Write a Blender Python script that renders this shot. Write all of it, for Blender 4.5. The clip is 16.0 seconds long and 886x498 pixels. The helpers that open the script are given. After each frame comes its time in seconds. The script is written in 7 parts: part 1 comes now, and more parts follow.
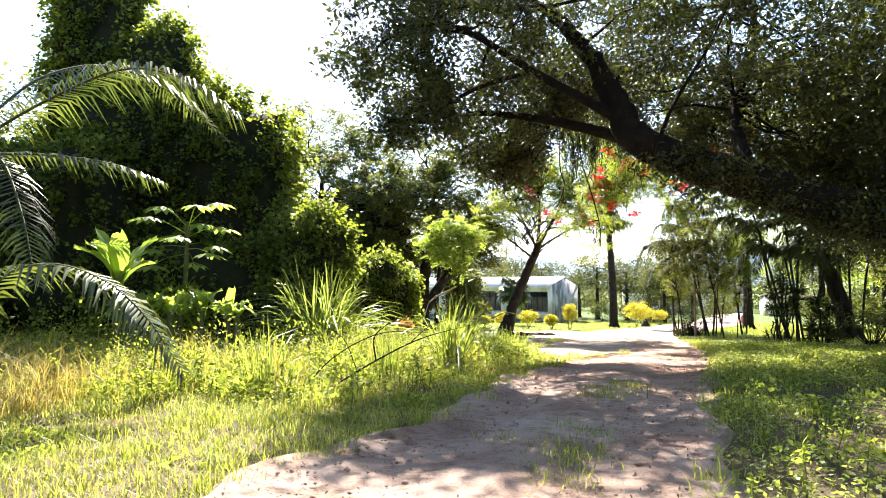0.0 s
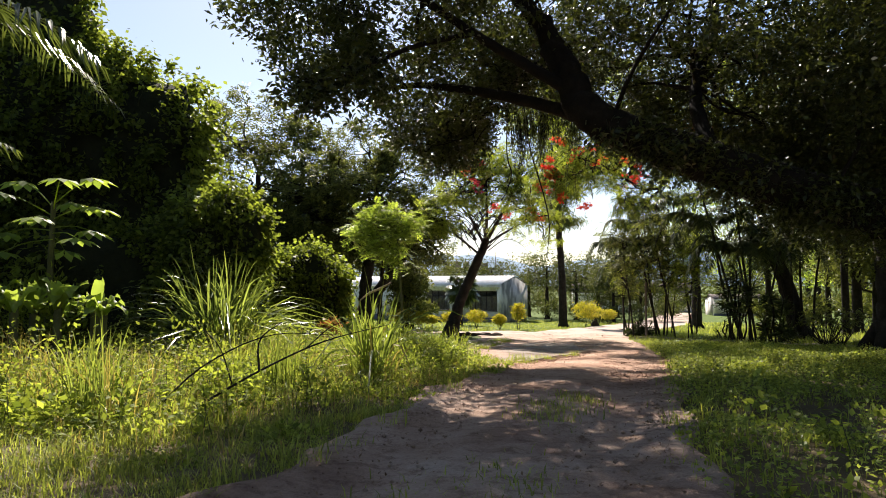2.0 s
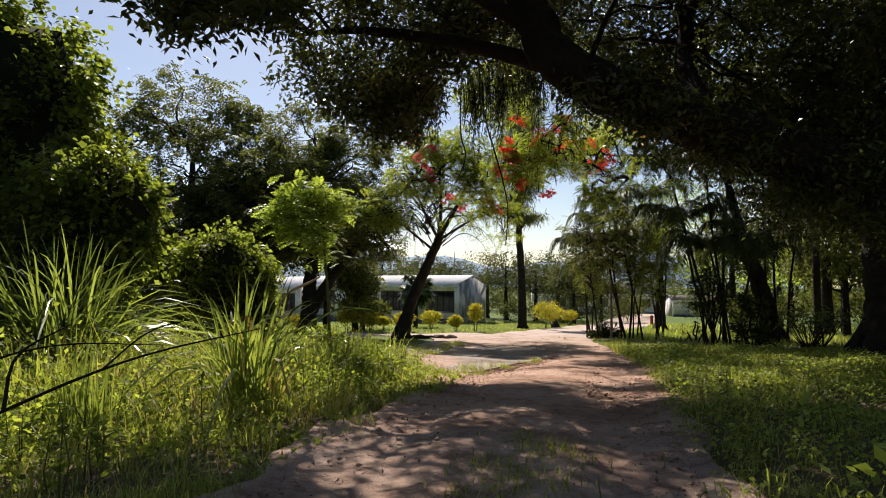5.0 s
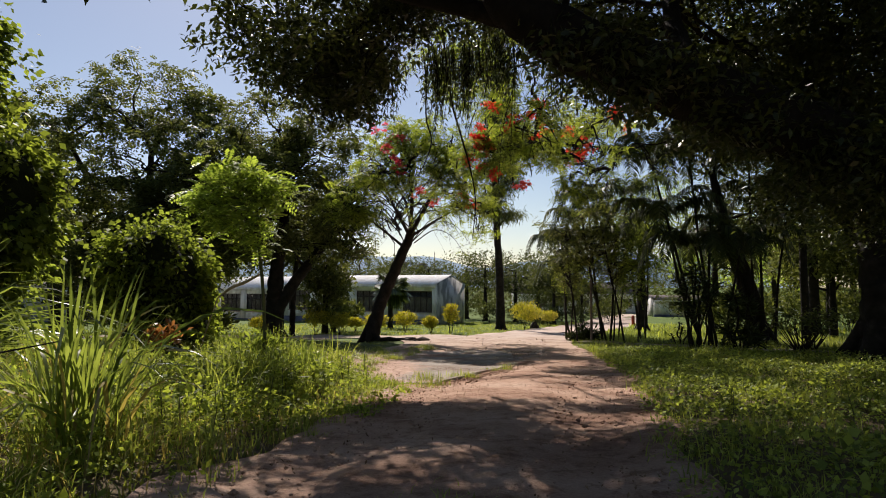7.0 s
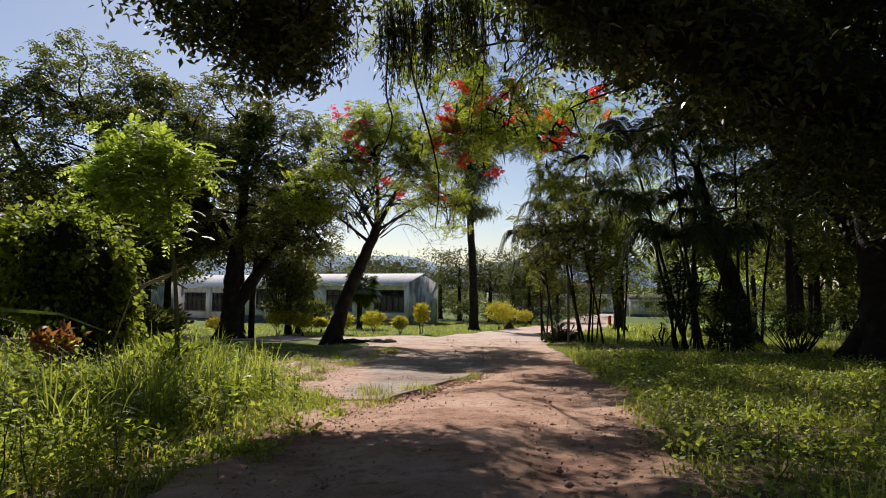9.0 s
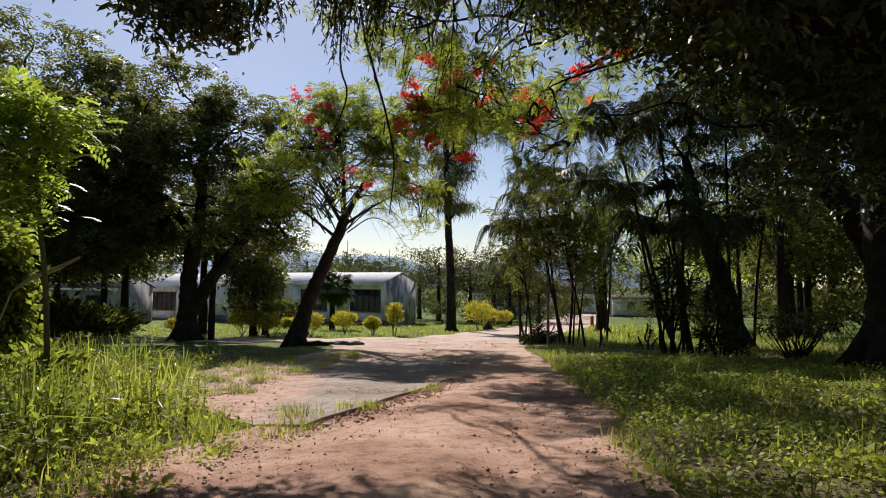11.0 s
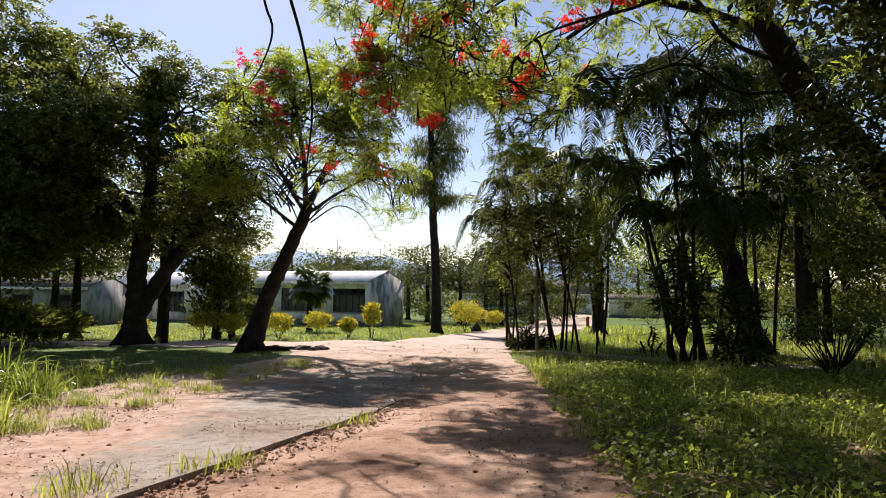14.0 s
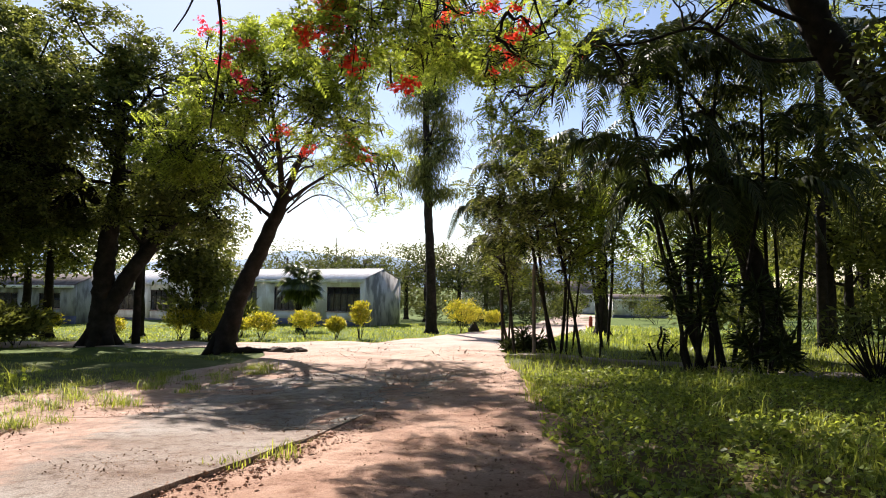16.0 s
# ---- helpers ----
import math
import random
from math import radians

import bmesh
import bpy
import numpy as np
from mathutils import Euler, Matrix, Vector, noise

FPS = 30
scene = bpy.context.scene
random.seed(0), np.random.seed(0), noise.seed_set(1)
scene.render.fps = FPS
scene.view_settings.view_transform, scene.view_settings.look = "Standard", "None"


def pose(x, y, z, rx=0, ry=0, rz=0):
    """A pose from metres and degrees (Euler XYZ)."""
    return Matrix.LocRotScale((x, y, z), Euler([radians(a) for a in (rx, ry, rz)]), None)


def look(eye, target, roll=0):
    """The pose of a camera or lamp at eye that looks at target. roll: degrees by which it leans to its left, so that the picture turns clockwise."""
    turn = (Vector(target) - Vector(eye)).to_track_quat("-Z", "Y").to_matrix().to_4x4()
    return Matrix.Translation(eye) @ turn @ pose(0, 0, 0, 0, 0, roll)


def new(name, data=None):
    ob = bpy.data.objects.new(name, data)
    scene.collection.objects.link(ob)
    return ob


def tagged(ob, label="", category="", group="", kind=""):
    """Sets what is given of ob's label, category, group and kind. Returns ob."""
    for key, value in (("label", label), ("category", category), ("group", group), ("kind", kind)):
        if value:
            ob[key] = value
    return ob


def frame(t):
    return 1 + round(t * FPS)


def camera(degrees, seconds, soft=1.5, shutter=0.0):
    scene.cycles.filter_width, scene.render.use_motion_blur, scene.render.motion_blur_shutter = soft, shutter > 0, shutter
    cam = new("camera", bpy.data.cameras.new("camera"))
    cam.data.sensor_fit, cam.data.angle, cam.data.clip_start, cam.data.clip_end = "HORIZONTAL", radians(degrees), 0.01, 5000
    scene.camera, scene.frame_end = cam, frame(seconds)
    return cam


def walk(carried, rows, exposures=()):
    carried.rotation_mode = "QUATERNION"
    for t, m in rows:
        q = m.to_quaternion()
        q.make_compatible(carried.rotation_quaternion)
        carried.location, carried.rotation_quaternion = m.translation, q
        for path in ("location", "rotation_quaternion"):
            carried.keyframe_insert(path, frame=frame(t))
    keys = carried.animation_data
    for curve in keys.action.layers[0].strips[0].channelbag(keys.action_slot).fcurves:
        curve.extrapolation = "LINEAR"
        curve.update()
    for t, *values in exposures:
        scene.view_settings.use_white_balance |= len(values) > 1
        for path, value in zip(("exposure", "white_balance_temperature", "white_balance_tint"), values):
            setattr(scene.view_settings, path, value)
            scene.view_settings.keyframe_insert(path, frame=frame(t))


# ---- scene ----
cam = camera(68.7, 16.0, 1.0)
METRES, EYE, TILT, LEAN, TURN = 16.0, 1.15, 3.1, 0.0, 0.0
ROWS = [
    (0.0, 0.0, 0.0, 0.0, 0.0, 0.0, 0.0),
    (0.5, 0.0093, 0.0283, -0.0035, -1.12, -0.01, -0.07),
    (1.0, 0.0192, 0.0616, -0.0084, -2.78, -0.03, -0.16),
    (1.5, 0.0273, 0.0923, -0.0121, -3.64, -0.06, -0.27),
    (2.0, 0.033, 0.1225, -0.0147, -4.21, 0.02, -0.34),
    (2.5, 0.0372, 0.1507, -0.0175, -4.73, 0.01, -0.43),
    (3.0, 0.044, 0.182, -0.0187, -5.27, 0.0, -0.44),
    (3.5, 0.0505, 0.2116, -0.0215, -5.8, 0.02, -0.49),
    (4.0, 0.0594, 0.241, -0.0257, -6.47, 0.1, -0.54),
    (6.5, 0.1105, 0.3753, -0.0415, -8.98, 0.18, -0.7),
    (7.0, 0.1239, 0.4005, -0.0426, -9.27, 0.22, -0.66),
    (7.5, 0.1309, 0.4287, -0.0454, -9.78, 0.22, -0.75),
    (8.0, 0.1423, 0.4589, -0.0487, -10.31, 0.21, -0.81),
    (8.5, 0.1554, 0.4859, -0.0506, -10.79, 0.2, -0.77),
    (9.0, 0.1656, 0.5154, -0.0525, -11.36, 0.21, -0.87),
    (11.5, 0.2331, 0.6564, -0.0652, -12.9, 0.24, -1.06),
    (12.0, 0.2472, 0.6884, -0.067, -12.79, 0.23, -1.09),
    (12.5, 0.2614, 0.7183, -0.0709, -12.89, 0.25, -1.05),
    (13.0, 0.2768, 0.7491, -0.0742, -13.13, 0.24, -1.12),
    (13.5, 0.2918, 0.7768, -0.0779, -13.15, 0.28, -1.1),
    (14.0, 0.3064, 0.8053, -0.08, -13.18, 0.29, -1.12),
    (14.5, 0.3226, 0.8307, -0.0807, -12.98, 0.26, -1.09),
    (15.0, 0.3372, 0.8604, -0.084, -13.0, 0.28, -1.15),
    (15.5, 0.35, 0.8896, -0.0883, -12.93, 0.27, -1.24),
    (16.0, 0.3643, 0.9202, -0.0931, -12.88, 0.27, -1.18),
]
EXPOSURES = [(0.0, 2.5, 6550, 15), (0.5, 2.3, 6550, 15), (1.0, 1.7, 6600, 15), (1.5, 1.3, 6750, 15), (2.5, 1.12, 6850, 15), (4.0, 0.86, 6800, 16), (6.5, 0.42, 6750, 16), (9.0, 0.38, 6600, 17), (11.5, 0.46, 6500, 18), (14.0, 0.82, 6550, 18), (16.0, 1.12, 6600, 18)]
walk(cam, [(t, pose(0, 0, EYE, TILT, LEAN, TURN) @ pose(METRES * x, METRES * y, METRES * z, 90 + pitch, roll, yaw)) for t, x, y, z, yaw, pitch, roll in ROWS], EXPOSURES)

# ---- light: a clear morning, the sun ahead and high ----
SUN_AZIMUTH, SUN_HEIGHT = -7.0, 41.0   # degrees to the right of +y, degrees up
world = bpy.data.worlds.new("sky")
scene.world = world
world.use_nodes = True
wn = world.node_tree.nodes
sky = wn.new("ShaderNodeTexSky")
sky.sky_type = "NISHITA"
sky.sun_disc = False
sky.sun_elevation = radians(SUN_HEIGHT)
sky.sun_rotation = radians(SUN_AZIMUTH)
sky.dust_density = 0.35
sky.air_density = 1.0
wn["Background"].inputs["Strength"].default_value = 0.069
world.node_tree.links.new(sky.outputs[0], wn["Background"].inputs["Color"])
sun_data = bpy.data.lights.new("sun", "SUN")
sun_data.energy, sun_data.angle, sun_data.color = 5.0, radians(0.5), (1.0, 0.95, 0.86)
sun = new("sun", sun_data)
sa, sh = radians(SUN_AZIMUTH), radians(SUN_HEIGHT)
sun_from = Vector((math.sin(sa) * math.cos(sh), math.cos(sa) * math.cos(sh), math.sin(sh)))
sun.matrix_world = look(sun_from * 200, (0, 0, 0))

RNG = np.random.default_rng(7)


# ---- materials ----
def nodes_of(name):
    m = bpy.data.materials.new(name)
    m.use_nodes = True
    n, l = m.node_tree.nodes, m.node_tree.links
    return m, n, l, n["Principled BSDF"]


def ramp(n, l, src, stops):
    r = n.new("ShaderNodeValToRGB")
    e = r.color_ramp.elements
    while len(e) < len(stops):
        e.new(0.5)
    for k, (p, c) in zip(e, stops):
        k.position, k.color = p, (*c, 1)
    l.new(src, r.inputs[0])
    return r.outputs[0]


def noise_at(n, l, scale, detail=5, rough=0.6):
    g = n.new("ShaderNodeNewGeometry")
    t = n.new("ShaderNodeTexNoise")
    t.inputs["Scale"].default_value, t.inputs["Detail"].default_value, t.inputs["Roughness"].default_value = scale, detail, rough
    l.new(g.outputs["Position"], t.inputs["Vector"])
    return t.outputs[0]


def mixed(n, l, fac, a, b, mode="MIX"):
    m = n.new("ShaderNodeMix")
    m.data_type, m.blend_type = "RGBA", mode
    for sock, v in ((m.inputs[0], fac), (m.inputs[6], a), (m.inputs[7], b)):
        if isinstance(v, (int, float)):
            sock.default_value = v
        elif isinstance(v, tuple):
            sock.default_value = (*v, 1)
        else:
            l.new(v, sock)
    return m.outputs[2]


def bumped(n, l, b, src, strength, dist):
    k = n.new("ShaderNodeBump")
    k.inputs["Strength"].default_value, k.inputs["Distance"].default_value = strength, dist
    l.new(src, k.inputs["Height"])
    l.new(k.outputs[0], b.inputs["Normal"])


def leaf_mat(name, dark, light, pass_on=0.5, rough=0.45, tint=(1.4, 1.32, 0.7), patch=0.35, gloss=0.3):
    """Thin leaves: gloss on the face, light through the blade, each leaf a little different."""
    m, n, l, b = nodes_of(name)
    dark, light = (tuple(0.80 * v + 0.20 * (0.3 * q[0] + 0.6 * q[1] + 0.1 * q[2]) for v in q) for q in (dark, light))
    g = n.new("ShaderNodeNewGeometry")
    c = ramp(n, l, g.outputs["Random Per Island"], [(0.0, dark), (0.75, light), (1.0, tuple(min(1, v * 1.25) for v in light))])
    big = noise_at(n, l, patch, 2)
    c = mixed(n, l, big, c, mixed(n, l, 1.0, c, (1.25, 1.1, 0.6), "MULTIPLY"))
    l.new(c, b.inputs["Base Color"])
    b.inputs["Roughness"].default_value = rough
    b.inputs["Specular IOR Level"].default_value = gloss
    t = n.new("ShaderNodeBsdfTranslucent")
    l.new(mixed(n, l, 1.0, c, tint, "MULTIPLY"), t.inputs[0])
    mx = n.new("ShaderNodeMixShader")
    mx.inputs[0].default_value = pass_on
    l.new(b.outputs[0], mx.inputs[1])
    l.new(t.outputs[0], mx.inputs[2])
    l.new(mx.outputs[0], n["Material Output"].inputs[0])
    return m


def rough_mat(name, stops, scale=2.0, fine=30.0, rough=0.85, bump=0.4, dist=0.01, fine_amount=0.35, paler=None, middle=0.0, greyer=None):
    """Two scales of mottling and a fine relief."""
    m, n, l, b = nodes_of(name)
    big = noise_at(n, l, scale, 6)
    small = noise_at(n, l, fine, 6, 0.7)
    c = ramp(n, l, big, stops)
    c = mixed(n, l, fine_amount, c, ramp(n, l, small, [(0.3, (0.25, 0.25, 0.25)), (0.7, (1, 1, 1))]), "MULTIPLY")
    if middle:
        mid = noise_at(n, l, 5.5, 8, 0.75)
        c = mixed(n, l, middle, c, ramp(n, l, mid, [(0.36, (0.42, 0.33, 0.28)), (0.5, (0.95, 0.93, 0.9)), (0.7, (1, 1, 1))]), "MULTIPLY")
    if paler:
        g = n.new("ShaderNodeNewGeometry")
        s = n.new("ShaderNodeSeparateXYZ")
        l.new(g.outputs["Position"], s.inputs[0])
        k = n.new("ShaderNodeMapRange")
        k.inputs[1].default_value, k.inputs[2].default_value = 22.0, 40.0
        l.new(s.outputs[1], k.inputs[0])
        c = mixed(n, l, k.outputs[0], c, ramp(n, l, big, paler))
    if greyer:
        g = n.new("ShaderNodeNewGeometry")
        s = n.new("ShaderNodeSeparateXYZ")
        l.new(g.outputs["Position"], s.inputs[0])
        k = n.new("ShaderNodeMapRange")
        k.inputs[1].default_value, k.inputs[2].default_value = 14.0, 6.0
        l.new(s.outputs[1], k.inputs[0])
        c = mixed(n, l, k.outputs[0], c, mixed(n, l, 1.0, c, greyer, "MULTIPLY"))
    l.new(c, b.inputs["Base Color"])
    b.inputs["Roughness"].default_value = rough
    b.inputs["Specular IOR Level"].default_value = 0.15
    bumped(n, l, b, small, bump, dist)
    return m


LEAF_FICUS = leaf_mat("ficus_leaf", (0.022, 0.036, 0.012), (0.06, 0.085, 0.024), 0.3, 0.35)
LEAF_FEATHER = leaf_mat("feathery_leaf", (0.075, 0.125, 0.016), (0.22, 0.31, 0.04), 0.68, 0.5, (1.4, 1.34, 0.62))
LEAF_DARK = leaf_mat("dark_tree_leaf", (0.042, 0.06, 0.018), (0.13, 0.17, 0.05), 0.36, 0.55, gloss=0.12)
LEAF_RAIN = leaf_mat("raintree_leaf", (0.04, 0.06, 0.02), (0.125, 0.165, 0.05), 0.5, 0.5, gloss=0.15)
LEAF_VINE = leaf_mat("vine_leaf", (0.035, 0.06, 0.015), (0.12, 0.19, 0.036), 0.6, 0.5, (2.1, 1.9, 0.8), patch=0.6, gloss=0.12)
LEAF_BRIGHT = leaf_mat("bright_leaf", (0.10, 0.19, 0.03), (0.23, 0.36, 0.06), 0.62, 0.45)
LEAF_FAR = leaf_mat("far_leaf", (0.035, 0.055, 0.02), (0.085, 0.115, 0.04), 0.36, 0.6, gloss=0.1)
LEAF_CROTON = leaf_mat("croton_leaf", (0.16, 0.22, 0.012), (0.55, 0.50, 0.02), 0.45, 0.5, (1.15, 1.1, 0.4), 2.0)
LEAF_RED = leaf_mat("red_petal", (0.68, 0.022, 0.012), (0.85, 0.07, 0.02), 0.6, 0.5, (1.2, 0.8, 0.7))
LEAF_RUST = leaf_mat("rusty_leaf", (0.14, 0.07, 0.03), (0.32, 0.16, 0.06), 0.4, 0.5, (1.3, 1.0, 0.7))
LEAF_PINK = leaf_mat("pink_petal", (0.68, 0.02, 0.08), (0.82, 0.06, 0.14), 0.6, 0.5, (1.2, 0.8, 0.9))
GRASS = leaf_mat("grass_blade", (0.10, 0.155, 0.028), (0.27, 0.35, 0.06), 0.55, 0.45, patch=0.6)
GRASS_DRY = leaf_mat("dry_grass_blade", (0.16, 0.14, 0.05), (0.36, 0.31, 0.12), 0.4, 0.6)
HERB = leaf_mat("herb_leaf", (0.08, 0.14, 0.016), (0.25, 0.35, 0.04), 0.55, 0.6, patch=0.8, gloss=0.08)
COVER = leaf_mat("creeper_leaf", (0.08, 0.14, 0.022), (0.26, 0.36, 0.05), 0.5, 0.5, patch=0.9, gloss=0.2)
REED = leaf_mat("reed_blade", (0.055, 0.105, 0.022), (0.18, 0.265, 0.058), 0.52, 0.3)
PALM = leaf_mat("palm_leaflet", (0.03, 0.055, 0.014), (0.085, 0.13, 0.03), 0.38, 0.3, gloss=0.6)
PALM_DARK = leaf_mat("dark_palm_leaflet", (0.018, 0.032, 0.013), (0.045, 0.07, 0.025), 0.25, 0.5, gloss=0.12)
BANANA = leaf_mat("banana_leaf", (0.10, 0.20, 0.03), (0.18, 0.32, 0.05), 0.55, 0.3, gloss=0.5)
BARK = rough_mat("bark", [(0.3, (0.015, 0.012, 0.010)), (0.55, (0.034, 0.028, 0.023)), (0.8, (0.07, 0.058, 0.048))], 3.0, 22, 0.9, 0.8, 0.03)
BARK_FIG = rough_mat("fig_bark", [(0.3, (0.010, 0.008, 0.007)), (0.55, (0.02, 0.016, 0.013)), (0.8, (0.04, 0.033, 0.028))], 3.0, 22, 0.95, 0.8, 0.03)
BARK_PALE = rough_mat("pale_bark", [(0.3, (0.10, 0.08, 0.06)), (0.7, (0.22, 0.18, 0.14))], 4.0, 30, 0.9, 0.6, 0.02)
STEM = rough_mat("green_stem", [(0.3, (0.06, 0.07, 0.03)), (0.7, (0.13, 0.13, 0.06))], 6.0, 40, 0.7, 0.3, 0.005)
POD = rough_mat("seed_pod", [(0.3, (0.02, 0.014, 0.010)), (0.7, (0.045, 0.03, 0.02))], 6.0, 40, 0.7, 0.3, 0.004)
DRY_STALK = rough_mat("dry_stalk", [(0.3, (0.22, 0.17, 0.10)), (0.7, (0.42, 0.34, 0.22))], 6.0, 50, 0.8, 0.3, 0.004)
SOIL = rough_mat("soil", [(0.25, (0.075, 0.062, 0.03)), (0.5, (0.13, 0.10, 0.055)), (0.75, (0.22, 0.15, 0.10))], 1.3, 26, 0.95, 0.7, 0.03, 0.35, [(0.25, (0.055, 0.09, 0.018)), (0.5, (0.09, 0.135, 0.026)), (0.8, (0.14, 0.18, 0.04))])
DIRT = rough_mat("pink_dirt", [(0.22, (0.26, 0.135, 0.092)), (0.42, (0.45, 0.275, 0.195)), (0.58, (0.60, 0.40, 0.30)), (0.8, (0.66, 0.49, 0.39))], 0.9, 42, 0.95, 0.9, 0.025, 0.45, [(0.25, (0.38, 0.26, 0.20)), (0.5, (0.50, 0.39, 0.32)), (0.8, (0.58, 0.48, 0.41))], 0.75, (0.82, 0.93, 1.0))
CONCRETE = rough_mat("worn_concrete", [(0.28, (0.30, 0.20, 0.145)), (0.42, (0.42, 0.335, 0.275)), (0.6, (0.51, 0.45, 0.395)), (0.8, (0.58, 0.53, 0.48))], 0.8, 60, 0.9, 1.0, 0.016, 0.85, None, 0.8)
cn, cl = CONCRETE.node_tree.nodes, CONCRETE.node_tree.links
cb = cn["Principled BSDF"]
cg = cn.new("ShaderNodeSeparateXYZ")
cl.new(cn.new("ShaderNodeNewGeometry").outputs["Position"], cg.inputs[0])
cm = [cn.new("ShaderNodeMath") for _ in range(4)]
cm[0].operation, cm[1].operation, cm[2].operation, cm[3].operation = "MULTIPLY_ADD", "MULTIPLY_ADD", "MULTIPLY_ADD", "ADD"
cm[0].inputs[1].default_value = -0.12
cl.new(cg.outputs["Y"], cm[0].inputs[0])
cl.new(cg.outputs["X"], cm[0].inputs[2])
cm[1].inputs[1].default_value, cm[1].inputs[2].default_value = -0.42, 0.72
cl.new(cm[0].outputs[0], cm[1].inputs[0])
cm[2].inputs[1].default_value, cm[2].inputs[2].default_value = 1.5, -0.45
cl.new(noise_at(cn, cl, 1.4, 9, 0.72), cm[2].inputs[0])
cl.new(cm[1].outputs[0], cm[3].inputs[0])
cl.new(cm[2].outputs[0], cm[3].inputs[1])
over = ramp(cn, cl, cm[3].outputs[0], [(0.42, (0, 0, 0)), (0.62, (1, 1, 1))])
wash = ramp(cn, cl, noise_at(cn, cl, 5.0, 9, 0.75), [(0.3, (0.24, 0.14, 0.10)), (0.5, (0.44, 0.29, 0.22)), (0.7, (0.58, 0.42, 0.33))])
cl.new(mixed(cn, cl, over, cb.inputs["Base Color"].links[0].from_socket, wash), cb.inputs["Base Color"])
STONE = rough_mat("stone", [(0.3, (0.05, 0.04, 0.033)), (0.7, (0.14, 0.11, 0.09))], 5.0, 30, 0.9, 0.5, 0.01)
LITTER = rough_mat("leaf_litter", [(0.3, (0.17, 0.10, 0.06)), (0.7, (0.38, 0.25, 0.16))], 9.0, 40, 0.9, 0.3, 0.005)
# near-black filler: shade between the creeper leaves is put into this colour
SHADE_CORE = rough_mat("vine_shade_core", [(0.3, (0.016, 0.019, 0.010)), (0.7, (0.04, 0.046, 0.022))], 2.0, 14, 1.0, 1.0, 0.1)
# the blue is distance haze painted into the hills
HAZE_HILL = rough_mat("haze_tinted_hill", [(0.3, (0.22, 0.32, 0.42)), (0.7, (0.28, 0.38, 0.48))], 0.01, 0.05, 1.0, 0.1, 0.5)


def wall_mat(name, base, stain, amount):
    """Old limewash: rain streaks that run down, grime at random."""
    m, n, l, b = nodes_of(name)
    g = n.new("ShaderNodeNewGeometry")
    s = n.new("ShaderNodeVectorMath")
    s.operation = "MULTIPLY"
    s.inputs[1].default_value = (1.1, 1.1, 0.4)
    l.new(g.outputs["Position"], s.inputs[0])
    t = n.new("ShaderNodeTexNoise")
    t.inputs["Scale"].default_value, t.inputs["Detail"].default_value = 1.6, 7
    l.new(s.outputs[0], t.inputs["Vector"])
    c = ramp(n, l, t.outputs[0], [(0.5 - amount * 0.3, stain), (0.56, base)])
    c = mixed(n, l, 0.25, c, ramp(n, l, noise_at(n, l, 12, 6), [(0.3, (0.5, 0.47, 0.42)), (0.65, (1, 1, 1))]), "MULTIPLY")
    l.new(c, b.inputs["Base Color"])
    b.inputs["Roughness"].default_value = 0.9
    return m


WALL = wall_mat("limewashed_wall", (0.88, 0.86, 0.82), (0.70, 0.66, 0.60), 0.25)
WALL_GREY = wall_mat("weathered_gable", (0.66, 0.64, 0.61), (0.24, 0.235, 0.23), 0.36)
# Darkened to put tree shade into the colour; the far roof slab borrows it.
WALL_STAIN_SHADE = wall_mat("stained_shade_grey_wall", (0.36, 0.35, 0.34), (0.16, 0.155, 0.15), 0.4)
WALL_LOW = wall_mat("painted_plinth", (0.13, 0.14, 0.20), (0.07, 0.07, 0.09), 0.5)
ROOF = wall_mat("corrugated_sheet", (0.92, 0.91, 0.89), (0.82, 0.79, 0.75), 0.2)
ROOF_RED = wall_mat("rusty_sheet", (0.20, 0.16, 0.14), (0.11, 0.08, 0.07), 0.5)
FRAME = rough_mat("window_frame", [(0.3, (0.05, 0.035, 0.03)), (0.7, (0.10, 0.07, 0.06))], 6, 40, 0.7, 0.2, 0.003)
CURTAIN = rough_mat("faded_curtain", [(0.3, (0.34, 0.27, 0.19)), (0.7, (0.5, 0.42, 0.32))], 3, 30, 0.9, 0.2, 0.01)
GLASS, gn, gl, gb = nodes_of("dusty_glass")
gb.inputs["Base Color"].default_value = (0.03, 0.035, 0.035, 1)
gb.inputs["Roughness"].default_value = 0.08
gb.inputs["Alpha"].default_value = 0.25
CAR_PAINT, gn, gl, gb = nodes_of("white_car_paint")
gb.inputs["Base Color"].default_value = (0.7, 0.7, 0.7, 1)
gb.inputs["Roughness"].default_value = 0.25
RUBBER, gn, gl, gb = nodes_of("rubber")
gb.inputs["Base Color"].default_value = (0.02, 0.02, 0.02, 1)
gb.inputs["Roughness"].default_value = 0.8
RED_PAINT = rough_mat("faded_red_paint", [(0.3, (0.30, 0.05, 0.03)), (0.7, (0.45, 0.09, 0.05))], 4, 40, 0.6, 0.2, 0.003)


# ---- mesh helpers ----
# The whole site falls gently along the walk: plans below are laid out on the level and let down by fall(y).
def fall(y):
    return np.interp(y, [-60, 115, 200], [-60 * 0.0384, 115 * 0.0384, 115 * 0.0384 + 1.0])



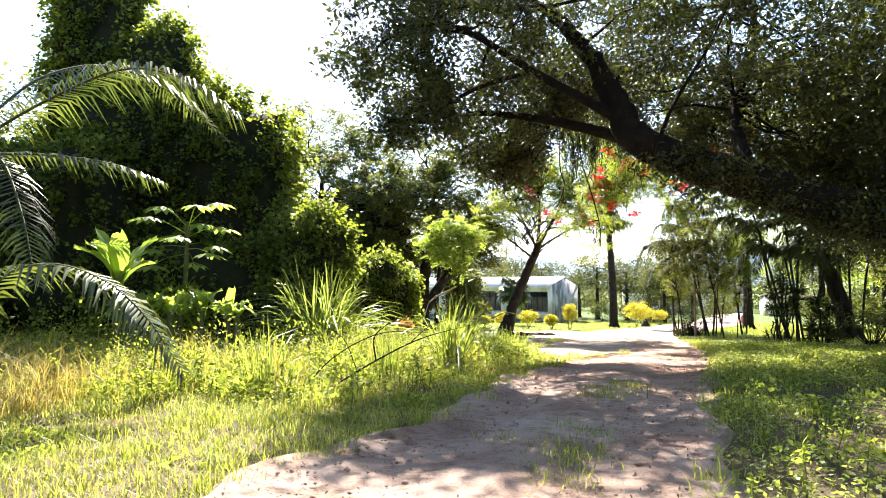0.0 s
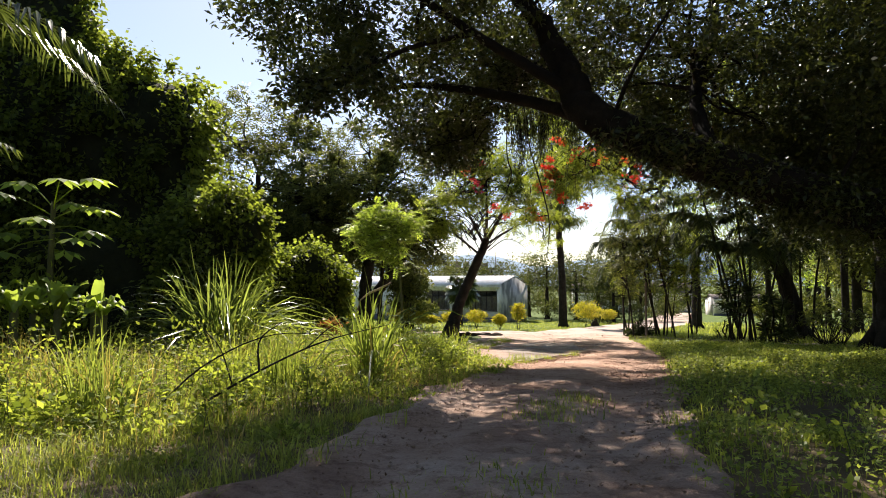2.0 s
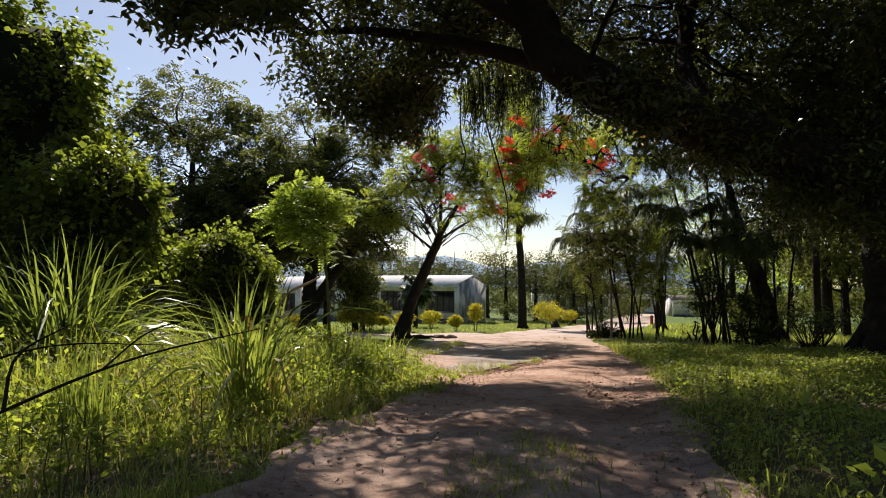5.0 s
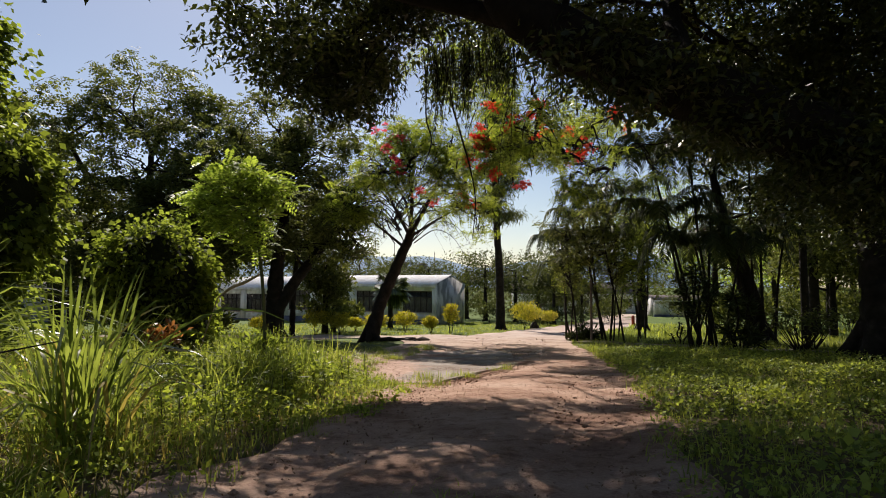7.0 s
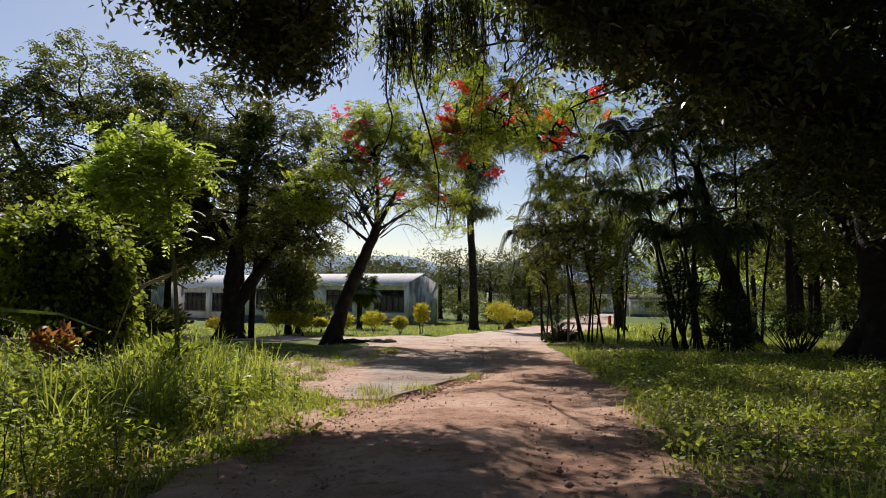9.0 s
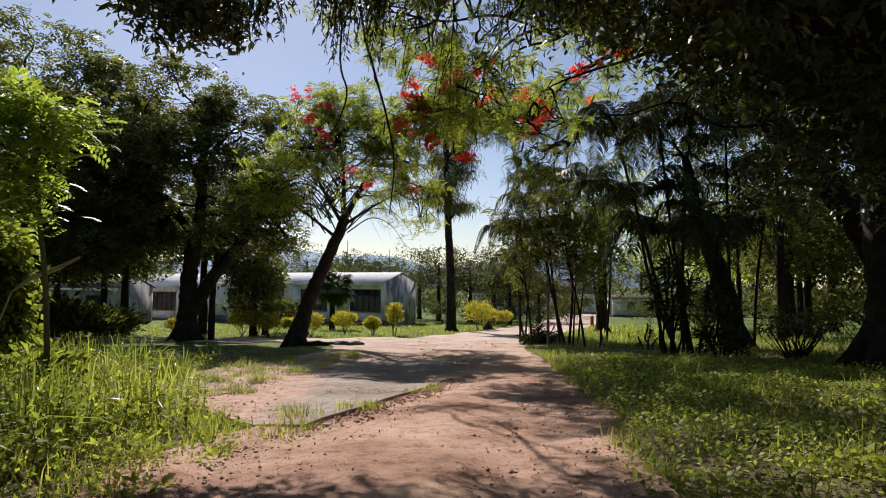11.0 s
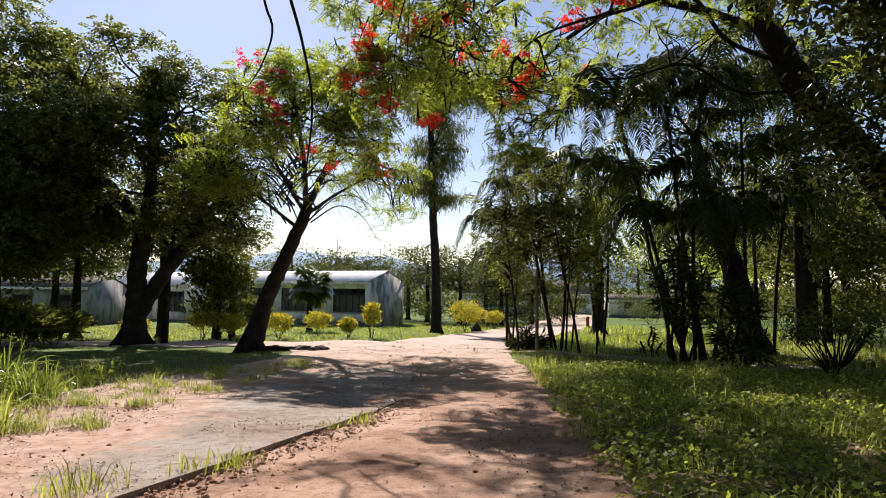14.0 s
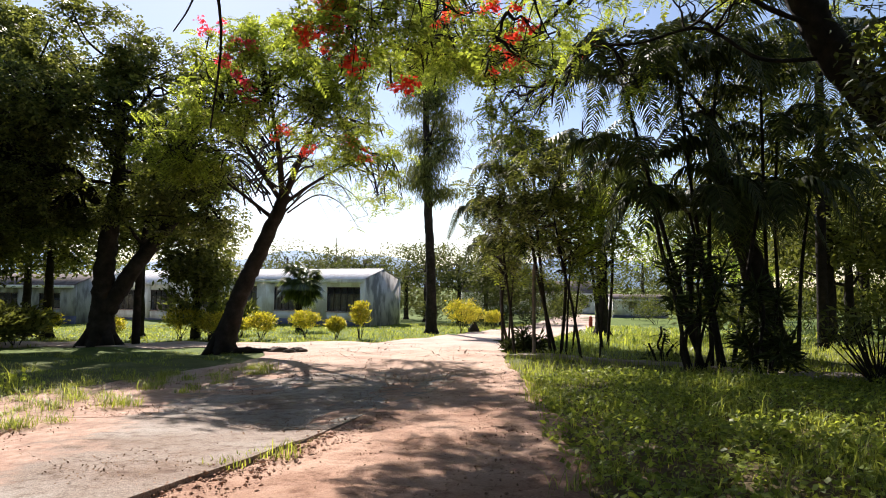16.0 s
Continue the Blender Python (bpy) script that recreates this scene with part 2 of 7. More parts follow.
def mesh_of(name, verts, faces, mat, smooth=False):
    """verts: n x 3; faces: list of (k x m index arrays)."""
    me = bpy.data.meshes.new(name)
    verts = np.asarray(verts, dtype=np.float32).reshape(-1, 3)
    if not isinstance(faces, list):
        faces = [faces]
    faces = [np.asarray(f, dtype=np.int32) for f in faces if len(f)]
    me.vertices.add(len(verts))
    me.vertices.foreach_set("co", verts.ravel())
    loops = np.concatenate([f.ravel() for f in faces])
    sizes = np.concatenate([np.full(len(f), f.shape[1], np.int32) for f in faces])
    me.loops.add(len(loops))
    me.loops.foreach_set("vertex_index", loops)
    me.polygons.add(len(sizes))
    me.polygons.foreach_set("loop_start", np.concatenate([[0], np.cumsum(sizes)[:-1]]).astype(np.int32))
    if smooth:
        me.polygons.foreach_set("use_smooth", np.ones(len(sizes), bool))
    me.update(calc_edges=True)
    me.materials.append(mat)
    return me


def part(name, data, parent=None, label="", at=None):
    ob = new(name, data)
    if parent is not None:
        ob.parent = parent
    if at is not None:
        ob.location = at
    if label:
        ob["label"] = label
    return ob


def thing(name, at, label, category, group="", kind=""):
    ob = new(name)
    ob.location = (at[0], at[1], at[2] - float(fall(at[1])))
    ob.empty_display_size = 0.1
    return tagged(ob, label, category, group, kind)


class Build:
    """Collects faces for one mesh."""

    def __init__(self):
        self.v, self.f3, self.f4, self.n = [], [], [], 0

    def add(self, verts, f4=None, f3=None):
        verts = np.asarray(verts, float).reshape(-1, 3)
        if f4 is not None and len(f4):
            self.f4.append(np.asarray(f4, int) + self.n)
        if f3 is not None and len(f3):
            self.f3.append(np.asarray(f3, int) + self.n)
        self.v.append(verts)
        self.n += len(verts)
        return self

    def mesh(self, name, mat, origin=(0, 0, 0), smooth=False, flat=False):
        v = np.concatenate(self.v) - np.asarray(origin)
        if not flat:
            v[:, 2] -= fall(v[:, 1] + origin[1]) - fall(origin[1])
        faces = []
        if self.f4:
            faces.append(np.concatenate(self.f4))
        if self.f3:
            faces.append(np.concatenate(self.f3))
        return mesh_of(name, v, faces, mat, smooth)


def unit(a):
    return a / np.maximum(np.linalg.norm(a, axis=-1, keepdims=True), 1e-9)


def curve(pts, n):
    """Smooth line through control points."""
    pts = np.asarray(pts, float)
    p = np.vstack([2 * pts[0] - pts[1], pts, 2 * pts[-1] - pts[-2]])
    u = np.linspace(0, len(pts) - 1 - 1e-6, n)
    i, f = u.astype(int), (u % 1)[:, None]
    a, b, c, d = p[i], p[i + 1], p[i + 2], p[i + 3]
    return 0.5 * (2 * b + (c - a) * f + (2 * a - 5 * b + 4 * c - d) * f ** 2 + (3 * b - a - 3 * c + d) * f ** 3)


def tube(bd, pts, radii, sides=7, lumpy=0.0):
    pts = np.asarray(pts, float)
    r = np.interp(np.linspace(0, 1, len(pts)), np.linspace(0, 1, len(radii)), radii)
    tan = unit(np.gradient(pts, axis=0))
    ref = np.array([0.31, 0.95, 0.1]) if abs(tan[0][2]) > 0.7 else np.array([0.0, 0.0, 1.0])
    side = unit(np.cross(tan, ref))
    up = np.cross(side, tan)
    a = np.linspace(0, 2 * np.pi, sides, endpoint=False)
    rr = r[:, None] * (1 + lumpy * RNG.normal(0, 1, (len(pts), sides)).clip(-2, 2))
    v = pts[:, None] + rr[..., None] * (np.cos(a)[None, :, None] * side[:, None] + np.sin(a)[None, :, None] * up[:, None])
    i, j = np.meshgrid(np.arange(len(pts) - 1), np.arange(sides), indexing="ij")
    k = (j + 1) % sides
    f = np.stack([i * sides + j, i * sides + k, (i + 1) * sides + k, (i + 1) * sides + j], -1).reshape(-1, 4)
    bd.add(v, f)


def wander(a, b, n, amount, sag=0.0):
    """A crooked way from a to b."""
    a, b = np.asarray(a, float), np.asarray(b, float)
    t = np.linspace(0, 1, n)[:, None]
    p = a + (b - a) * t
    d = np.linalg.norm(b - a)
    k = RNG.normal(0, amount * d, (n, 3)) * np.sin(np.pi * t)
    p = p + k
    p[:, 2] += sag * d * np.sin(np.pi * t[:, 0])
    return curve(p, n * 2)


def leaves(bd, P, size, aspect=0.42, up=0.8, droop=-0.2, fold=0.12, heading=None):
    """A folded pointed blade at each point."""
    n = len(P)
    d = RNG.normal(0, 1, (n, 3))
    if heading is not None:
        d = d * 0.5 + heading
    d[:, 2] = d[:, 2] * 0.6 + droop
    d = unit(d)
    nm = RNG.normal(0, 1, (n, 3))
    nm[:, 2] += up * 2
    s = unit(np.cross(d, nm))
    nm = np.cross(s, d)
    L = (size * RNG.uniform(0.65, 1.3, n))[:, None]
    W = L * aspect * 0.5
    m = P + d * L * 0.45 - nm * L * fold
    v = np.stack([P, m + s * W + nm * L * fold * 1.5, P + d * L - nm * L * fold, m - s * W + nm * L * fold * 1.5], 1)
    bd.add(v, np.arange(n * 4).reshape(n, 4))


def sprays(bd, P, size, pairs=6, droop=-0.35, heading=None, width=0.42):
    """Feathery leaves: narrow leaflets in pairs along a drooping midrib."""
    n = len(P)
    d = RNG.normal(0, 1, (n, 3))
    if heading is not None:
        d = d * 0.6 + heading
    d[:, 2] = d[:, 2] * 0.5 + droop
    d = unit(d)
    nm = np.tile([0.0, 0.0, 1.0], (n, 1)) + RNG.normal(0, 0.35, (n, 3))
    s = unit(np.cross(d, nm))
    nm = np.cross(s, d)
    L = (size * RNG.uniform(0.7, 1.25, n))[:, None]
    out = []
    for k in range(pairs):
        t = (k + 0.6) / pairs
        base = P + d * L * t - np.array([0, 0, 1.0]) * L * 0.35 * t * t
        ln = L * width * (1 - 0.55 * abs(t - 0.45))
        for sg in (-1, 1):
            ax = unit(s * sg + d * 0.45 - nm * 0.25)
            w = d * L * 0.85 / pairs
            out.append(np.stack([base, base + ax * ln * 0.5 + w * 0.75, base + ax * ln, base + ax * ln * 0.5 - w * 0.4], 1))
    v = np.concatenate(out, 1).reshape(-1, 3)
    bd.add(v, np.arange(len(v)).reshape(-1, 4))


def blob_points(blob, n, shell=0.5):
    """Points in an ellipsoid (cx, cy, cz, rx, ry, rz), denser towards the skin."""
    c, r = np.array(blob[:3]), np.array(blob[3:6])
    d = unit(RNG.normal(0, 1, (n, 3)))
    q = RNG.uniform(0, 1, n)[:, None] ** (1 / (3 + 5 * shell))
    return c + d * q * r * (1 + 0.12 * RNG.normal(0, 1, (n, 1)))


def clustered(centres, per, spread, flat=0.6):
    P = np.repeat(centres, per, 0)
    return P + RNG.normal(0, 1, P.shape) * spread * np.array([1, 1, flat])


def blades(bd, base, height, width, lean=0.35, curl=0.5):
    """Grass blades of two segments."""
    n = len(base)
    a = RNG.uniform(0, 2 * np.pi, n)
    d = np.stack([np.cos(a), np.sin(a), np.zeros(n)], 1)
    s = np.stack([-np.sin(a), np.cos(a), np.zeros(n)], 1)
    h = (height * RNG.uniform(0.5, 1.25, n))[:, None]
    w = (width * RNG.uniform(0.6, 1.3, n))[:, None] * 0.5
    ln = (lean * RNG.uniform(0.1, 1.4, n))[:, None]
    up = np.array([0, 0, 1.0])
    mid = base + up * h * 0.6 + d * h * ln * 0.5
    tip = base + up * h * (1 - 0.35 * ln * curl) + d * h * ln * (1 + curl)
    v = np.stack([base - s * w, base + s * w, mid + s * w * 0.8, mid - s * w * 0.8, tip], 1).reshape(-1, 3)
    i = np.arange(n)[:, None] * 5
    bd.add(v, i + np.array([[0, 1, 2, 3]]), i + np.array([[3, 2, 4]]))


def frond(bd, rach, pts, leaflet, count, width=0.035, droop=0.5, r=0.02, vee=0.5):
    """A palm leaf: midrib along pts, narrow leaflets down both sides."""
    line = curve(pts, 24)
    tube(rach, line, [r, r * 0.7, r * 0.2], 5)
    t = np.linspace(0.10, 0.995, count)
    u = t * (len(line) - 1)
    i = np.minimum(u.astype(int), len(line) - 2)
    base = line[i] + (line[i + 1] - line[i]) * (u - i)[:, None]
    tan = unit(line[np.minimum(i + 1, len(line) - 1)] - line[i])
    s0 = np.cross(tan, np.array([0, 0, 1.0]))
    s0[np.linalg.norm(s0, axis=1) < 0.15] = np.array([1.0, 0, 0])
    s0 = unit(s0)
    ln = (leaflet * (np.sin(np.pi * (0.12 + 0.8 * t)) ** 0.7) * RNG.uniform(0.85, 1.1, count))[:, None]
    for sg in (-1, 1):
        nn = np.cross(s0, tan)
        ax = unit(s0 * sg + tan * (0.55 + RNG.normal(0, 0.12, (count, 1))) + nn * vee * RNG.uniform(0.2, 0.9, (count, 1)))
        dn = np.array([0, 0, -1.0])
        w = tan * width * 0.5
        m = base + ax * ln * 0.5 + dn * ln * droop * 0.12
        e = base + ax * ln * 0.93 + dn * ln * droop * RNG.uniform(0.4, 1.0, (count, 1))
        v = np.stack([base - w * 0.4, base + w * 0.4, m + w, m - w, e], 1).reshape(-1, 3)
        k = np.arange(count)[:, None] * 5
        bd.add(v, k + np.array([[0, 1, 2, 3]]), k + np.array([[3, 2, 4]]))


def box(bd, lo, hi, m=None):
    x0, y0, z0 = lo
    x1, y1, z1 = hi
    v = np.array([(x0, y0, z0), (x1, y0, z0), (x1, y1, z0), (x0, y1, z0), (x0, y0, z1), (x1, y0, z1), (x1, y1, z1), (x0, y1, z1)], float)
    if m is not None:
        v = v @ np.array(m.to_3x3()).T + np.array(m.translation)
    bd.add(v, [(3, 2, 1, 0), (4, 5, 6, 7), (0, 1, 5, 4), (1, 2, 6, 5), (2, 3, 7, 6), (3, 0, 4, 7)])


# ---- the lie of the land ----
def wave(x, y):
    return 0.03 * np.sin(x * 1.3 + 0.7 * y) + 0.025 * np.sin(0.9 * y - 1.7 * x + 1) + 0.015 * np.sin(3.1 * x + 2.2 * y)


def level(x, y):
    """Height of the ground, without its small unevenness."""
    return np.interp(y, [-40, 0, 11, 16, 21, 26, 70, 105, 400], [0.02, 0.02, 0.02, -0.14, -0.33, -0.35, -0.35, 0.55, 0.55])


TRACK_Y = [-30, -5, 0, 4.3, 7, 10, 13.2, 17.2, 20, 21.5, 23.4, 27, 31]
TRACK_L = [-20, -5.2, -2.9, -1.1, 0.25, 1.1, 2.35, 3.5, 4.95, 5.9, 6.7, 7.6, 8.5]
TRACK_R = [-15, -2.2, -0.1, 1.7, 2.7, 3.9, 5.3, 7.1, 8.0, 8.5, 9.1, 10.2, 11.2]


def track_edges(y):
    return np.interp(y, TRACK_Y, TRACK_L), np.interp(y, TRACK_Y, TRACK_R)


def off_track(x, y):
    """Metres outside the track; negative on it."""
    a, b = track_edges(y)
    return np.where(y < 30, np.maximum(a - x, x - b), 9.0)


DRIVE_LOOP = [(7.2, 27.0), (10.2, 27.6), (11.2, 31.0), (12.6, 35.0), (15.4, 40.0), (19.5, 47.0), (25.0, 56.0), (32.0, 68.0), (41.0, 86.0), (47.0, 99.0),
              (41.5, 100.0), (36.0, 88.0), (27.0, 71.0), (20.0, 59.0), (15.2, 51.0), (12.0, 46.5), (9.4, 43.0), (5.0, 43.3), (0.0, 44.4), (-8.0, 47.0), (-30.0, 52.0),
              (-30.0, 49.0), (-8.0, 43.6), (0.0, 41.0), (3.2, 39.6), (4.8, 37.8), (5.0, 35.5), (4.2, 31.5), (2.6, 28.2), (4.5, 25.0)]
SLAB_LOOP = [(3.6, 17.1), (4.35, 18.5), (5.1, 19.95), (5.98, 21.65), (6.85, 23.35), (8.2, 25.6), (9.3, 27.9), (7.4, 29.3), (4.6, 30.2), (2.6, 28.6), (1.6, 26.0), (0.9, 23.6), (0.7, 21.9), (1.7, 20.2), (2.7, 18.2), (3.1, 17.3)]


def inside(loop, x, y):
    x, y = np.asarray(x, float), np.asarray(y, float)
    c = np.zeros(x.shape, bool)
    for (x0, y0), (x1, y1) in zip(loop, loop[1:] + loop[:1]):
        hit = (y0 > y) != (y1 > y)
        c ^= hit & (x < (x1 - x0) * (y - y0) / ((y1 - y0) or 1e-9) + x0)
    return c


def bare(x, y, edge=0.0):
    """True where nothing grows."""
    return (off_track(x, y) < edge) | inside(DRIVE_LOOP, x, y) | inside(SLAB_LOOP, x, y)


def height(x, y):
    return level(x, y) + wave(x, y) * np.clip(off_track(x, y) * 1.2, 0.25, 1)


def scatter(n, x0, x1, y0, y1, ok=None):
    x, y = RNG.uniform(x0, x1, n), RNG.uniform(y0, y1, n)
    k = ~bare(x, y)
    if ok is not None:
        k &= ok(x, y)
    k &= ~inside(PATH_LOOP, x, y)
    x, y = x[k], y[k]
    return np.stack([x, y, height(x, y) - 0.01], 1)


def patchy(x, y, f=0.8, seed=0.0):
    return 0.5 + 0.25 * (np.sin(f * x + 1.3 * f * y + seed) + np.sin(1.7 * f * x - 0.9 * f * y + 2.1 + seed * 2)) + 0.15 * np.sin(3.7 * f * x + 2.9 * f * y + seed)


# ---- ground, track, drive, slab ----
def sheet(name, xs, ys, mat, lift=0.0, zf=height):
    X, Y = np.meshgrid(xs, ys)
    Z = zf(X, Y) + lift - fall(Y)
    nx, ny = len(xs), len(ys)
    i, j = np.meshgrid(np.arange(ny - 1), np.arange(nx - 1), indexing="ij")
    f = np.stack([i * nx + j, i * nx + j + 1, (i + 1) * nx + j + 1, (i + 1) * nx + j], -1).reshape(-1, 4)
    return mesh_of(name, np.stack([X, Y, Z], -1), f, mat, True)


gx = np.concatenate([np.linspace(-2500, -60, 12), np.linspace(-50, -14, 16), np.arange(-12, 26, 0.5), np.linspace(27, 80, 20), np.linspace(100, 2500, 10)])
gy = np.concatenate([np.linspace(-2500, -60, 10), np.linspace(-40, -4, 12), np.arange(-3, 48, 0.5), np.linspace(49, 110, 24), np.linspace(130, 4500, 14)])
ground = part("ground", sheet("ground", gx, gy, SOIL))
tagged(ground, "uneven earth under weeds, creepers and grass", "ground", kind="structure")

bd = Build()
ty = np.concatenate([np.arange(-28, 0.5, 0.5), np.arange(0.5, 31.01, 0.13)])
tn = 33
u = np.linspace(0, 1, tn)
L_, R_ = track_edges(ty)
L_ = L_ - np.interp(ty, [0, 4, 10, 13, 15, 17, 24, 26], [0.2, 0.3, 0.3, 0.4, 0.75, 0.7, 0.5, 0.1])
R_ = R_ + np.interp(ty, [0, 4, 24, 28], [0.15, 0.28, 0.35, 0.1])
wob = 0.10 * np.sin(ty * 2.3) + 0.07 * np.sin(ty * 5.1 + 1)
X = (L_ + wob)[:, None] + ((R_ - L_) + 0.08 * np.sin(ty * 3.1 + 2) - wob)[:, None] * u[None]
Y = np.repeat(ty[:, None], tn, 1)
rut = -0.035 * (np.exp(-((u - 0.24) / 0.10) ** 2) + np.exp(-((u - 0.76) / 0.10) ** 2)) + 0.02 * np.exp(-((u - 0.5) / 0.12) ** 2)
Z = height(X, Y) + 0.055 + rut[None] * np.clip((24 - Y) / 10, 0, 1) + 0.008 * np.sin(6.3 * X + 2.2 * Y) * np.sin(4.1 * Y)
rough_ = RNG.normal(0, 1, X.shape)
rough_ = rough_ + np.roll(rough_, 1, 0) + np.roll(rough_, 1, 1) + np.roll(np.roll(rough_, 1, 0), 1, 1)
Z += 0.0035 * rough_ + 0.003 * np.sin(13.0 * X + 3.0 * np.sin(2.1 * Y)) * np.sin(9.0 * Y + 2.0 * np.sin(3.3 * X))
Z[:, 0] -= 0.09
Z[:, -1] -= 0.09
i, j = np.meshgrid(np.arange(len(ty) - 1), np.arange(tn - 1), indexing="ij")
bd.add(np.stack([X, Y, Z], -1), np.stack([i * tn + j, i * tn + j + 1, (i + 1) * tn + j + 1, (i + 1) * tn + j], -1).reshape(-1, 4))
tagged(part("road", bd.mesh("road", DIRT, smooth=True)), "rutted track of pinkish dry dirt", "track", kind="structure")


def loop_sheet(name, loop, mat, lift_of, step=0.5, skirt=0.0, ragged=1.0):
    """A sheet over the inside of a loop, following the ground; with a side face where it stands proud."""
    bm = bmesh.new()
    fine = []
    for a, b in zip(loop, loop[1:] + loop[:1]):
        k = max(1, int(math.dist(a, b) / step))
        for q in range(k):
            x, y = a[0] + (b[0] - a[0]) * q / k, a[1] + (b[1] - a[1]) * q / k
            fine.append((x + ragged * 0.06 * math.sin(5 * y + x), y + ragged * 0.05 * math.sin(4.3 * x + y)))
    vs = [bm.verts.new((x, y, 0)) for x, y in fine]
    es = [bm.edges.new((vs[q], vs[(q + 1) % len(vs)])) for q in range(len(vs))]
    bmesh.ops.triangle_fill(bm, edges=es, use_beauty=True)
    for axis in (0, 1):
        lo, hi = min(p[axis] for p in fine), max(p[axis] for p in fine)
        c = lo + 1.5
        while c < hi:
            co, no = [0, 0, 0], [0, 0, 0]
            co[axis], no[axis] = c, 1
            bmesh.ops.bisect_plane(bm, geom=bm.verts[:] + bm.edges[:] + bm.faces[:], plane_co=co, plane_no=no)
            c += 1.5
    rim = [e for e in bm.edges if e.is_boundary]
    for v in bm.verts:
        v.co.z = float(height(np.array(v.co.x), np.array(v.co.y))) + float(lift_of(v.co.y)) - float(fall(v.co.y))
    if skirt:
        made = bmesh.ops.extrude_edge_only(bm, edges=rim)
        for v in made["geom"]:
            if isinstance(v, bmesh.types.BMVert):
                v.co.z -= skirt
    bmesh.ops.recalc_face_normals(bm, faces=bm.faces[:])
    me = bpy.data.meshes.new(name)
    bm.to_mesh(me)
    bm.free()
    me.materials.append(mat)
    return me


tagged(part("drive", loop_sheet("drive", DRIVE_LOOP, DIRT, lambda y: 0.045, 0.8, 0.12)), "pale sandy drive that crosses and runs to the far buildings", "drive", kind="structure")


PATH_LINE = curve([(12.45, 33.6, 0), (12.9, 32.7, 0), (14.0, 31.1, 0), (15.0, 29.0, 0), (15.8, 26.6, 0), (16.9, 25.3, 0), (18.6, 24.4, 0), (21.0, 23.8, 0)], 26)[:, :2]
_n = np.gradient(PATH_LINE, axis=0)
_n = np.stack([_n[:, 1], -_n[:, 0]], 1) / np.linalg.norm(_n, axis=1)[:, None]
PATH_LOOP = [(float(p[0]), float(p[1])) for p in np.concatenate([PATH_LINE - _n * 0.42, (PATH_LINE + _n * 0.42)[::-1]])]
tagged(part("path", loop_sheet("path", PATH_LOOP, CONCRETE, lambda y: 0.07, 0.5, 0.22, 0.3)), "narrow pale concrete path through the grass", "path", kind="structure")


def cut(loop, px, py, nx, ny, gap=0.005):
    """The part of a loop on the side that (nx, ny) points to, drawn back from the cut by half a joint."""
    out = []
    dist = [(x - px) * nx + (y - py) * ny - gap for x, y in loop]
    for (a, da), (b, db) in zip(zip(loop, dist), zip(loop[1:] + loop[:1], dist[1:] + dist[:1])):
        if da >= 0:
            out.append(a)
        if (da < 0) != (db < 0):
            f = da / (da - db)
            out.append((a[0] + (b[0] - a[0]) * f, a[1] + (b[1] - a[1]) * f))
    return out


slab = thing("pavement", (4, 24, -0.35), "cracked concrete slab with a broken edge", "concrete slab", kind="structure")
JOINTS = [(4.3, 20.9, -0.35, 0.937), (4.8, 22.9, 0.45, 0.893), (4.3, 26.4, -0.3, 0.954)]
plates = [SLAB_LOOP]
for px, py, nx, ny in JOINTS:
    plates = [q for p in plates for q in (cut(p, px, py, nx, ny), cut(p, px, py, -nx, -ny)) if len(q) > 2]
for k, p in enumerate(plates):
    tip = 0.004 * (k % 2)
    me = loop_sheet("plate", p, CONCRETE, lambda y: np.interp(y, [16.5, 17.6, 21.0, 22.6, 25.8], [0.055, 0.085, 0.085, 0.058, 0.048]) + tip, 0.4, 0.2, 0.2)
    q = part("plate", me, slab)
    q.matrix_parent_inverse = Matrix.Translation(-slab.location)

# ---- plants: generators ----
def at_ground(x, y):
    return (x, y, float(height(np.array(float(x)), np.array(float(y)))))


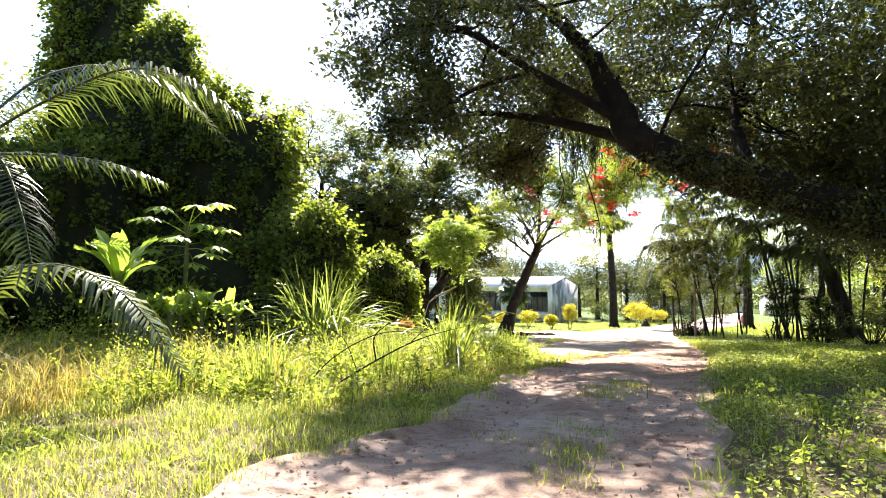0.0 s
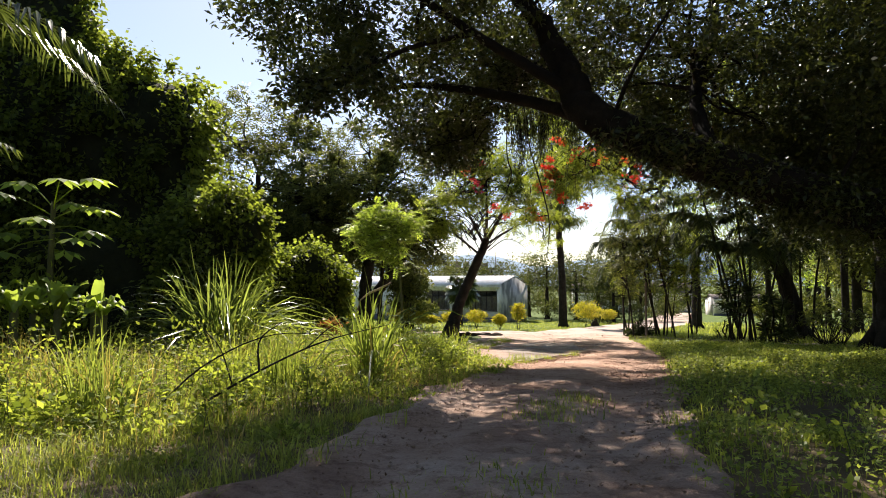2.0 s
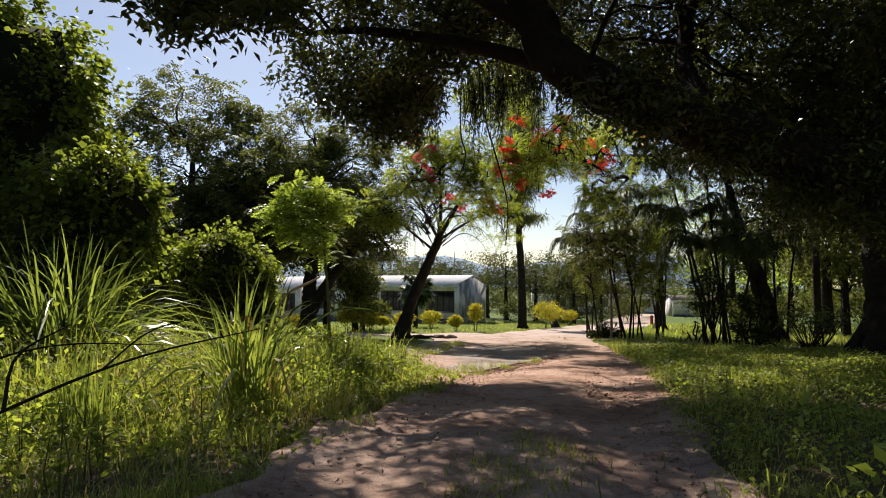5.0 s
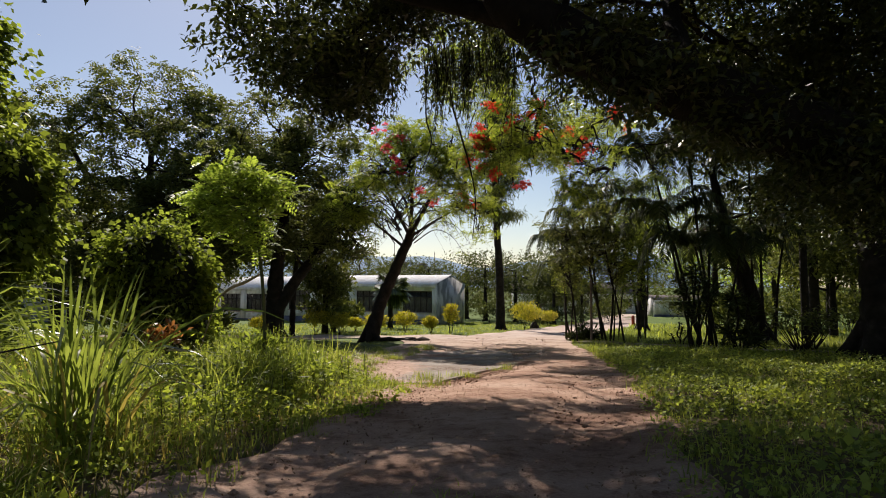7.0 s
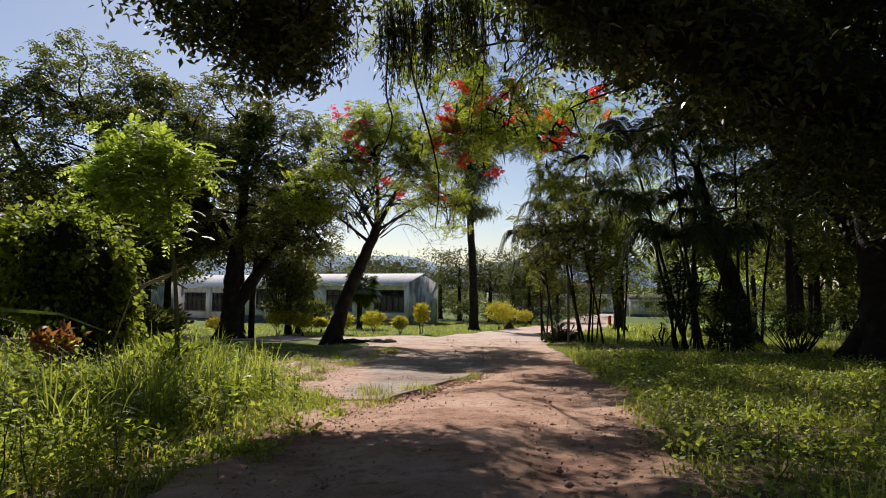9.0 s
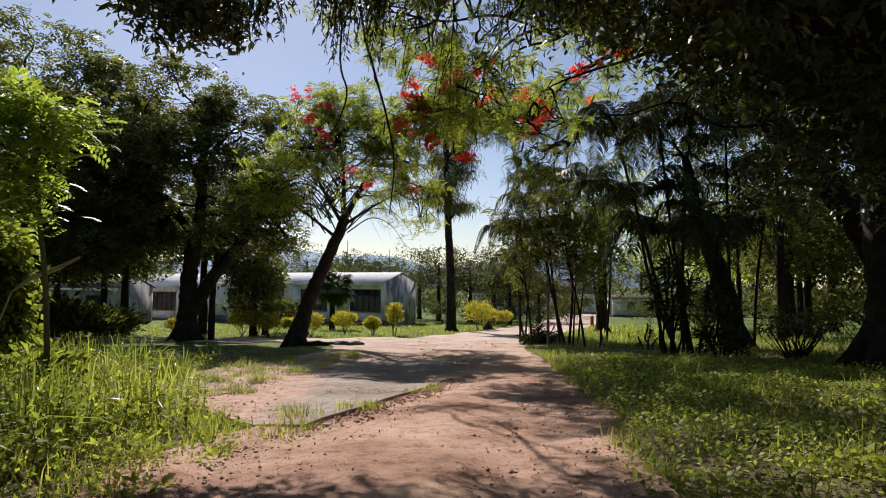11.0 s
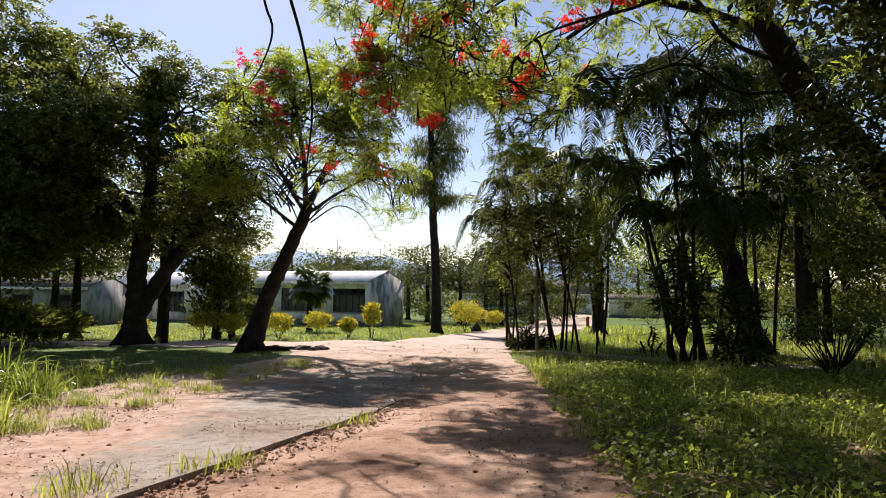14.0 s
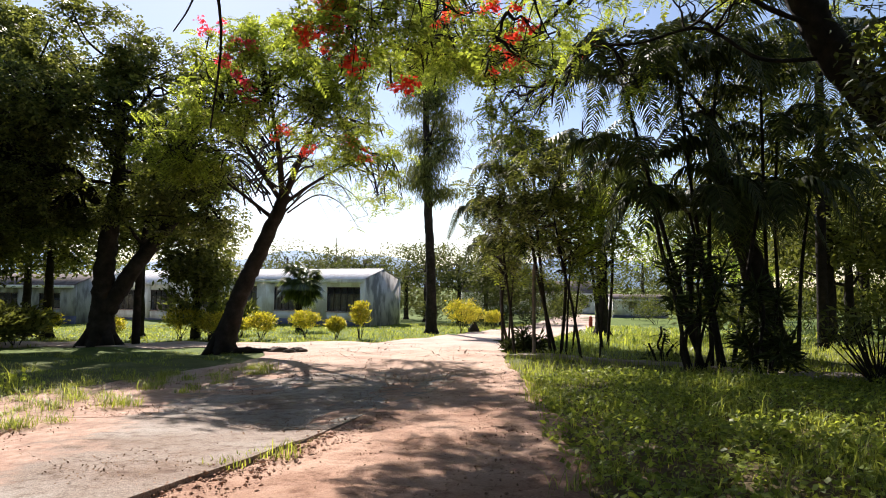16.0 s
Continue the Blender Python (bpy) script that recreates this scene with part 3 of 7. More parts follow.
def tree(name, label, base, trunks, blobs, leaf, mat, bark=BARK, per=12, spread=0.35, size=0.12, density=1.0, twig=0.018, flowers=None, pods=0, group="", pairs=6, droop=-0.3, shell=0.5, twigs=1.0, flat=0.6):
    """trunks: lists of (points, radii), the first rooted at base; blobs: crown masses (cx, cy, cz, rx, ry, rz, number of leaf clusters)."""
    base = np.array(base, float)
    ob = thing(name, base, label, "tree", group)
    for k, (pts, radii) in enumerate(trunks):
        b = Build()
        line = curve(pts, (10 if twigs > 0.2 else 4) * len(pts))
        line[1:-1] += RNG.normal(0, 0.005, line[1:-1].shape) * radii[0] * 6
        tube(b, line, radii, 12 if k == 0 else 9, 0.05)
        if k == 0 and radii[0] > 0.25:
            for a in np.arange(0, 6.28, 1.05):
                q = base + np.array([math.cos(a + 0.3), math.sin(a + 0.3), 0]) * radii[0] * 1.6
                rt = Build()
                tube(rt, curve([line[0] + (0, 0, radii[0] * 1.9), line[0] + (q - base) * 0.55 + (0, 0, radii[0] * 0.5), (q[0], q[1], base[2] - 0.08)], 6), [radii[0] * 0.55, radii[0] * 0.4, radii[0] * 0.15], 6)
                part("root", rt.mesh("root", bark, base, True), ob)
        part("trunk" if k == 0 else "limb", b.mesh("trunk" if k == 0 else "limb", bark, base, True), ob)
    ends = [np.asarray(p, float) for p, r in trunks]
    every = np.concatenate([curve(p, 12)[4:] for p in ends])
    br, lf, allc = Build(), Build(), []
    for bl in blobs:
        n = max(3, int(bl[6] * density))
        C = blob_points(bl, n, shell)
        allc.append(C)
        c = np.array(bl[:3])
        for q in range(max(1 if twigs < 0.2 else 2, int(twigs * (2 + n // 14)))):
            tgt = C[RNG.integers(n)]
            src = every[np.argmin(np.linalg.norm(every - (tgt * 0.35 + c * 0.65), axis=1) + RNG.uniform(0, 1.2, len(every)))]
            w = wander(src, tgt, 6, 0.05, 0.05)
            tube(br, w, [twig * 3.2, twig * 1.8, twig * 0.5], 4)
            for _ in range(3):
                s2 = w[RNG.integers(len(w) // 3, len(w))]
                t2 = C[np.argmin(np.linalg.norm(C - (s2 + RNG.normal(0, 0.9, 3)), axis=1))]
                tube(br, wander(s2, t2, 4, 0.06), [twig * 1.1, twig * 0.35], 3)
    C = np.concatenate(allc)
    P = clustered(C, per, spread, flat)
    if leaf == "spray":
        sprays(lf, P, size, pairs, droop)
    else:
        leaves(lf, P, size, 0.1 if leaf == "needle" else 0.42, droop=droop)
    if br.n:
        tagged(part("branchwork", br.mesh("branchwork", bark, base, True), ob), kind="stuff")
    tagged(part("crown", lf.mesh("crown", mat, base), ob), kind="stuff")
    if flowers:
        for F, fm in flowers:
            for p in F:
                fb = Build()
                leaves(fb, clustered(np.array([p], float) + RNG.normal(0, 0.13, (6, 3)), 26, 0.06), 0.085, 0.75, 0.4, 0.1)
                part("blossom", fb.mesh("blossom", fm, base), ob, "cluster of red blossom")
    if pods:
        pb = Build()
        tube(pb, curve([(0, 0, 0), (0.03, 0.02, -0.2), (0.05, 0, -0.42)], 5), [0.008, 0.026, 0.022, 0.004], 5)
        pod = pb.mesh("seed_pod", POD)
        for c in C[RNG.choice(len(C), min(pods, len(C)), False)]:
            o = c - base + RNG.normal(0, 0.3, 3)
            q = part("seed_pod", pod, ob, at=o - (0, 0, float(fall(c[1]) - fall(base[1]))))
            q.rotation_euler = (RNG.normal(0, 0.15), RNG.normal(0, 0.15), RNG.uniform(0, 6.28))
            q.scale = (1, 1, RNG.uniform(0.7, 1.2))
    return ob


def bush(name, label, base, r, h, n, mat, size, per=10, category="shrub", group="", stems=5, low=0.25, aspect=0.42):
    base = np.array(base, float)
    ob = thing(name, base, label, category, group)
    C = blob_points((base[0], base[1], base[2] + h * (0.5 + low * 0.5), r, r, h * (0.5 - low * 0.5)), n, 0.55)
    for q in range(stems):
        tgt = C[RNG.integers(n)]
        b = Build()
        tube(b, wander(base + RNG.normal(0, r * 0.12, 3) * (1, 1, 0) - (0, 0, 0.03), tgt, 4, 0.05), [0.022, 0.014, 0.005], 5)
        part("stem", b.mesh("stem", BARK, base, True), ob)
    lf = Build()
    P = clustered(C, per, r * 0.16)
    leaves(lf, P, size, aspect, 0.6, 0.15, heading=unit(P - base) * 0.8)
    part("foliage", lf.mesh("foliage", mat, base), ob)
    return ob


def reed_clump(name, label, base, h, r, n, mat=REED, lean=0.5, width=0.03, group="", category="grass clump"):
    base = np.array(base, float)
    ob = thing(name, base, label, category, group)
    tufts = 5
    for q in range(tufts):
        m = n // tufts
        b = Build()
        a = RNG.uniform(0, 6.283, m)
        d = np.stack([np.cos(a), np.sin(a), 0 * a], 1)
        off = np.array([math.cos(q * 1.256), math.sin(q * 1.256), 0]) * r * 0.17
        P = base + off + d * (r * 0.14 * np.sqrt(RNG.uniform(0, 1, m)))[:, None]
        d = unit(d + off * 2.0 / r + RNG.normal(0, 0.25, (m, 3)) * (1, 1, 0))
        H = h * RNG.uniform(0.4, 1.12, m)
        ln = lean * RNG.gamma(2.2, 0.42, m)
        s = unit(np.cross(d, (0, 0, 1.0)) + RNG.normal(0, 0.5, (m, 3)))
        rows = []
        for t, w in ((0, 0.5), (0.3, 1.0), (0.55, 1.0), (0.75, 0.8), (0.9, 0.5), (1.0, 0.05)):
            z = H * (t - ln * 0.62 * t ** 3.4)
            o = H * ln * (0.22 * t + 0.62 * t ** 2.2)
            c = P + d * o[:, None] + np.stack([0 * z, 0 * z, z], 1)
            rows += [c - s * width * 0.5 * w, c + s * width * 0.5 * w]
        v = np.stack(rows, 1).reshape(-1, 3)
        i = np.arange(m)[:, None] * 12
        b.add(v, np.concatenate([i + np.array([[2 * k, 2 * k + 1, 2 * k + 3, 2 * k + 2]]) for k in range(5)]))
        part("tuft", b.mesh("tuft", mat, base), ob)
    return ob


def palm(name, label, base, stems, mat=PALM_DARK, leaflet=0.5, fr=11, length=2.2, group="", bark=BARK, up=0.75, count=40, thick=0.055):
    """stems: (foot offset, top) pairs; each carries a tuft of arching leaves."""
    base = np.array(base, float)
    ob = thing(name, base, label, "palm", group)
    for (ox, oy), top in stems:
        top = np.array(top, float)
        b = Build()
        foot = base + np.array([ox, oy, -0.05])
        ln = curve([foot, foot * 0.5 + top * 0.5 + RNG.normal(0, 0.12, 3), top], 14)
        tube(b, ln, [thick, thick * 0.9, thick * 0.72], 8, 0.04)
        part("stem", b.mesh("stem", bark, base, True), ob)
        lb, rb = Build(), Build()
        a0 = RNG.uniform(0, 6.28)
        for k in range(fr):
            a = a0 + k * 2.4
            d = np.array([math.cos(a), math.sin(a), 0])
            L = length * RNG.uniform(0.75, 1.15)
            e = up * RNG.uniform(0.35, 1.2)
            p = [top, top + d * L * 0.33 + (0, 0, L * 0.38 * e), top + d * L * 0.68 + (0, 0, L * 0.42 * e), top + d * L * 0.9 + (0, 0, L * (0.42 * e - 0.5))]
            frond(lb, rb, p, leaflet, count, 0.075, 1.1, 0.014, 0.25)
        part("leaf_head", lb.mesh("leaf_head", mat, base), ob)
        part("midrib", rb.mesh("midrib", STEM, base), ob)
    return ob


def blade_leaf(name, parent, origin, a, L, W, rise, mat, bend=0.5):
    """One broad banana-like leaf with a midrib fold and wavy edge."""
    d = np.array([math.cos(a), math.sin(a), 0])
    s = np.array([-math.sin(a), math.cos(a), 0])
    t = np.linspace(0, 1, 12)
    z = L * (rise * t - bend * t ** 2.6)
    o = L * (0.25 + (1 - rise) * 0.8) * (0.3 * t + 0.7 * t ** 2)
    w = W * np.clip(np.sin(np.pi * np.clip((t - 0.16) / 0.86, 0, 1)) ** 0.6, 0.04, 1)
    c = d * o[:, None] + np.stack([0 * t, 0 * t, z], 1)
    wav = 0.03 * np.sin(t * 17)[:, None] * np.array([0, 0, 1])
    v = np.stack([c - s * w[:, None] * 0.5 + (0, 0, 0.16 * W) + wav, c - s * w[:, None] * 0.25 + (0, 0, 0.06 * W), c, c + s * w[:, None] * 0.25 + (0, 0, 0.06 * W), c + s * w[:, None] * 0.5 + (0, 0, 0.16 * W) - wav], 1)
    k = np.arange(11)[:, None, None] * 5 + np.arange(4)[None, :, None]
    f = (k + np.array([0, 1, 6, 5])).reshape(-1, 4)
    me = mesh_of(name, v, f, mat, True)
    part(name, me, parent, at=origin)


# ---- the spreading fig tree over the track ----
TA = at_ground(13.6, 13.6)
fig_crown = [
    (8.5, 16.5, 10.0, 6.0, 5.5, 3.2, 620), (12.5, 12.5, 8.5, 4.5, 5.0, 3.0, 330), (3.2, 16.0, 8.6, 3.6, 3.8, 2.4, 430), (0.4, 14.6, 7.3, 2.2, 2.2, 1.7, 230),
    (-1.3, 13.4, 6.6, 1.3, 1.2, 1.0, 60), (1.6, 17.8, 6.0, 1.8, 1.5, 1.2, 150), (4.4, 18.4, 7.4, 1.8, 1.4, 1.0, 120), (9.5, 18.5, 6.8, 2.8, 2.4, 1.4, 290),
    (12.0, 17.0, 5.2, 2.6, 2.6, 1.3, 250), (10.6, 16.6, 5.0, 2.0, 1.6, 0.9, 150), (9.8, 12.8, 5.8, 2.2, 2.2, 1.3, 150), (7.0, 13.6, 7.2, 2.4, 2.4, 1.3, 160)] + [(5.5, 22.5, 10.5, 4.2, 3.2, 2.2, 240), (13.0, 18.0, 8.0, 4.0, 4.0, 2.4, 300), (14.0, 18.6, 6.0, 2.4, 2.2, 1.4, 130), (11.6, 15.6, 6.6, 2.4, 2.2, 1.4, 150), (15.4, 16.4, 5.0, 2.2, 2.2, 1.8, 150), (10.4, 14.4, 6.8, 2.0, 1.8, 1.3, 130), (13.0, 15.6, 7.4, 2.4, 2.0, 1.5, 140), (14.6, 18.4, 3.9, 1.8, 1.6, 1.2, 110), (17.2, 18.4, 4.2, 2.0, 1.8, 1.8, 130), (19.6, 19.4, 3.6, 2.0, 1.8, 1.8, 110), (13.4, 20.6, 3.6, 1.4, 1.2, 1.0, 60), (9.5, 8.5, 9.6, 4.5, 4.0, 2.0, 130)] + [(14.5, 6.5, 8.8, 4.0, 4.0, 2.0, 110), (17.0, 11.5, 7.0, 3.2, 3.4, 2.2, 140)]
# Mostly unseen masses, with the last three above, added to block sky and sun.
fig_crown += [(6.0, 6.5, 9.8, 4.2, 4.2, 1.6, 150), (10.5, 4.0, 9.2, 4.0, 4.2, 1.8, 150), (13.5, 9.0, 8.6, 3.6, 3.6, 1.8, 150), (4.0, 0.5, 10.2, 4.2, 3.4, 1.5, 120), (17.5, 7.0, 7.6, 3.4, 3.6, 2.2, 120), (-1.0, 15.6, 6.7, 1.2, 1.0, 0.7, 70), (-1.2, 16.4, 9.8, 1.5, 1.3, 0.6, 100), (0.6, 16.9, 9.4, 1.4, 1.3, 0.6, 90)]
# low hanging masses along the crown's edge and under the limb
fig_crown += [(-0.7, 12.8, 4.85, 0.7, 0.5, 0.38, 40), (-0.1, 13.3, 5.4, 0.7, 0.6, 0.5, 45), (0.8, 18.9, 5.9, 0.5, 0.5, 0.6, 30), (1.8, 19.0, 5.8, 0.9, 0.9, 1.1, 110), (2.2, 19.6, 5.8, 0.7, 0.7, 0.8, 70),
              (3.2, 17.0, 6.9, 1.4, 1.2, 0.8, 90), (6.8, 18.6, 6.8, 1.4, 1.2, 0.7, 80), (8.4, 18.6, 5.6, 1.4, 1.2, 0.7, 80)]
fig_crown += [(10.0, 17.6, 4.7, 1.6, 1.3, 0.8, 140), (12.0, 17.6, 4.2, 1.7, 1.3, 0.9, 150), (14.0, 17.6, 4.0, 1.6, 1.4, 1.0, 130), (16.5, 19.5, 4.6, 1.8, 1.5, 1.4, 130), (11.0, 17.2, 3.3, 1.2, 0.9, 0.6, 50), (13.0, 17.4, 3.0, 1.2, 0.9, 0.7, 60), (14.8, 18.8, 2.9, 1.2, 1.0, 0.8, 60)]
fig_crown += [(11.4, 14.3, 2.9, 0.9, 0.5, 0.45, 60), (10.0, 14.4, 3.1, 0.9, 0.5, 0.4, 55), (8.8, 14.3, 3.3, 0.8, 0.5, 0.4, 50), (7.4, 14.4, 3.7, 0.8, 0.5, 0.4, 45), (6.2, 14.3, 4.1, 0.7, 0.5, 0.35, 36), (5.2, 14.4, 4.5, 0.7, 0.5, 0.35, 36), (12.6, 14.6, 2.3, 0.8, 0.6, 0.5, 40)]
fig = tree("fig_tree", "huge spreading fig tree with a low limb across the track", TA,
           [([TA, (13.2, 13.8, 1.6), (12.2, 14.2, 2.6), (10.0, 14.5, 3.15), (7.9, 14.5, 3.7), (6.0, 14.5, 4.3), (4.5, 14.6, 4.95), (3.9, 14.7, 6.0), (3.4, 14.9, 7.1), (2.5, 15.3, 8.4)], [0.66, 0.58, 0.47, 0.44, 0.40, 0.34, 0.2, 0.14]),
            ([(13.3, 13.7, 1.4), (13.8, 14.4, 4.0), (13.2, 15.5, 7.0), (11.5, 17.0, 9.5)], [0.5, 0.36, 0.24, 0.12]),
            ([(5.2, 14.55, 4.7), (3.2, 15.6, 5.6), (1.4, 16.6, 6.2), (0.0, 17.2, 6.3)], [0.17, 0.12, 0.08, 0.03]),
            ([(7.0, 14.5, 4.0), (7.4, 16.2, 6.0), (8.4, 17.2, 8.4), (8.8, 18.0, 10.5)], [0.2, 0.14, 0.1, 0.05])] + [
            ([(13.5, 13.6, 3.0), (14.2, 11.6, 5.6), (14.0, 9.2, 7.8), (13.4, 7.0, 9.0)], [0.32, 0.24, 0.16, 0.06]),
            ([(13.0, 13.9, 5.6), (11.6, 11.8, 7.8), (10.0, 9.4, 9.2)], [0.24, 0.16, 0.06]),
            ([(4.2, 14.65, 5.4), (2.2, 14.4, 6.4), (0.4, 13.8, 7.2), (-1.0, 12.9, 6.9)], [0.13, 0.09, 0.06, 0.02]),
            ([(2.0, 14.4, 6.5), (0.8, 13.7, 5.9), (-0.3, 13.0, 5.1), (-1.1, 12.6, 4.8)], [0.06, 0.045, 0.03, 0.01]), ([(4.4, 16.0, 6.9), (3.2, 17.4, 6.6), (2.0, 18.8, 6.2)], [0.14, 0.1, 0.04])],
           fig_crown, "leaf", LEAF_FICUS, BARK_FIG, per=52, spread=0.2, size=0.147, twig=0.016, droop=-0.35, twigs=0.6, flat=0.8, density=0.62)
hang = Build()
hl = Build()
for gx_, gy_, gz_, n_, long_ in [(1.9, 18.6, 5.9, 22, 1.1), (2.7, 19.2, 5.9, 20, 1.3), (4.1, 20.0, 6.3, 34, 1.5), (4.7, 20.2, 6.6, 44, 1.8), (5.6, 20.0, 6.5, 22, 1.2), (6.5, 19.4, 6.3, 22, 1.3), (7.6, 19.0, 6.2, 20, 1.1), (2.4, 21.0, 7.0, 12, 0.9), (8.8, 18.6, 6.0, 18, 1.2), (10.4, 18.0, 5.6, 18, 1.2), (3.0, 20.4, 6.5, 22, 1.2), (5.4, 20.2, 7.2, 26, 1.2), (7.4, 19.2, 6.4, 26, 1.2), (1.5, 19.9, 6.1, 12, 1.0), (5.6, 14.4, 4.3, 16, 0.7), (7.0, 14.4, 3.9, 18, 0.8), (8.4, 14.4, 3.4, 20, 0.9), (9.8, 14.4, 3.1, 20, 0.9), (11.2, 14.4, 2.8, 20, 0.9)]:
    for k in range(n_):
        x, y = gx_ + RNG.normal(0, 0.2), gy_ + RNG.normal(0, 0.2)
        top, ln = gz_ + RNG.uniform(0, 0.5), long_ * RNG.uniform(0.3, 0.95)
        line = curve([(x, y, top), (x + 0.04, y, top - ln * 0.5), (x + RNG.normal(0, 0.07), y, top - ln)], 8)
        tube(hang, line, [0.012, 0.005], 3)
        leaves(hl, line[RNG.integers(0, 8, 26)] + RNG.normal(0, 0.045, (26, 3)), 0.12, 0.26, 0.1, -1.6)
tagged(part("aerial_root", hang.mesh("aerial_root", BARK, TA), fig, "thin dark hanging aerial roots"), kind="stuff")
tagged(part("hanging_shoot", hl.mesh("hanging_shoot", LEAF_FICUS, TA), fig, "drooping dark leafy shoots"), kind="stuff")

# ---- the flame tree on the right, its branches over the track ----
TB = at_ground(21.3, 26.3)
flame = tree("flame_tree", "wide flame tree with feathery leaves, red blossom and long pods", TB,
     [([TB, (21.1, 26.4, 2.2), (19.7, 26.5, 4.4), (18.5, 26.5, 5.5), (17.3, 26.5, 6.7), (16.4, 26.5, 8.0), (15.2, 26.4, 9.8)], [0.6, 0.46, 0.42, 0.4, 0.38, 0.3, 0.14]),
      ([(16.6, 26.5, 7.7), (15.2, 26.2, 8.9), (13.6, 26.5, 8.7), (12.2, 25.9, 9.4), (10.6, 26.3, 8.8), (9.2, 25.9, 8.3), (7.9, 26.1, 7.2), (6.7, 26.2, 6.4)], [0.12, 0.07, 0.05, 0.03, 0.01]),
      ([(15.6, 26.4, 9.2), (14.0, 27.1, 9.5), (12.6, 27.3, 10.2), (11.2, 28.0, 9.3), (9.8, 28.4, 8.8), (8.4, 29.2, 7.0)], [0.09, 0.06, 0.04, 0.012])] + [
      # limb added to carry the unseen shading blobs
      ([(11.2, 28.0, 9.3), (9.4, 28.5, 10.0), (7.8, 28.8, 9.8), (6.4, 29.2, 10.1), (4.9, 28.2, 9.7)], [0.05, 0.04, 0.03, 0.01]),
      ([(16.4, 26.5, 8.0), (14.2, 28.4, 9.4), (12.4, 30.2, 8.8), (11.2, 31.4, 7.2)], [0.14, 0.1, 0.06, 0.02]),
      ([(15.2, 26.4, 9.8), (13.4, 25.6, 9.7), (12.0, 25.3, 10.3), (10.6, 24.6, 9.4), (9.2, 24.6, 8.9), (7.6, 24.6, 7.4)], [0.08, 0.055, 0.035, 0.012]),
      ([(16.9, 26.5, 7.2), (15.0, 26.2, 7.5), (13.6, 25.7, 8.2), (12.2, 26.1, 7.9), (10.8, 25.7, 7.3), (9.9, 26.0, 6.9), (9.2, 25.8, 6.0)], [0.06, 0.045, 0.03, 0.01])] + [
      ([(17.4, 26.5, 6.6), (15.9, 27.0, 6.6), (14.6, 27.3, 7.3), (13.1, 27.5, 6.9), (12.2, 27.9, 6.9), (11.4, 27.8, 6.0)], [0.05, 0.04, 0.025, 0.01]),
      ([(19.9, 26.4, 4.0), (21.4, 26.4, 6.2), (22.6, 26.6, 8.4)], [0.3, 0.2, 0.1])],
     [(6.7, 26.0, 5.8, 1.3, 1.1, 0.6, 60), (8.2, 25.8, 7.1, 1.6, 1.3, 0.8, 36), (9.6, 28.4, 7.6, 1.7, 1.6, 0.9, 30), (11.6, 30.8, 7.4, 1.7, 1.4, 0.9, 66), (10.4, 24.8, 8.8, 1.8, 1.3, 0.8, 20),
      # The highest blobs over the track are out of view, added to cast shade.
      (13.4, 26.2, 9.8, 2.6, 2.2, 1.0, 80), (17.0, 26.4, 9.8, 2.6, 2.4, 1.2, 90), (12.4, 27.6, 6.2, 1.5, 1.2, 0.7, 18), (10.9, 29.6, 5.4, 0.9, 0.9, 0.8, 36), (20.8, 26.8, 8.4, 2.4, 2.2, 1.3, 90), (8.6, 24.4, 8.2, 1.6, 1.0, 0.7, 20), (9.4, 25.6, 5.6, 1.0, 0.8, 0.5, 10)] + [ (12.4, 26.2, 9.1, 1.8, 1.2, 0.6, 34), (11.0, 26.0, 8.6, 1.3, 1.0, 0.6, 18), (11.6, 27.6, 9.4, 1.6, 1.2, 0.6, 22), (14.6, 26.6, 8.4, 1.6, 1.4, 0.7, 44), (8.6, 28.0, 6.6, 1.4, 1.2, 0.6, 34), (13.0, 29.6, 8.8, 1.6, 1.4, 0.7, 44), (9.0, 30.6, 7.6, 1.6, 1.4, 0.6, 40), (5.6, 28.6, 9.8, 1.7, 1.8, 0.6, 34), (6.9, 31.0, 10.0, 1.6, 1.6, 0.6, 60), (8.2, 32.6, 10.0, 1.4, 1.4, 0.5, 44), (8.8, 33.0, 8.4, 1.3, 1.2, 0.5, 34), (10.4, 34.0, 8.6, 1.4, 1.3, 0.5, 40), (12.0, 32.4, 8.8, 1.4, 1.2, 0.5, 40), (9.8, 36.0, 9.4, 1.5, 1.3, 0.5, 40), (13.4, 33.8, 9.4, 1.5, 1.3, 0.6, 40), (6.4, 27.2, 10.4, 1.9, 1.6, 0.5, 60), (8.2, 27.0, 10.6, 1.7, 1.5, 0.5, 50), (9.6, 26.6, 10.4, 1.5, 1.4, 0.5, 40)],
     "spray", LEAF_FEATHER, per=13, spread=0.2, size=0.28, twig=0.012, pods=150, twigs=3.2, flat=0.3, pairs=6, density=0.5,
     flowers=[([(6.4, 26.0, 6.57), (6.5, 25.9, 6.2), (6.2, 26.0, 6.0), (6.25, 25.9, 5.76), (7.2, 26.0, 6.85), (5.96, 25.9, 5.8), (6.75, 25.9, 5.25), (6.35, 25.7, 6.3), (7.9, 26.1, 7.2), (7.67, 25.9, 4.95), (11.6, 31.1, 7.6), (11.5, 30.6, 7.3), (14.0, 32.0, 8.7), (9.4, 26.4, 6.9), (9.7, 25.7, 6.2), (10.1, 27.8, 6.4), (8.5, 26.4, 7.7), (8.9, 27.6, 7.2), (6.9, 26.5, 7.6), (11.9, 26.0, 8.0), (10.9, 26.2, 7.5), (12.8, 26.8, 8.6)], LEAF_RED)])
hang, hl = Build(), Build()
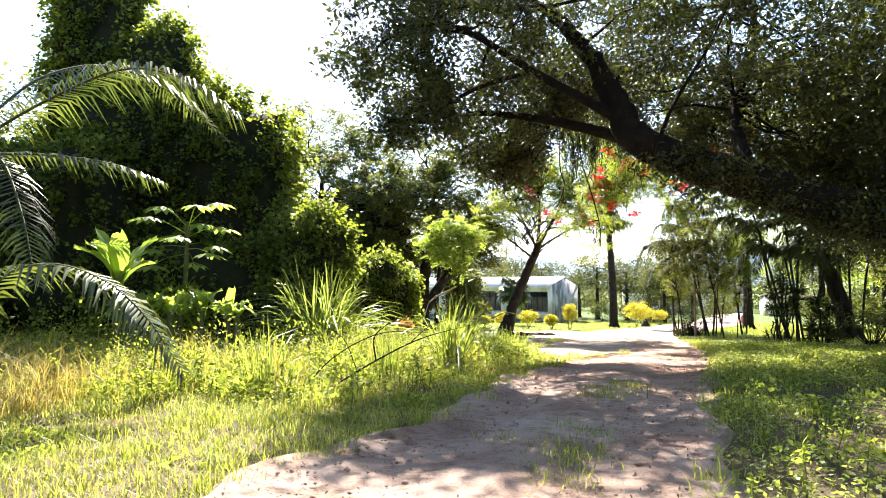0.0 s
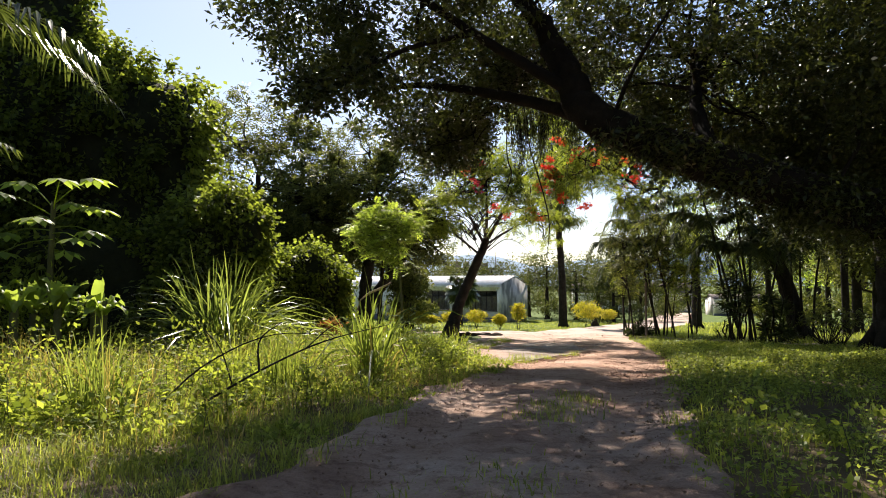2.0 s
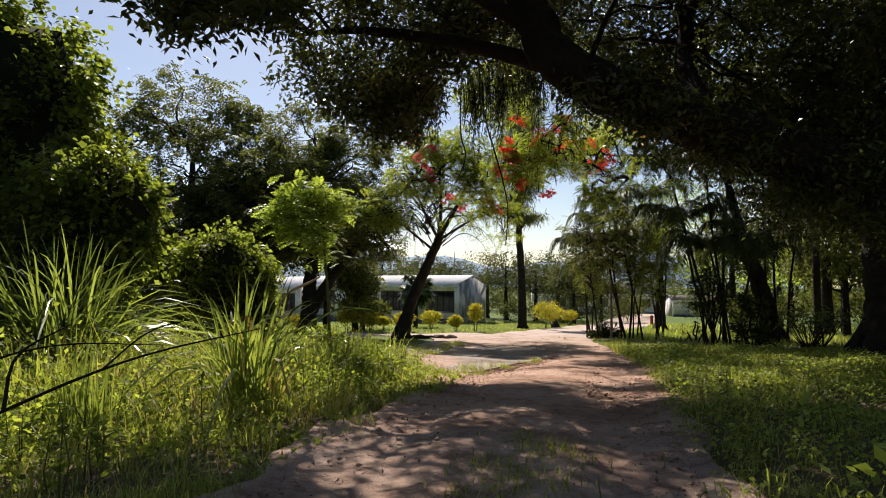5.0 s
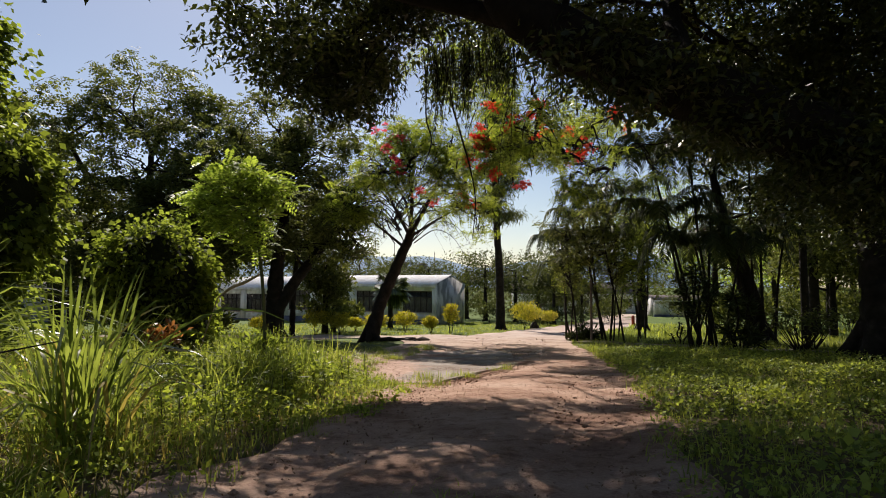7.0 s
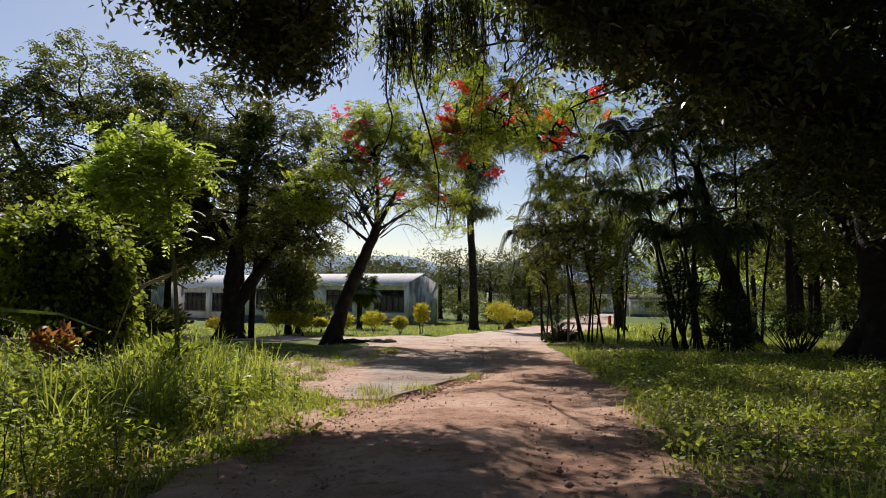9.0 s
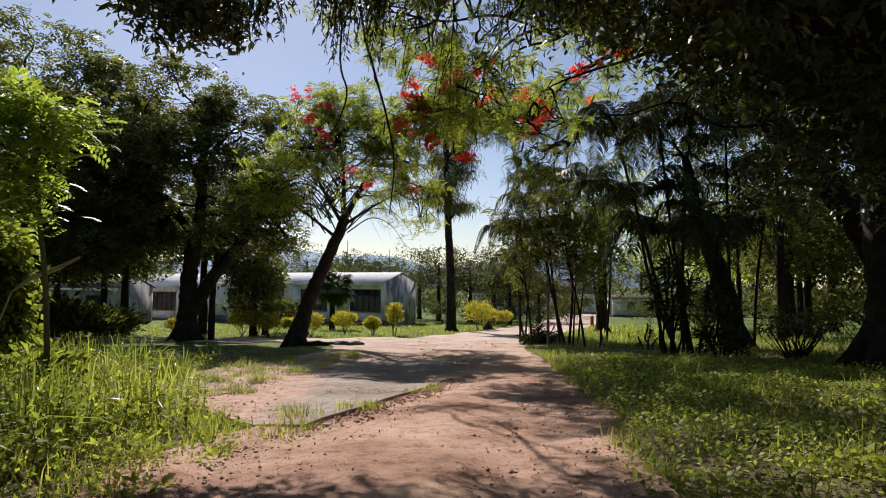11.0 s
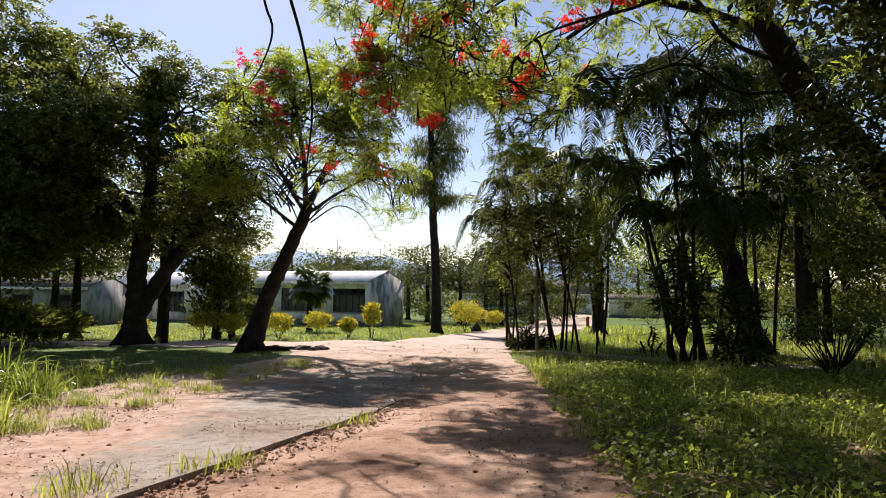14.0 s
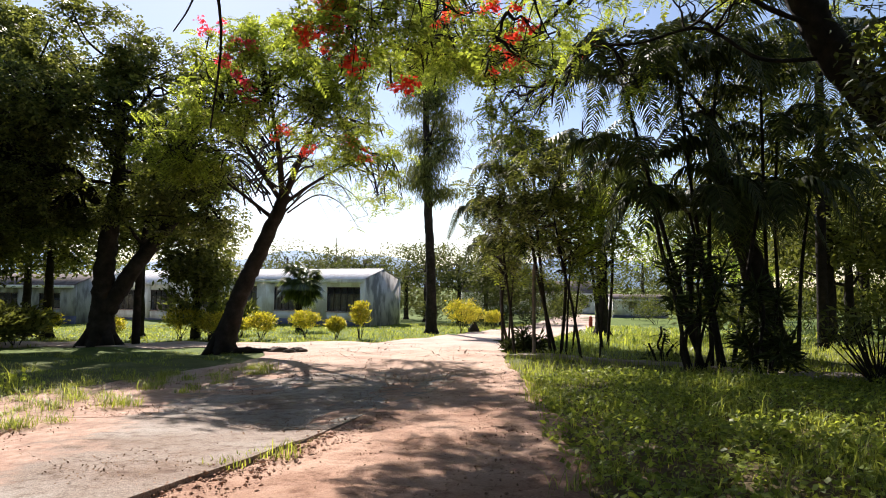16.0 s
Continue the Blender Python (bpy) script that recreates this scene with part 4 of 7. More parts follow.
for k in range(16):
    x, y, z = RNG.uniform(6.2, 10.5), RNG.uniform(24.2, 28.5), RNG.uniform(7.0, 9.2)
    dx, dz = RNG.normal(-0.5, 0.5), RNG.uniform(1.4, 3.2)
    line = curve([(x, y, z), (x + dx * 0.6, y, z - dz * 0.35), (x + dx, y, z - dz)], 12)
    tube(hang, line, [0.016, 0.006], 4)
    sprays(hl, line[RNG.integers(4, 12, 9)], 0.3, 8, -0.4)
for pts in ([(4.3, 21.6, 9.0), (4.55, 21.2, 6.2), (4.75, 21.0, 5.2), (4.98, 21.0, 4.4), (5.12, 21.0, 3.6), (5.05, 21.0, 2.7)], [(4.6, 25.0, 9.4), (4.36, 24.0, 6.6), (4.52, 24.0, 5.8), (4.37, 24.0, 5.2), (4.16, 24.0, 4.8)]):
    tube(hang, curve(pts, 20), [0.024, 0.02, 0.009], 6)
tagged(part("drooping_branch", hang.mesh("drooping_branch", BARK, TB), flame, "thin drooping branches"), kind="stuff")
tagged(part("drooping_foliage", hl.mesh("drooping_foliage", LEAF_FEATHER, TB), flame), kind="stuff")
TO = at_ground(17.6, 22.8)
tree("old_fig_tree", "old dark fig with flaring roots beside the track", TO,
     [([TO, (17.5, 22.8, 1.2), (17.4, 22.9, 3.4), (17.0, 23.0, 6.0), (16.4, 22.8, 8.6)], [0.85, 0.6, 0.5, 0.4, 0.18]),
      ([(17.4, 22.9, 3.0), (18.8, 22.4, 5.4), (19.8, 22.0, 7.8)], [0.36, 0.26, 0.1]), ([(17.2, 22.9, 4.6), (15.6, 22.2, 6.6), (14.4, 21.6, 8.4)], [0.3, 0.2, 0.08])],
     [(16.6, 22.4, 9.4, 2.8, 2.4, 1.6, 170), (19.6, 21.8, 8.2, 2.2, 2.2, 1.6, 120), (19.2, 23.2, 6.4, 2.2, 2.0, 1.8, 130), (20.6, 24.2, 4.6, 1.8, 1.8, 1.4, 80), (18.2, 24.8, 7.2, 1.6, 1.4, 1.2, 90)],
     "leaf", LEAF_FICUS, per=24, spread=0.3, size=0.18, twig=0.018, droop=-0.35, twigs=0.9, density=0.4)

# ---- the leaning flame tree beside the drive ----
TC = at_ground(3.56, 37.3)


def leant(p):
    """The upper crown leans out over the drive, towards the track."""
    k = float(np.interp(p[2], [4.6, 8.0], [1.0, 0.865]))
    return (4.9 + (p[0] - 4.9) * k, 12.9 + (p[1] - 12.9) * k, 1.07 + (p[2] - 1.07) * k, *p[3:])


leaning = tree("leaning_tree", "leaning young flame tree with a thin open crown", TC,
     [([leant(p) for p in pts], radii) for pts, radii in [([TC, (4.0, 37.3, 1.3), (4.7, 37.2, 3.0), (5.5, 37.1, 4.9)], [0.40, 0.29, 0.26, 0.2]),
      ([(5.4, 37.1, 4.7), (5.3, 37.0, 6.4), (5.0, 36.8, 8.4)], [0.12, 0.08, 0.03]),
      ([(5.45, 37.1, 4.8), (6.2, 36.9, 6.6), (6.9, 36.7, 8.6)], [0.12, 0.08, 0.03]),
      ([(5.3, 37.1, 4.5), (6.7, 37.0, 5.5), (8.1, 36.8, 6.2), (9.0, 36.8, 6.3)], [0.07, 0.045, 0.025, 0.01]),
      ([(5.1, 37.1, 4.1), (3.9, 36.9, 5.0), (2.8, 36.8, 5.7), (2.0, 36.6, 6.0)], [0.07, 0.045, 0.025, 0.01]),
      ([(5.4, 37.1, 4.6), (4.4, 37.0, 6.2), (3.6, 37.0, 7.8)], [0.09, 0.06, 0.02])]],
     [leant(q) for q in [(5.2, 36.6, 9.4, 1.9, 1.6, 1.0, 60), (3.8, 36.4, 8.2, 1.5, 1.5, 1.0, 45), (6.9, 36.6, 9.2, 1.6, 1.4, 1.0, 50), (5.6, 36.4, 7.4, 2.6, 1.6, 0.9, 60), (2.6, 36.6, 6.6, 1.3, 1.3, 1.0, 34),
      (8.2, 36.6, 6.2, 1.4, 1.2, 0.6, 34), (2.2, 36.4, 5.8, 1.2, 1.2, 0.6, 30), (7.2, 36.6, 7.6, 1.5, 1.2, 0.7, 26), (8.9, 36.4, 4.7, 0.9, 0.9, 0.5, 8)]],
     "spray", LEAF_FEATHER, per=17, spread=0.24, size=0.3, twig=0.012, pods=40, twigs=4.5, flat=0.22, pairs=5, density=0.7,
     flowers=[([leant(p) for p in [(3.6, 35.6, 8.7), (3.9, 35.6, 8.9), (4.2, 35.8, 8.2), (4.4, 35.8, 7.8), (3.3, 35.4, 9.6), (4.4, 35.2, 9.0)]], LEAF_PINK), ([leant(p) for p in [(6.2, 35.8, 6.2), (7.6, 35.9, 6.4), (8.1, 35.9, 6.0), (5.4, 35.6, 6.6)]], LEAF_RED)])

fine, fl = Build(), Build()
for k in range(64):
    s = np.array(leant((5.0 + RNG.normal(0, 0.4), 37.0 + RNG.normal(0, 0.3), RNG.uniform(4.2, 7.4))))
    a, r = RNG.uniform(0, 6.28), RNG.uniform(1.4, 3.6)
    e = s + (r * math.cos(a), 0.6 * r * math.sin(a), RNG.uniform(-0.9, 1.0))
    line = curve([s, s * 0.6 + e * 0.4 + (0, 0, 0.35 * r), s * 0.25 + e * 0.75 + (0, 0, 0.3 * r), e], 12)
    tube(fine, line, [0.03, 0.018, 0.006], 4)
    for q in range(3):
        p = line[RNG.integers(5, 12)]
        tube(fine, [p, p + RNG.normal(0, 0.25, 3), p + RNG.normal(0, 0.35, 3) + (0, 0, -0.25)], [0.010, 0.004], 3)
    sprays(fl, line[RNG.integers(6, 12, 6)] + RNG.normal(0, 0.12, (6, 3)), 0.32, 8, -0.3)
tagged(part("fine_branch", fine.mesh("fine_branch", BARK, TC), leaning, "fine dark arching twigs"), kind="stuff")
tagged(part("sparse_foliage", fl.mesh("sparse_foliage", LEAF_FEATHER, TC), leaning), kind="stuff")

# ---- the dark twin-stemmed tree and its neighbours on the left ----
TD = at_ground(-1.36, 42.0)
tree("raintree", "dark broad tree with two thick stems in the grass", TD,
     [([TD, (-1.3, 42.0, 1.2), (-1.2, 41.8, 3.2), (-0.8, 41.4, 5.6), (-0.6, 41.0, 8.2)], [0.55, 0.42, 0.36, 0.26, 0.12]),
      ([(-1.2, 42.0, 1.0), (-0.1, 41.8, 2.8), (1.3, 41.4, 4.6), (2.2, 41.0, 6.2)], [0.36, 0.3, 0.22, 0.10]),
      ([(-1.0, 41.8, 4.4), (-2.6, 41.4, 6.4), (-4.0, 41.0, 8.0)], [0.2, 0.14, 0.06])],
     [(-1.4, 39.8, 10.4, 2.4, 2.4, 1.5, 150), (-3.8, 39.6, 8.6, 2.2, 2.4, 1.7, 150), (1.2, 39.8, 9.4, 2.2, 2.2, 1.5, 130), (2.6, 40.0, 7.2, 1.8, 2.0, 1.5, 120), (-0.6, 38.6, 7.6, 2.6, 1.8, 1.5, 170), (-3.6, 39.0, 6.2, 2.2, 2.0, 1.3, 120), (1.6, 39.6, 5.6, 2.2, 1.8, 0.9, 90), (-2.2, 37.0, 8.0, 1.8, 1.4, 1.0, 70), (-4.4, 39.6, 4.2, 1.9, 1.8, 1.3, 220), (-6.2, 39.6, 6.0, 1.7, 1.8, 1.6, 90), (0.4, 40.6, 4.6, 1.4, 1.4, 0.8, 50), (3.0, 40.4, 4.6, 1.3, 1.4, 0.9, 50)] + [ (-5.6, 40.6, 4.4, 2.2, 1.6, 1.2, 240), (-8.6, 41.0, 4.4, 2.2, 1.6, 1.6, 260), (-8.0, 40.6, 6.4, 2.0, 1.8, 1.6, 90), (-3.2, 42.8, 5.0, 2.0, 1.4, 1.1, 180), (-0.4, 43.4, 7.0, 2.6, 1.8, 1.4, 90), (-3.6, 43.2, 8.0, 2.6, 1.8, 1.6, 90), (-5.4, 43.0, 4.8, 2.4, 1.8, 1.6, 200)],
     "spray", LEAF_RAIN, per=19, spread=0.26, size=0.38, twig=0.03, pairs=3, flat=0.3, density=0.42, twigs=2.2)
TD3 = at_ground(-9.0, 45.0)
tree("shade_tree", "tall broad shade tree behind the overgrown thicket", TD3,
     [([TD3, (-9.0, 45.0, 2.5), (-8.6, 45.0, 6.0), (-8.4, 44.8, 10.0)], [0.5, 0.42, 0.32, 0.15]),
      ([(-8.9, 45.0, 3.0), (-6.8, 44.6, 6.5), (-5.4, 44.2, 9.5)], [0.28, 0.2, 0.08]), ([(-8.8, 45.0, 4.0), (-11.0, 44.4, 7.5), (-12.6, 44.0, 10.5)], [0.26, 0.18, 0.08])],
     [(-8.6, 44.0, 13.0, 3.0, 3.0, 2.0, 170), (-12.6, 44.0, 11.0, 3.0, 3.0, 2.2, 180), (-5.2, 43.6, 10.8, 2.6, 2.6, 2.2, 150), (-9.0, 42.6, 8.4, 3.6, 2.6, 2.0, 170), (-12.6, 43.0, 6.6, 2.6, 2.4, 1.6, 120), (-5.6, 42.6, 6.8, 2.4, 2.2, 1.5, 110), (-7.0, 43.0, 4.2, 2.2, 2.0, 1.4, 110), (-11.0, 43.0, 3.6, 2.6, 2.2, 1.4, 110)],
     "spray", LEAF_RAIN, per=18, spread=0.32, size=0.47, twig=0.03, pairs=3, flat=0.35, density=0.46)
TH = at_ground(-0.44, 43.6)
tree("slender_tree", "slender dark tree beside the twin-stemmed one", TH, [([TH, (-0.4, 43.6, 2.0), (-0.2, 43.4, 4.0), (0.2, 43.2, 6.0)], [0.17, 0.14, 0.12, 0.08])],
     [(0.4, 43.0, 6.4, 1.6, 1.4, 1.0, 50)], "spray", LEAF_DARK, per=7, size=0.5, twig=0.02, pairs=5)

# ---- tall slim tree with drooping foliage on the lawn ----
TE = at_ground(13.9, 53.0)
slim_blobs = []
for z in np.arange(8.4, 20.5, 0.8):
    r = np.interp(z, [5, 9, 14, 21], [0.5, 1.6, 1.7, 0.6])
    for q in range(3):
        a = RNG.uniform(0, 6.28)
        slim_blobs.append((13.6 + r * 0.7 * math.cos(a), 53 + r * 0.7 * math.sin(a), z - 0.3, 0.8, 0.8, 0.4, 9))
tree("she_oak", "tall slim tree with drooping dark foliage on the lawn", TE, [([TE, (13.85, 53, 3.0), (13.6, 53, 8.0), (13.4, 53, 14.0), (13.2, 53, 21.0)], [0.36, 0.29, 0.24, 0.17, 0.05])],
     slim_blobs, "needle", LEAF_DARK, bark=BARK, per=46, spread=0.34, size=0.44, twig=0.022, droop=-1.6, shell=0.2)

# ---- the thicket overgrown with creepers ----
def creeper_mass(name, label, lobes, leaves_n, mat, size=0.13, base=None, runners=30, hollows=-0.75, square=2.0, hug=0.84):
    """Lumpy mound: a dark filler that stands in for inner shade, and a skin of hanging leaves."""
    base = np.array(base if base is not None else at_ground(lobes[0][0], lobes[0][1]), float)
    ob = thing(name, base, label, "overgrown thicket")
    tot = sum(l[3] * l[5] + l[4] * l[5] for l in lobes)
    lf = Build()
    for l in lobes:
        c, r = np.array(l[:3]), np.array(l[3:6])
        nu, nv = 22, 13
        uu, vv = np.meshgrid(np.linspace(0, 2 * np.pi, nu, endpoint=False), np.linspace(-0.5 * np.pi, 0.5 * np.pi, nv))
        d = np.stack([np.cos(vv) * np.cos(uu), np.cos(vv) * np.sin(uu), np.sin(vv)], -1)
        d = d / (np.abs(d) ** square).sum(-1, keepdims=True) ** (1 / square)
        lump = 1 + 0.10 * np.sin(5 * d[..., 0] + 3 * d[..., 2] + c[0]) + 0.08 * np.sin(7 * d[..., 1] - 4 * d[..., 2] + c[1])
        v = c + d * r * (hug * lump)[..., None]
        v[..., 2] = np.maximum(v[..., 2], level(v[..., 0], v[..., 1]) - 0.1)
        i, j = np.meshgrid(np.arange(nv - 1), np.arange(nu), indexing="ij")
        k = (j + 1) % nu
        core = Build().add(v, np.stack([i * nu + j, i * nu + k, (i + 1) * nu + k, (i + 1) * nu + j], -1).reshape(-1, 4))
        part("shade_filler", core.mesh("shade_filler", SHADE_CORE, base, True), ob, "dark filler behind the leaves that stands in for shade")
        n = int(leaves_n * (l[3] * l[5] + l[4] * l[5]) / tot / 45)
        nd = unit(RNG.normal(0, 1, (n, 3)))
        nd = nd[(nd[:, 1] < 0.65) | (nd[:, 2] > 0.25)]
        nd = nd / (np.abs(nd) ** square).sum(-1, keepdims=True) ** (1 / square)
        lump = 1 + 0.10 * np.sin(5 * nd[:, 0] + 3 * nd[:, 2] + c[0]) + 0.08 * np.sin(7 * nd[:, 1] - 4 * nd[:, 2] + c[1])
        K = c + nd * r * ((hug + 0.03) * lump + np.abs(RNG.normal(0, 0.055, len(nd))))[:, None]
        hollow = np.sin(1.3 * K[:, 0] + 0.4 * K[:, 2]) + np.sin(1.1 * K[:, 2] - 0.6 * K[:, 0] + 1.0) + 0.7 * np.sin(2.9 * K[:, 0] + 2.3 * K[:, 2])
        open_ = (hollow > hollows) | (nd[:, 2] > 0.45)
        K, nd = K[open_], nd[open_]
        wide = RNG.uniform(0.08, 0.2, (len(K), 1, 1))
        P = K[:, None] + RNG.normal(0, 1, (len(K), 45, 3)) * wide * np.array([0.8, 0.8, 1.15]) + nd[:, None] * RNG.gamma(1.3, 0.035, (len(K), 45, 1))
        P = P.reshape(-1, 3)
        P = P[P[:, 2] > level(P[:, 0], P[:, 1])]
        keep = np.ones(len(P), bool)
        for o in lobes:
            keep &= (((P - np.array(o[:3])) / (np.array(o[3:6]) * (hug - 0.05))) ** 2 if square == 2 else np.abs((P - np.array(o[:3])) / (np.array(o[3:6]) * (hug - 0.05))) ** square).sum(1) > 1
        P = P[keep]
        leaves(lf, P, size, 0.7, 0.5, -0.55, 0.08, heading=unit((P - c) / r) * 0.7)
    tagged(part("creeper", lf.mesh("creeper", mat, base), ob), kind="stuff")
    rb, rl = Build(), Build()
    for q in range(runners):
        l = lobes[RNG.integers(len(lobes))]
        d = unit(RNG.normal(0, 1, 3) * np.array([1, 1, 0.5]) + (0, -0.5, 0.4))
        p = np.array(l[:3]) + d * np.array(l[3:6]) * 0.97
        e = p + d * RNG.uniform(0.2, 0.6) + (0, 0, RNG.uniform(-0.6, 0.1))
        w = wander(p, e, 5, 0.1, 0.1)
        tube(rb, w, [0.008, 0.003], 4)
        leaves(rl, w[RNG.integers(0, len(w), 12)] + RNG.normal(0, 0.05, (12, 3)), size, 0.75, 0.5, -0.3)
    if runners:
        tagged(part("runner", rb.mesh("runner", STEM, base), ob), kind="stuff")
        tagged(part("runner_foliage", rl.mesh("runner_foliage", mat, base), ob), kind="stuff")
    return ob


creeper_mass("creeper_thicket", "tall thicket smothered by dark creepers, a ruin of trees",
             [(-7.1, 19.5, 3.8, 2.9, 1.8, 4.0), (-8.5, 19.6, 8.0, 1.15, 1.1, 1.7), (-8.7, 19.6, 5.6, 2.0, 2.0, 2.4), (-10.9, 18.0, 2.9, 2.6, 2.4, 2.8), (-11.1, 20.5, 8.6, 1.3, 1.3, 5.2), (-6.2, 17.9, 1.5, 2.8, 1.6, 1.6), (-13.5, 16.5, 2.6, 2.6, 2.6, 3.0)],
             165000, LEAF_VINE, 0.145, runners=130, hollows=-1.5, square=4.6)
creeper_mass("creeper_mound", "round mound of bright-topped creeper", [(-3.6, 17.4, 2.55, 1.15, 1.2, 1.4), (-4.1, 17.2, 1.4, 1.2, 1.0, 1.5)], 19000, LEAF_VINE, 0.13, hollows=-9)
creeper_mass("creeper_hump", "low creeper-covered shrub at the thicket's foot", [(-2.2, 22.2, 1.9, 1.15, 1.1, 1.15), (-1.7, 22.4, 0.9, 0.8, 0.8, 1.1)], 11000, LEAF_VINE, 0.13, hollows=-9)
T = at_ground(0.75, 18.4)
tree("sapling", "slim sapling with a bright green rounded top", T, [([T, (0.7, 18.4, 1.2), (0.6, 18.3, 2.4), (0.55, 18.3, 3.2)], [0.035, 0.03, 0.025, 0.012])],
     [(0.15, 18.3, 3.45, 0.5, 0.5, 0.22, 34), (0.8, 18.2, 3.2, 0.4, 0.4, 0.22, 26), (-0.4, 18.4, 3.1, 0.36, 0.4, 0.22, 22), (0.3, 18.2, 2.8, 0.5, 0.45, 0.4, 40), (0.5, 18.3, 2.3, 0.3, 0.3, 0.3, 10)], "spray", LEAF_BRIGHT, per=7, spread=0.15, size=0.24, twig=0.006, bark=STEM, pairs=5, droop=0.1, shell=0.3)

# ---- palm with drooping leaves at the edge of the thicket ----
PB = at_ground(-8.6, 11.4)
ob = thing("oil_palm", PB, "old palm with long arching leaves, half overgrown", "palm")
b = Build()
tube(b, curve([PB, (-8.6, 11.4, 2.0), (-8.5, 11.4, 4.0)], 14), [0.34, 0.28, 0.26], 10, 0.12)
part("trunk", b.mesh("trunk", BARK, PB, True), ob)
for pts, ll, cnt in [([(-8.5, 11.4, 4.0), (-6.9, 11.1, 4.75), (-5.4, 10.8, 5.2), (-4.3, 10.8, 5.0), (-3.5, 10.9, 4.45)], 0.85, 80),
                     ([(-8.5, 11.4, 3.9), (-7.4, 11.9, 4.0), (-6.3, 12.2, 3.9), (-5.4, 12.4, 3.6)], 0.6, 50),
                     ([(-8.5, 11.4, 4.2), (-7.8, 10.0, 5.6), (-7.0, 8.6, 6.0), (-6.2, 7.4, 5.4)], 0.8, 60),
                     ([(-8.5, 11.4, 3.9), (-7.9, 10.0, 4.6), (-7.0, 9.0, 4.3), (-6.3, 8.4, 3.2)], 0.8, 56),
                     ([(-8.5, 11.4, 4.1), (-8.6, 9.9, 5.3), (-8.8, 8.4, 5.6), (-9.0, 7.0, 4.6)], 0.8, 56)] + [
                     ([(-8.5, 11.4, 4.1), (-9.8, 11.8, 5.6), (-11.2, 12.2, 5.9), (-12.6, 12.4, 5.0)], 0.8, 50),
                     ([(-8.5, 11.4, 4.2), (-8.0, 12.8, 5.8), (-7.4, 14.4, 6.6), (-6.6, 15.8, 6.4), (-5.8, 17.0, 5.6)], 0.85, 70),
                     ([(-8.5, 11.4, 3.8), (-7.2, 10.4, 3.6), (-6.4, 9.8, 2.6), (-5.9, 9.4, 1.5)], 0.6, 46)]:
    lb, rb = Build(), Build()
    frond(lb, rb, pts, ll, cnt, 0.045, 0.9, 0.03, 0.35)
    part("leaf", lb.mesh("leaf", PALM, PB), ob)
    part("midrib", rb.mesh("midrib", STEM, PB), ob)
PF = at_ground(-6.4, 8.6)
ob = thing("young_palm", PF, "young palm in the weeds with a drooping leaf", "palm")
for pts, ll, cnt in [([(-6.4, 8.6, 0.2), (-5.8, 8.4, 1.45), (-5.0, 8.2, 1.72), (-4.2, 8.05, 1.5), (-3.6, 7.9, 1.05), (-3.1, 7.8, 0.4)], 0.6, 60),
                     ([(-6.4, 8.6, 0.2), (-6.6, 8.0, 1.4), (-6.6, 7.2, 1.7), (-6.5, 6.4, 1.2)], 0.5, 50), ([(-6.4, 8.6, 0.2), (-7.0, 9.2, 1.5), (-7.7, 9.6, 1.8), (-8.4, 10, 1.3)], 0.5, 50)]:
    lb, rb = Build(), Build()
    frond(lb, rb, pts, ll, cnt, 0.055, 0.9, 0.02, 0.3)
    part("leaf", lb.mesh("leaf", PALM, PF), ob)
    part("midrib", rb.mesh("midrib", STEM, PF), ob)

# ---- broad-leaved plants before the thicket ----
def broad_plant(name, label, base, n, L, W, rise, mat, seed_a=0.0, bend=0.35, foot=1.2):
    ob = thing(name, base, label, "plant")
    b = Build()
    tube(b, [(0, 0, -foot), (0, 0, 0.25), (0.02, 0, 0.5)], [0.07, 0.06, 0.03], 7)
    part("stem", b.mesh("stem", STEM), ob)
    for k in range(n):
        blade_leaf("leaf", ob, (0, 0, 0.1), seed_a + k * 2.4 + RNG.normal(0, 0.2), L * RNG.uniform(0.8, 1.1), W * RNG.uniform(0.85, 1.1), rise * RNG.uniform(0.8, 1.08), mat, bend * RNG.uniform(0.6, 1.4))
    return ob


x, y, z = at_ground(-5.5, 11.0)
broad_plant("banana_plant", "banana plant with long glossy upright leaves", (x, y, z + 1.15), 10, 1.55, 0.36, 0.9, BANANA, 0.4, 0.25)
for k, (x, y, s) in enumerate([(-5.4, 12.1, 0.95), (-5.0, 12.4, 0.9), (-4.5, 12.1, 1.0), (-4.1, 12.4, 0.85), (-4.9, 11.7, 0.85), (-5.9, 12.0, 0.8), (-3.8, 12.0, 0.75)]):
    p = at_ground(x, y)
    broad_plant("ginger_plant", "low ginger plant with broad yellow-green leaves", (x, y, p[2] + 0.75), 11, s * 1.2, 0.2, 0.95, LEAF_BRIGHT, k * 1.1, bend=0.5, foot=0.8)
P = at_ground(-5.4, 13.6)
ob = thing("papaya", P, "young papaya with fingered light-green leaves", "plant")
b = Build()
tube(b, curve([P, (-5.4, 13.6, 1.4), (-5.35, 13.55, 2.95)], 10), [0.07, 0.055, 0.04], 8)
part("trunk", b.mesh("trunk", STEM, P, True), ob)
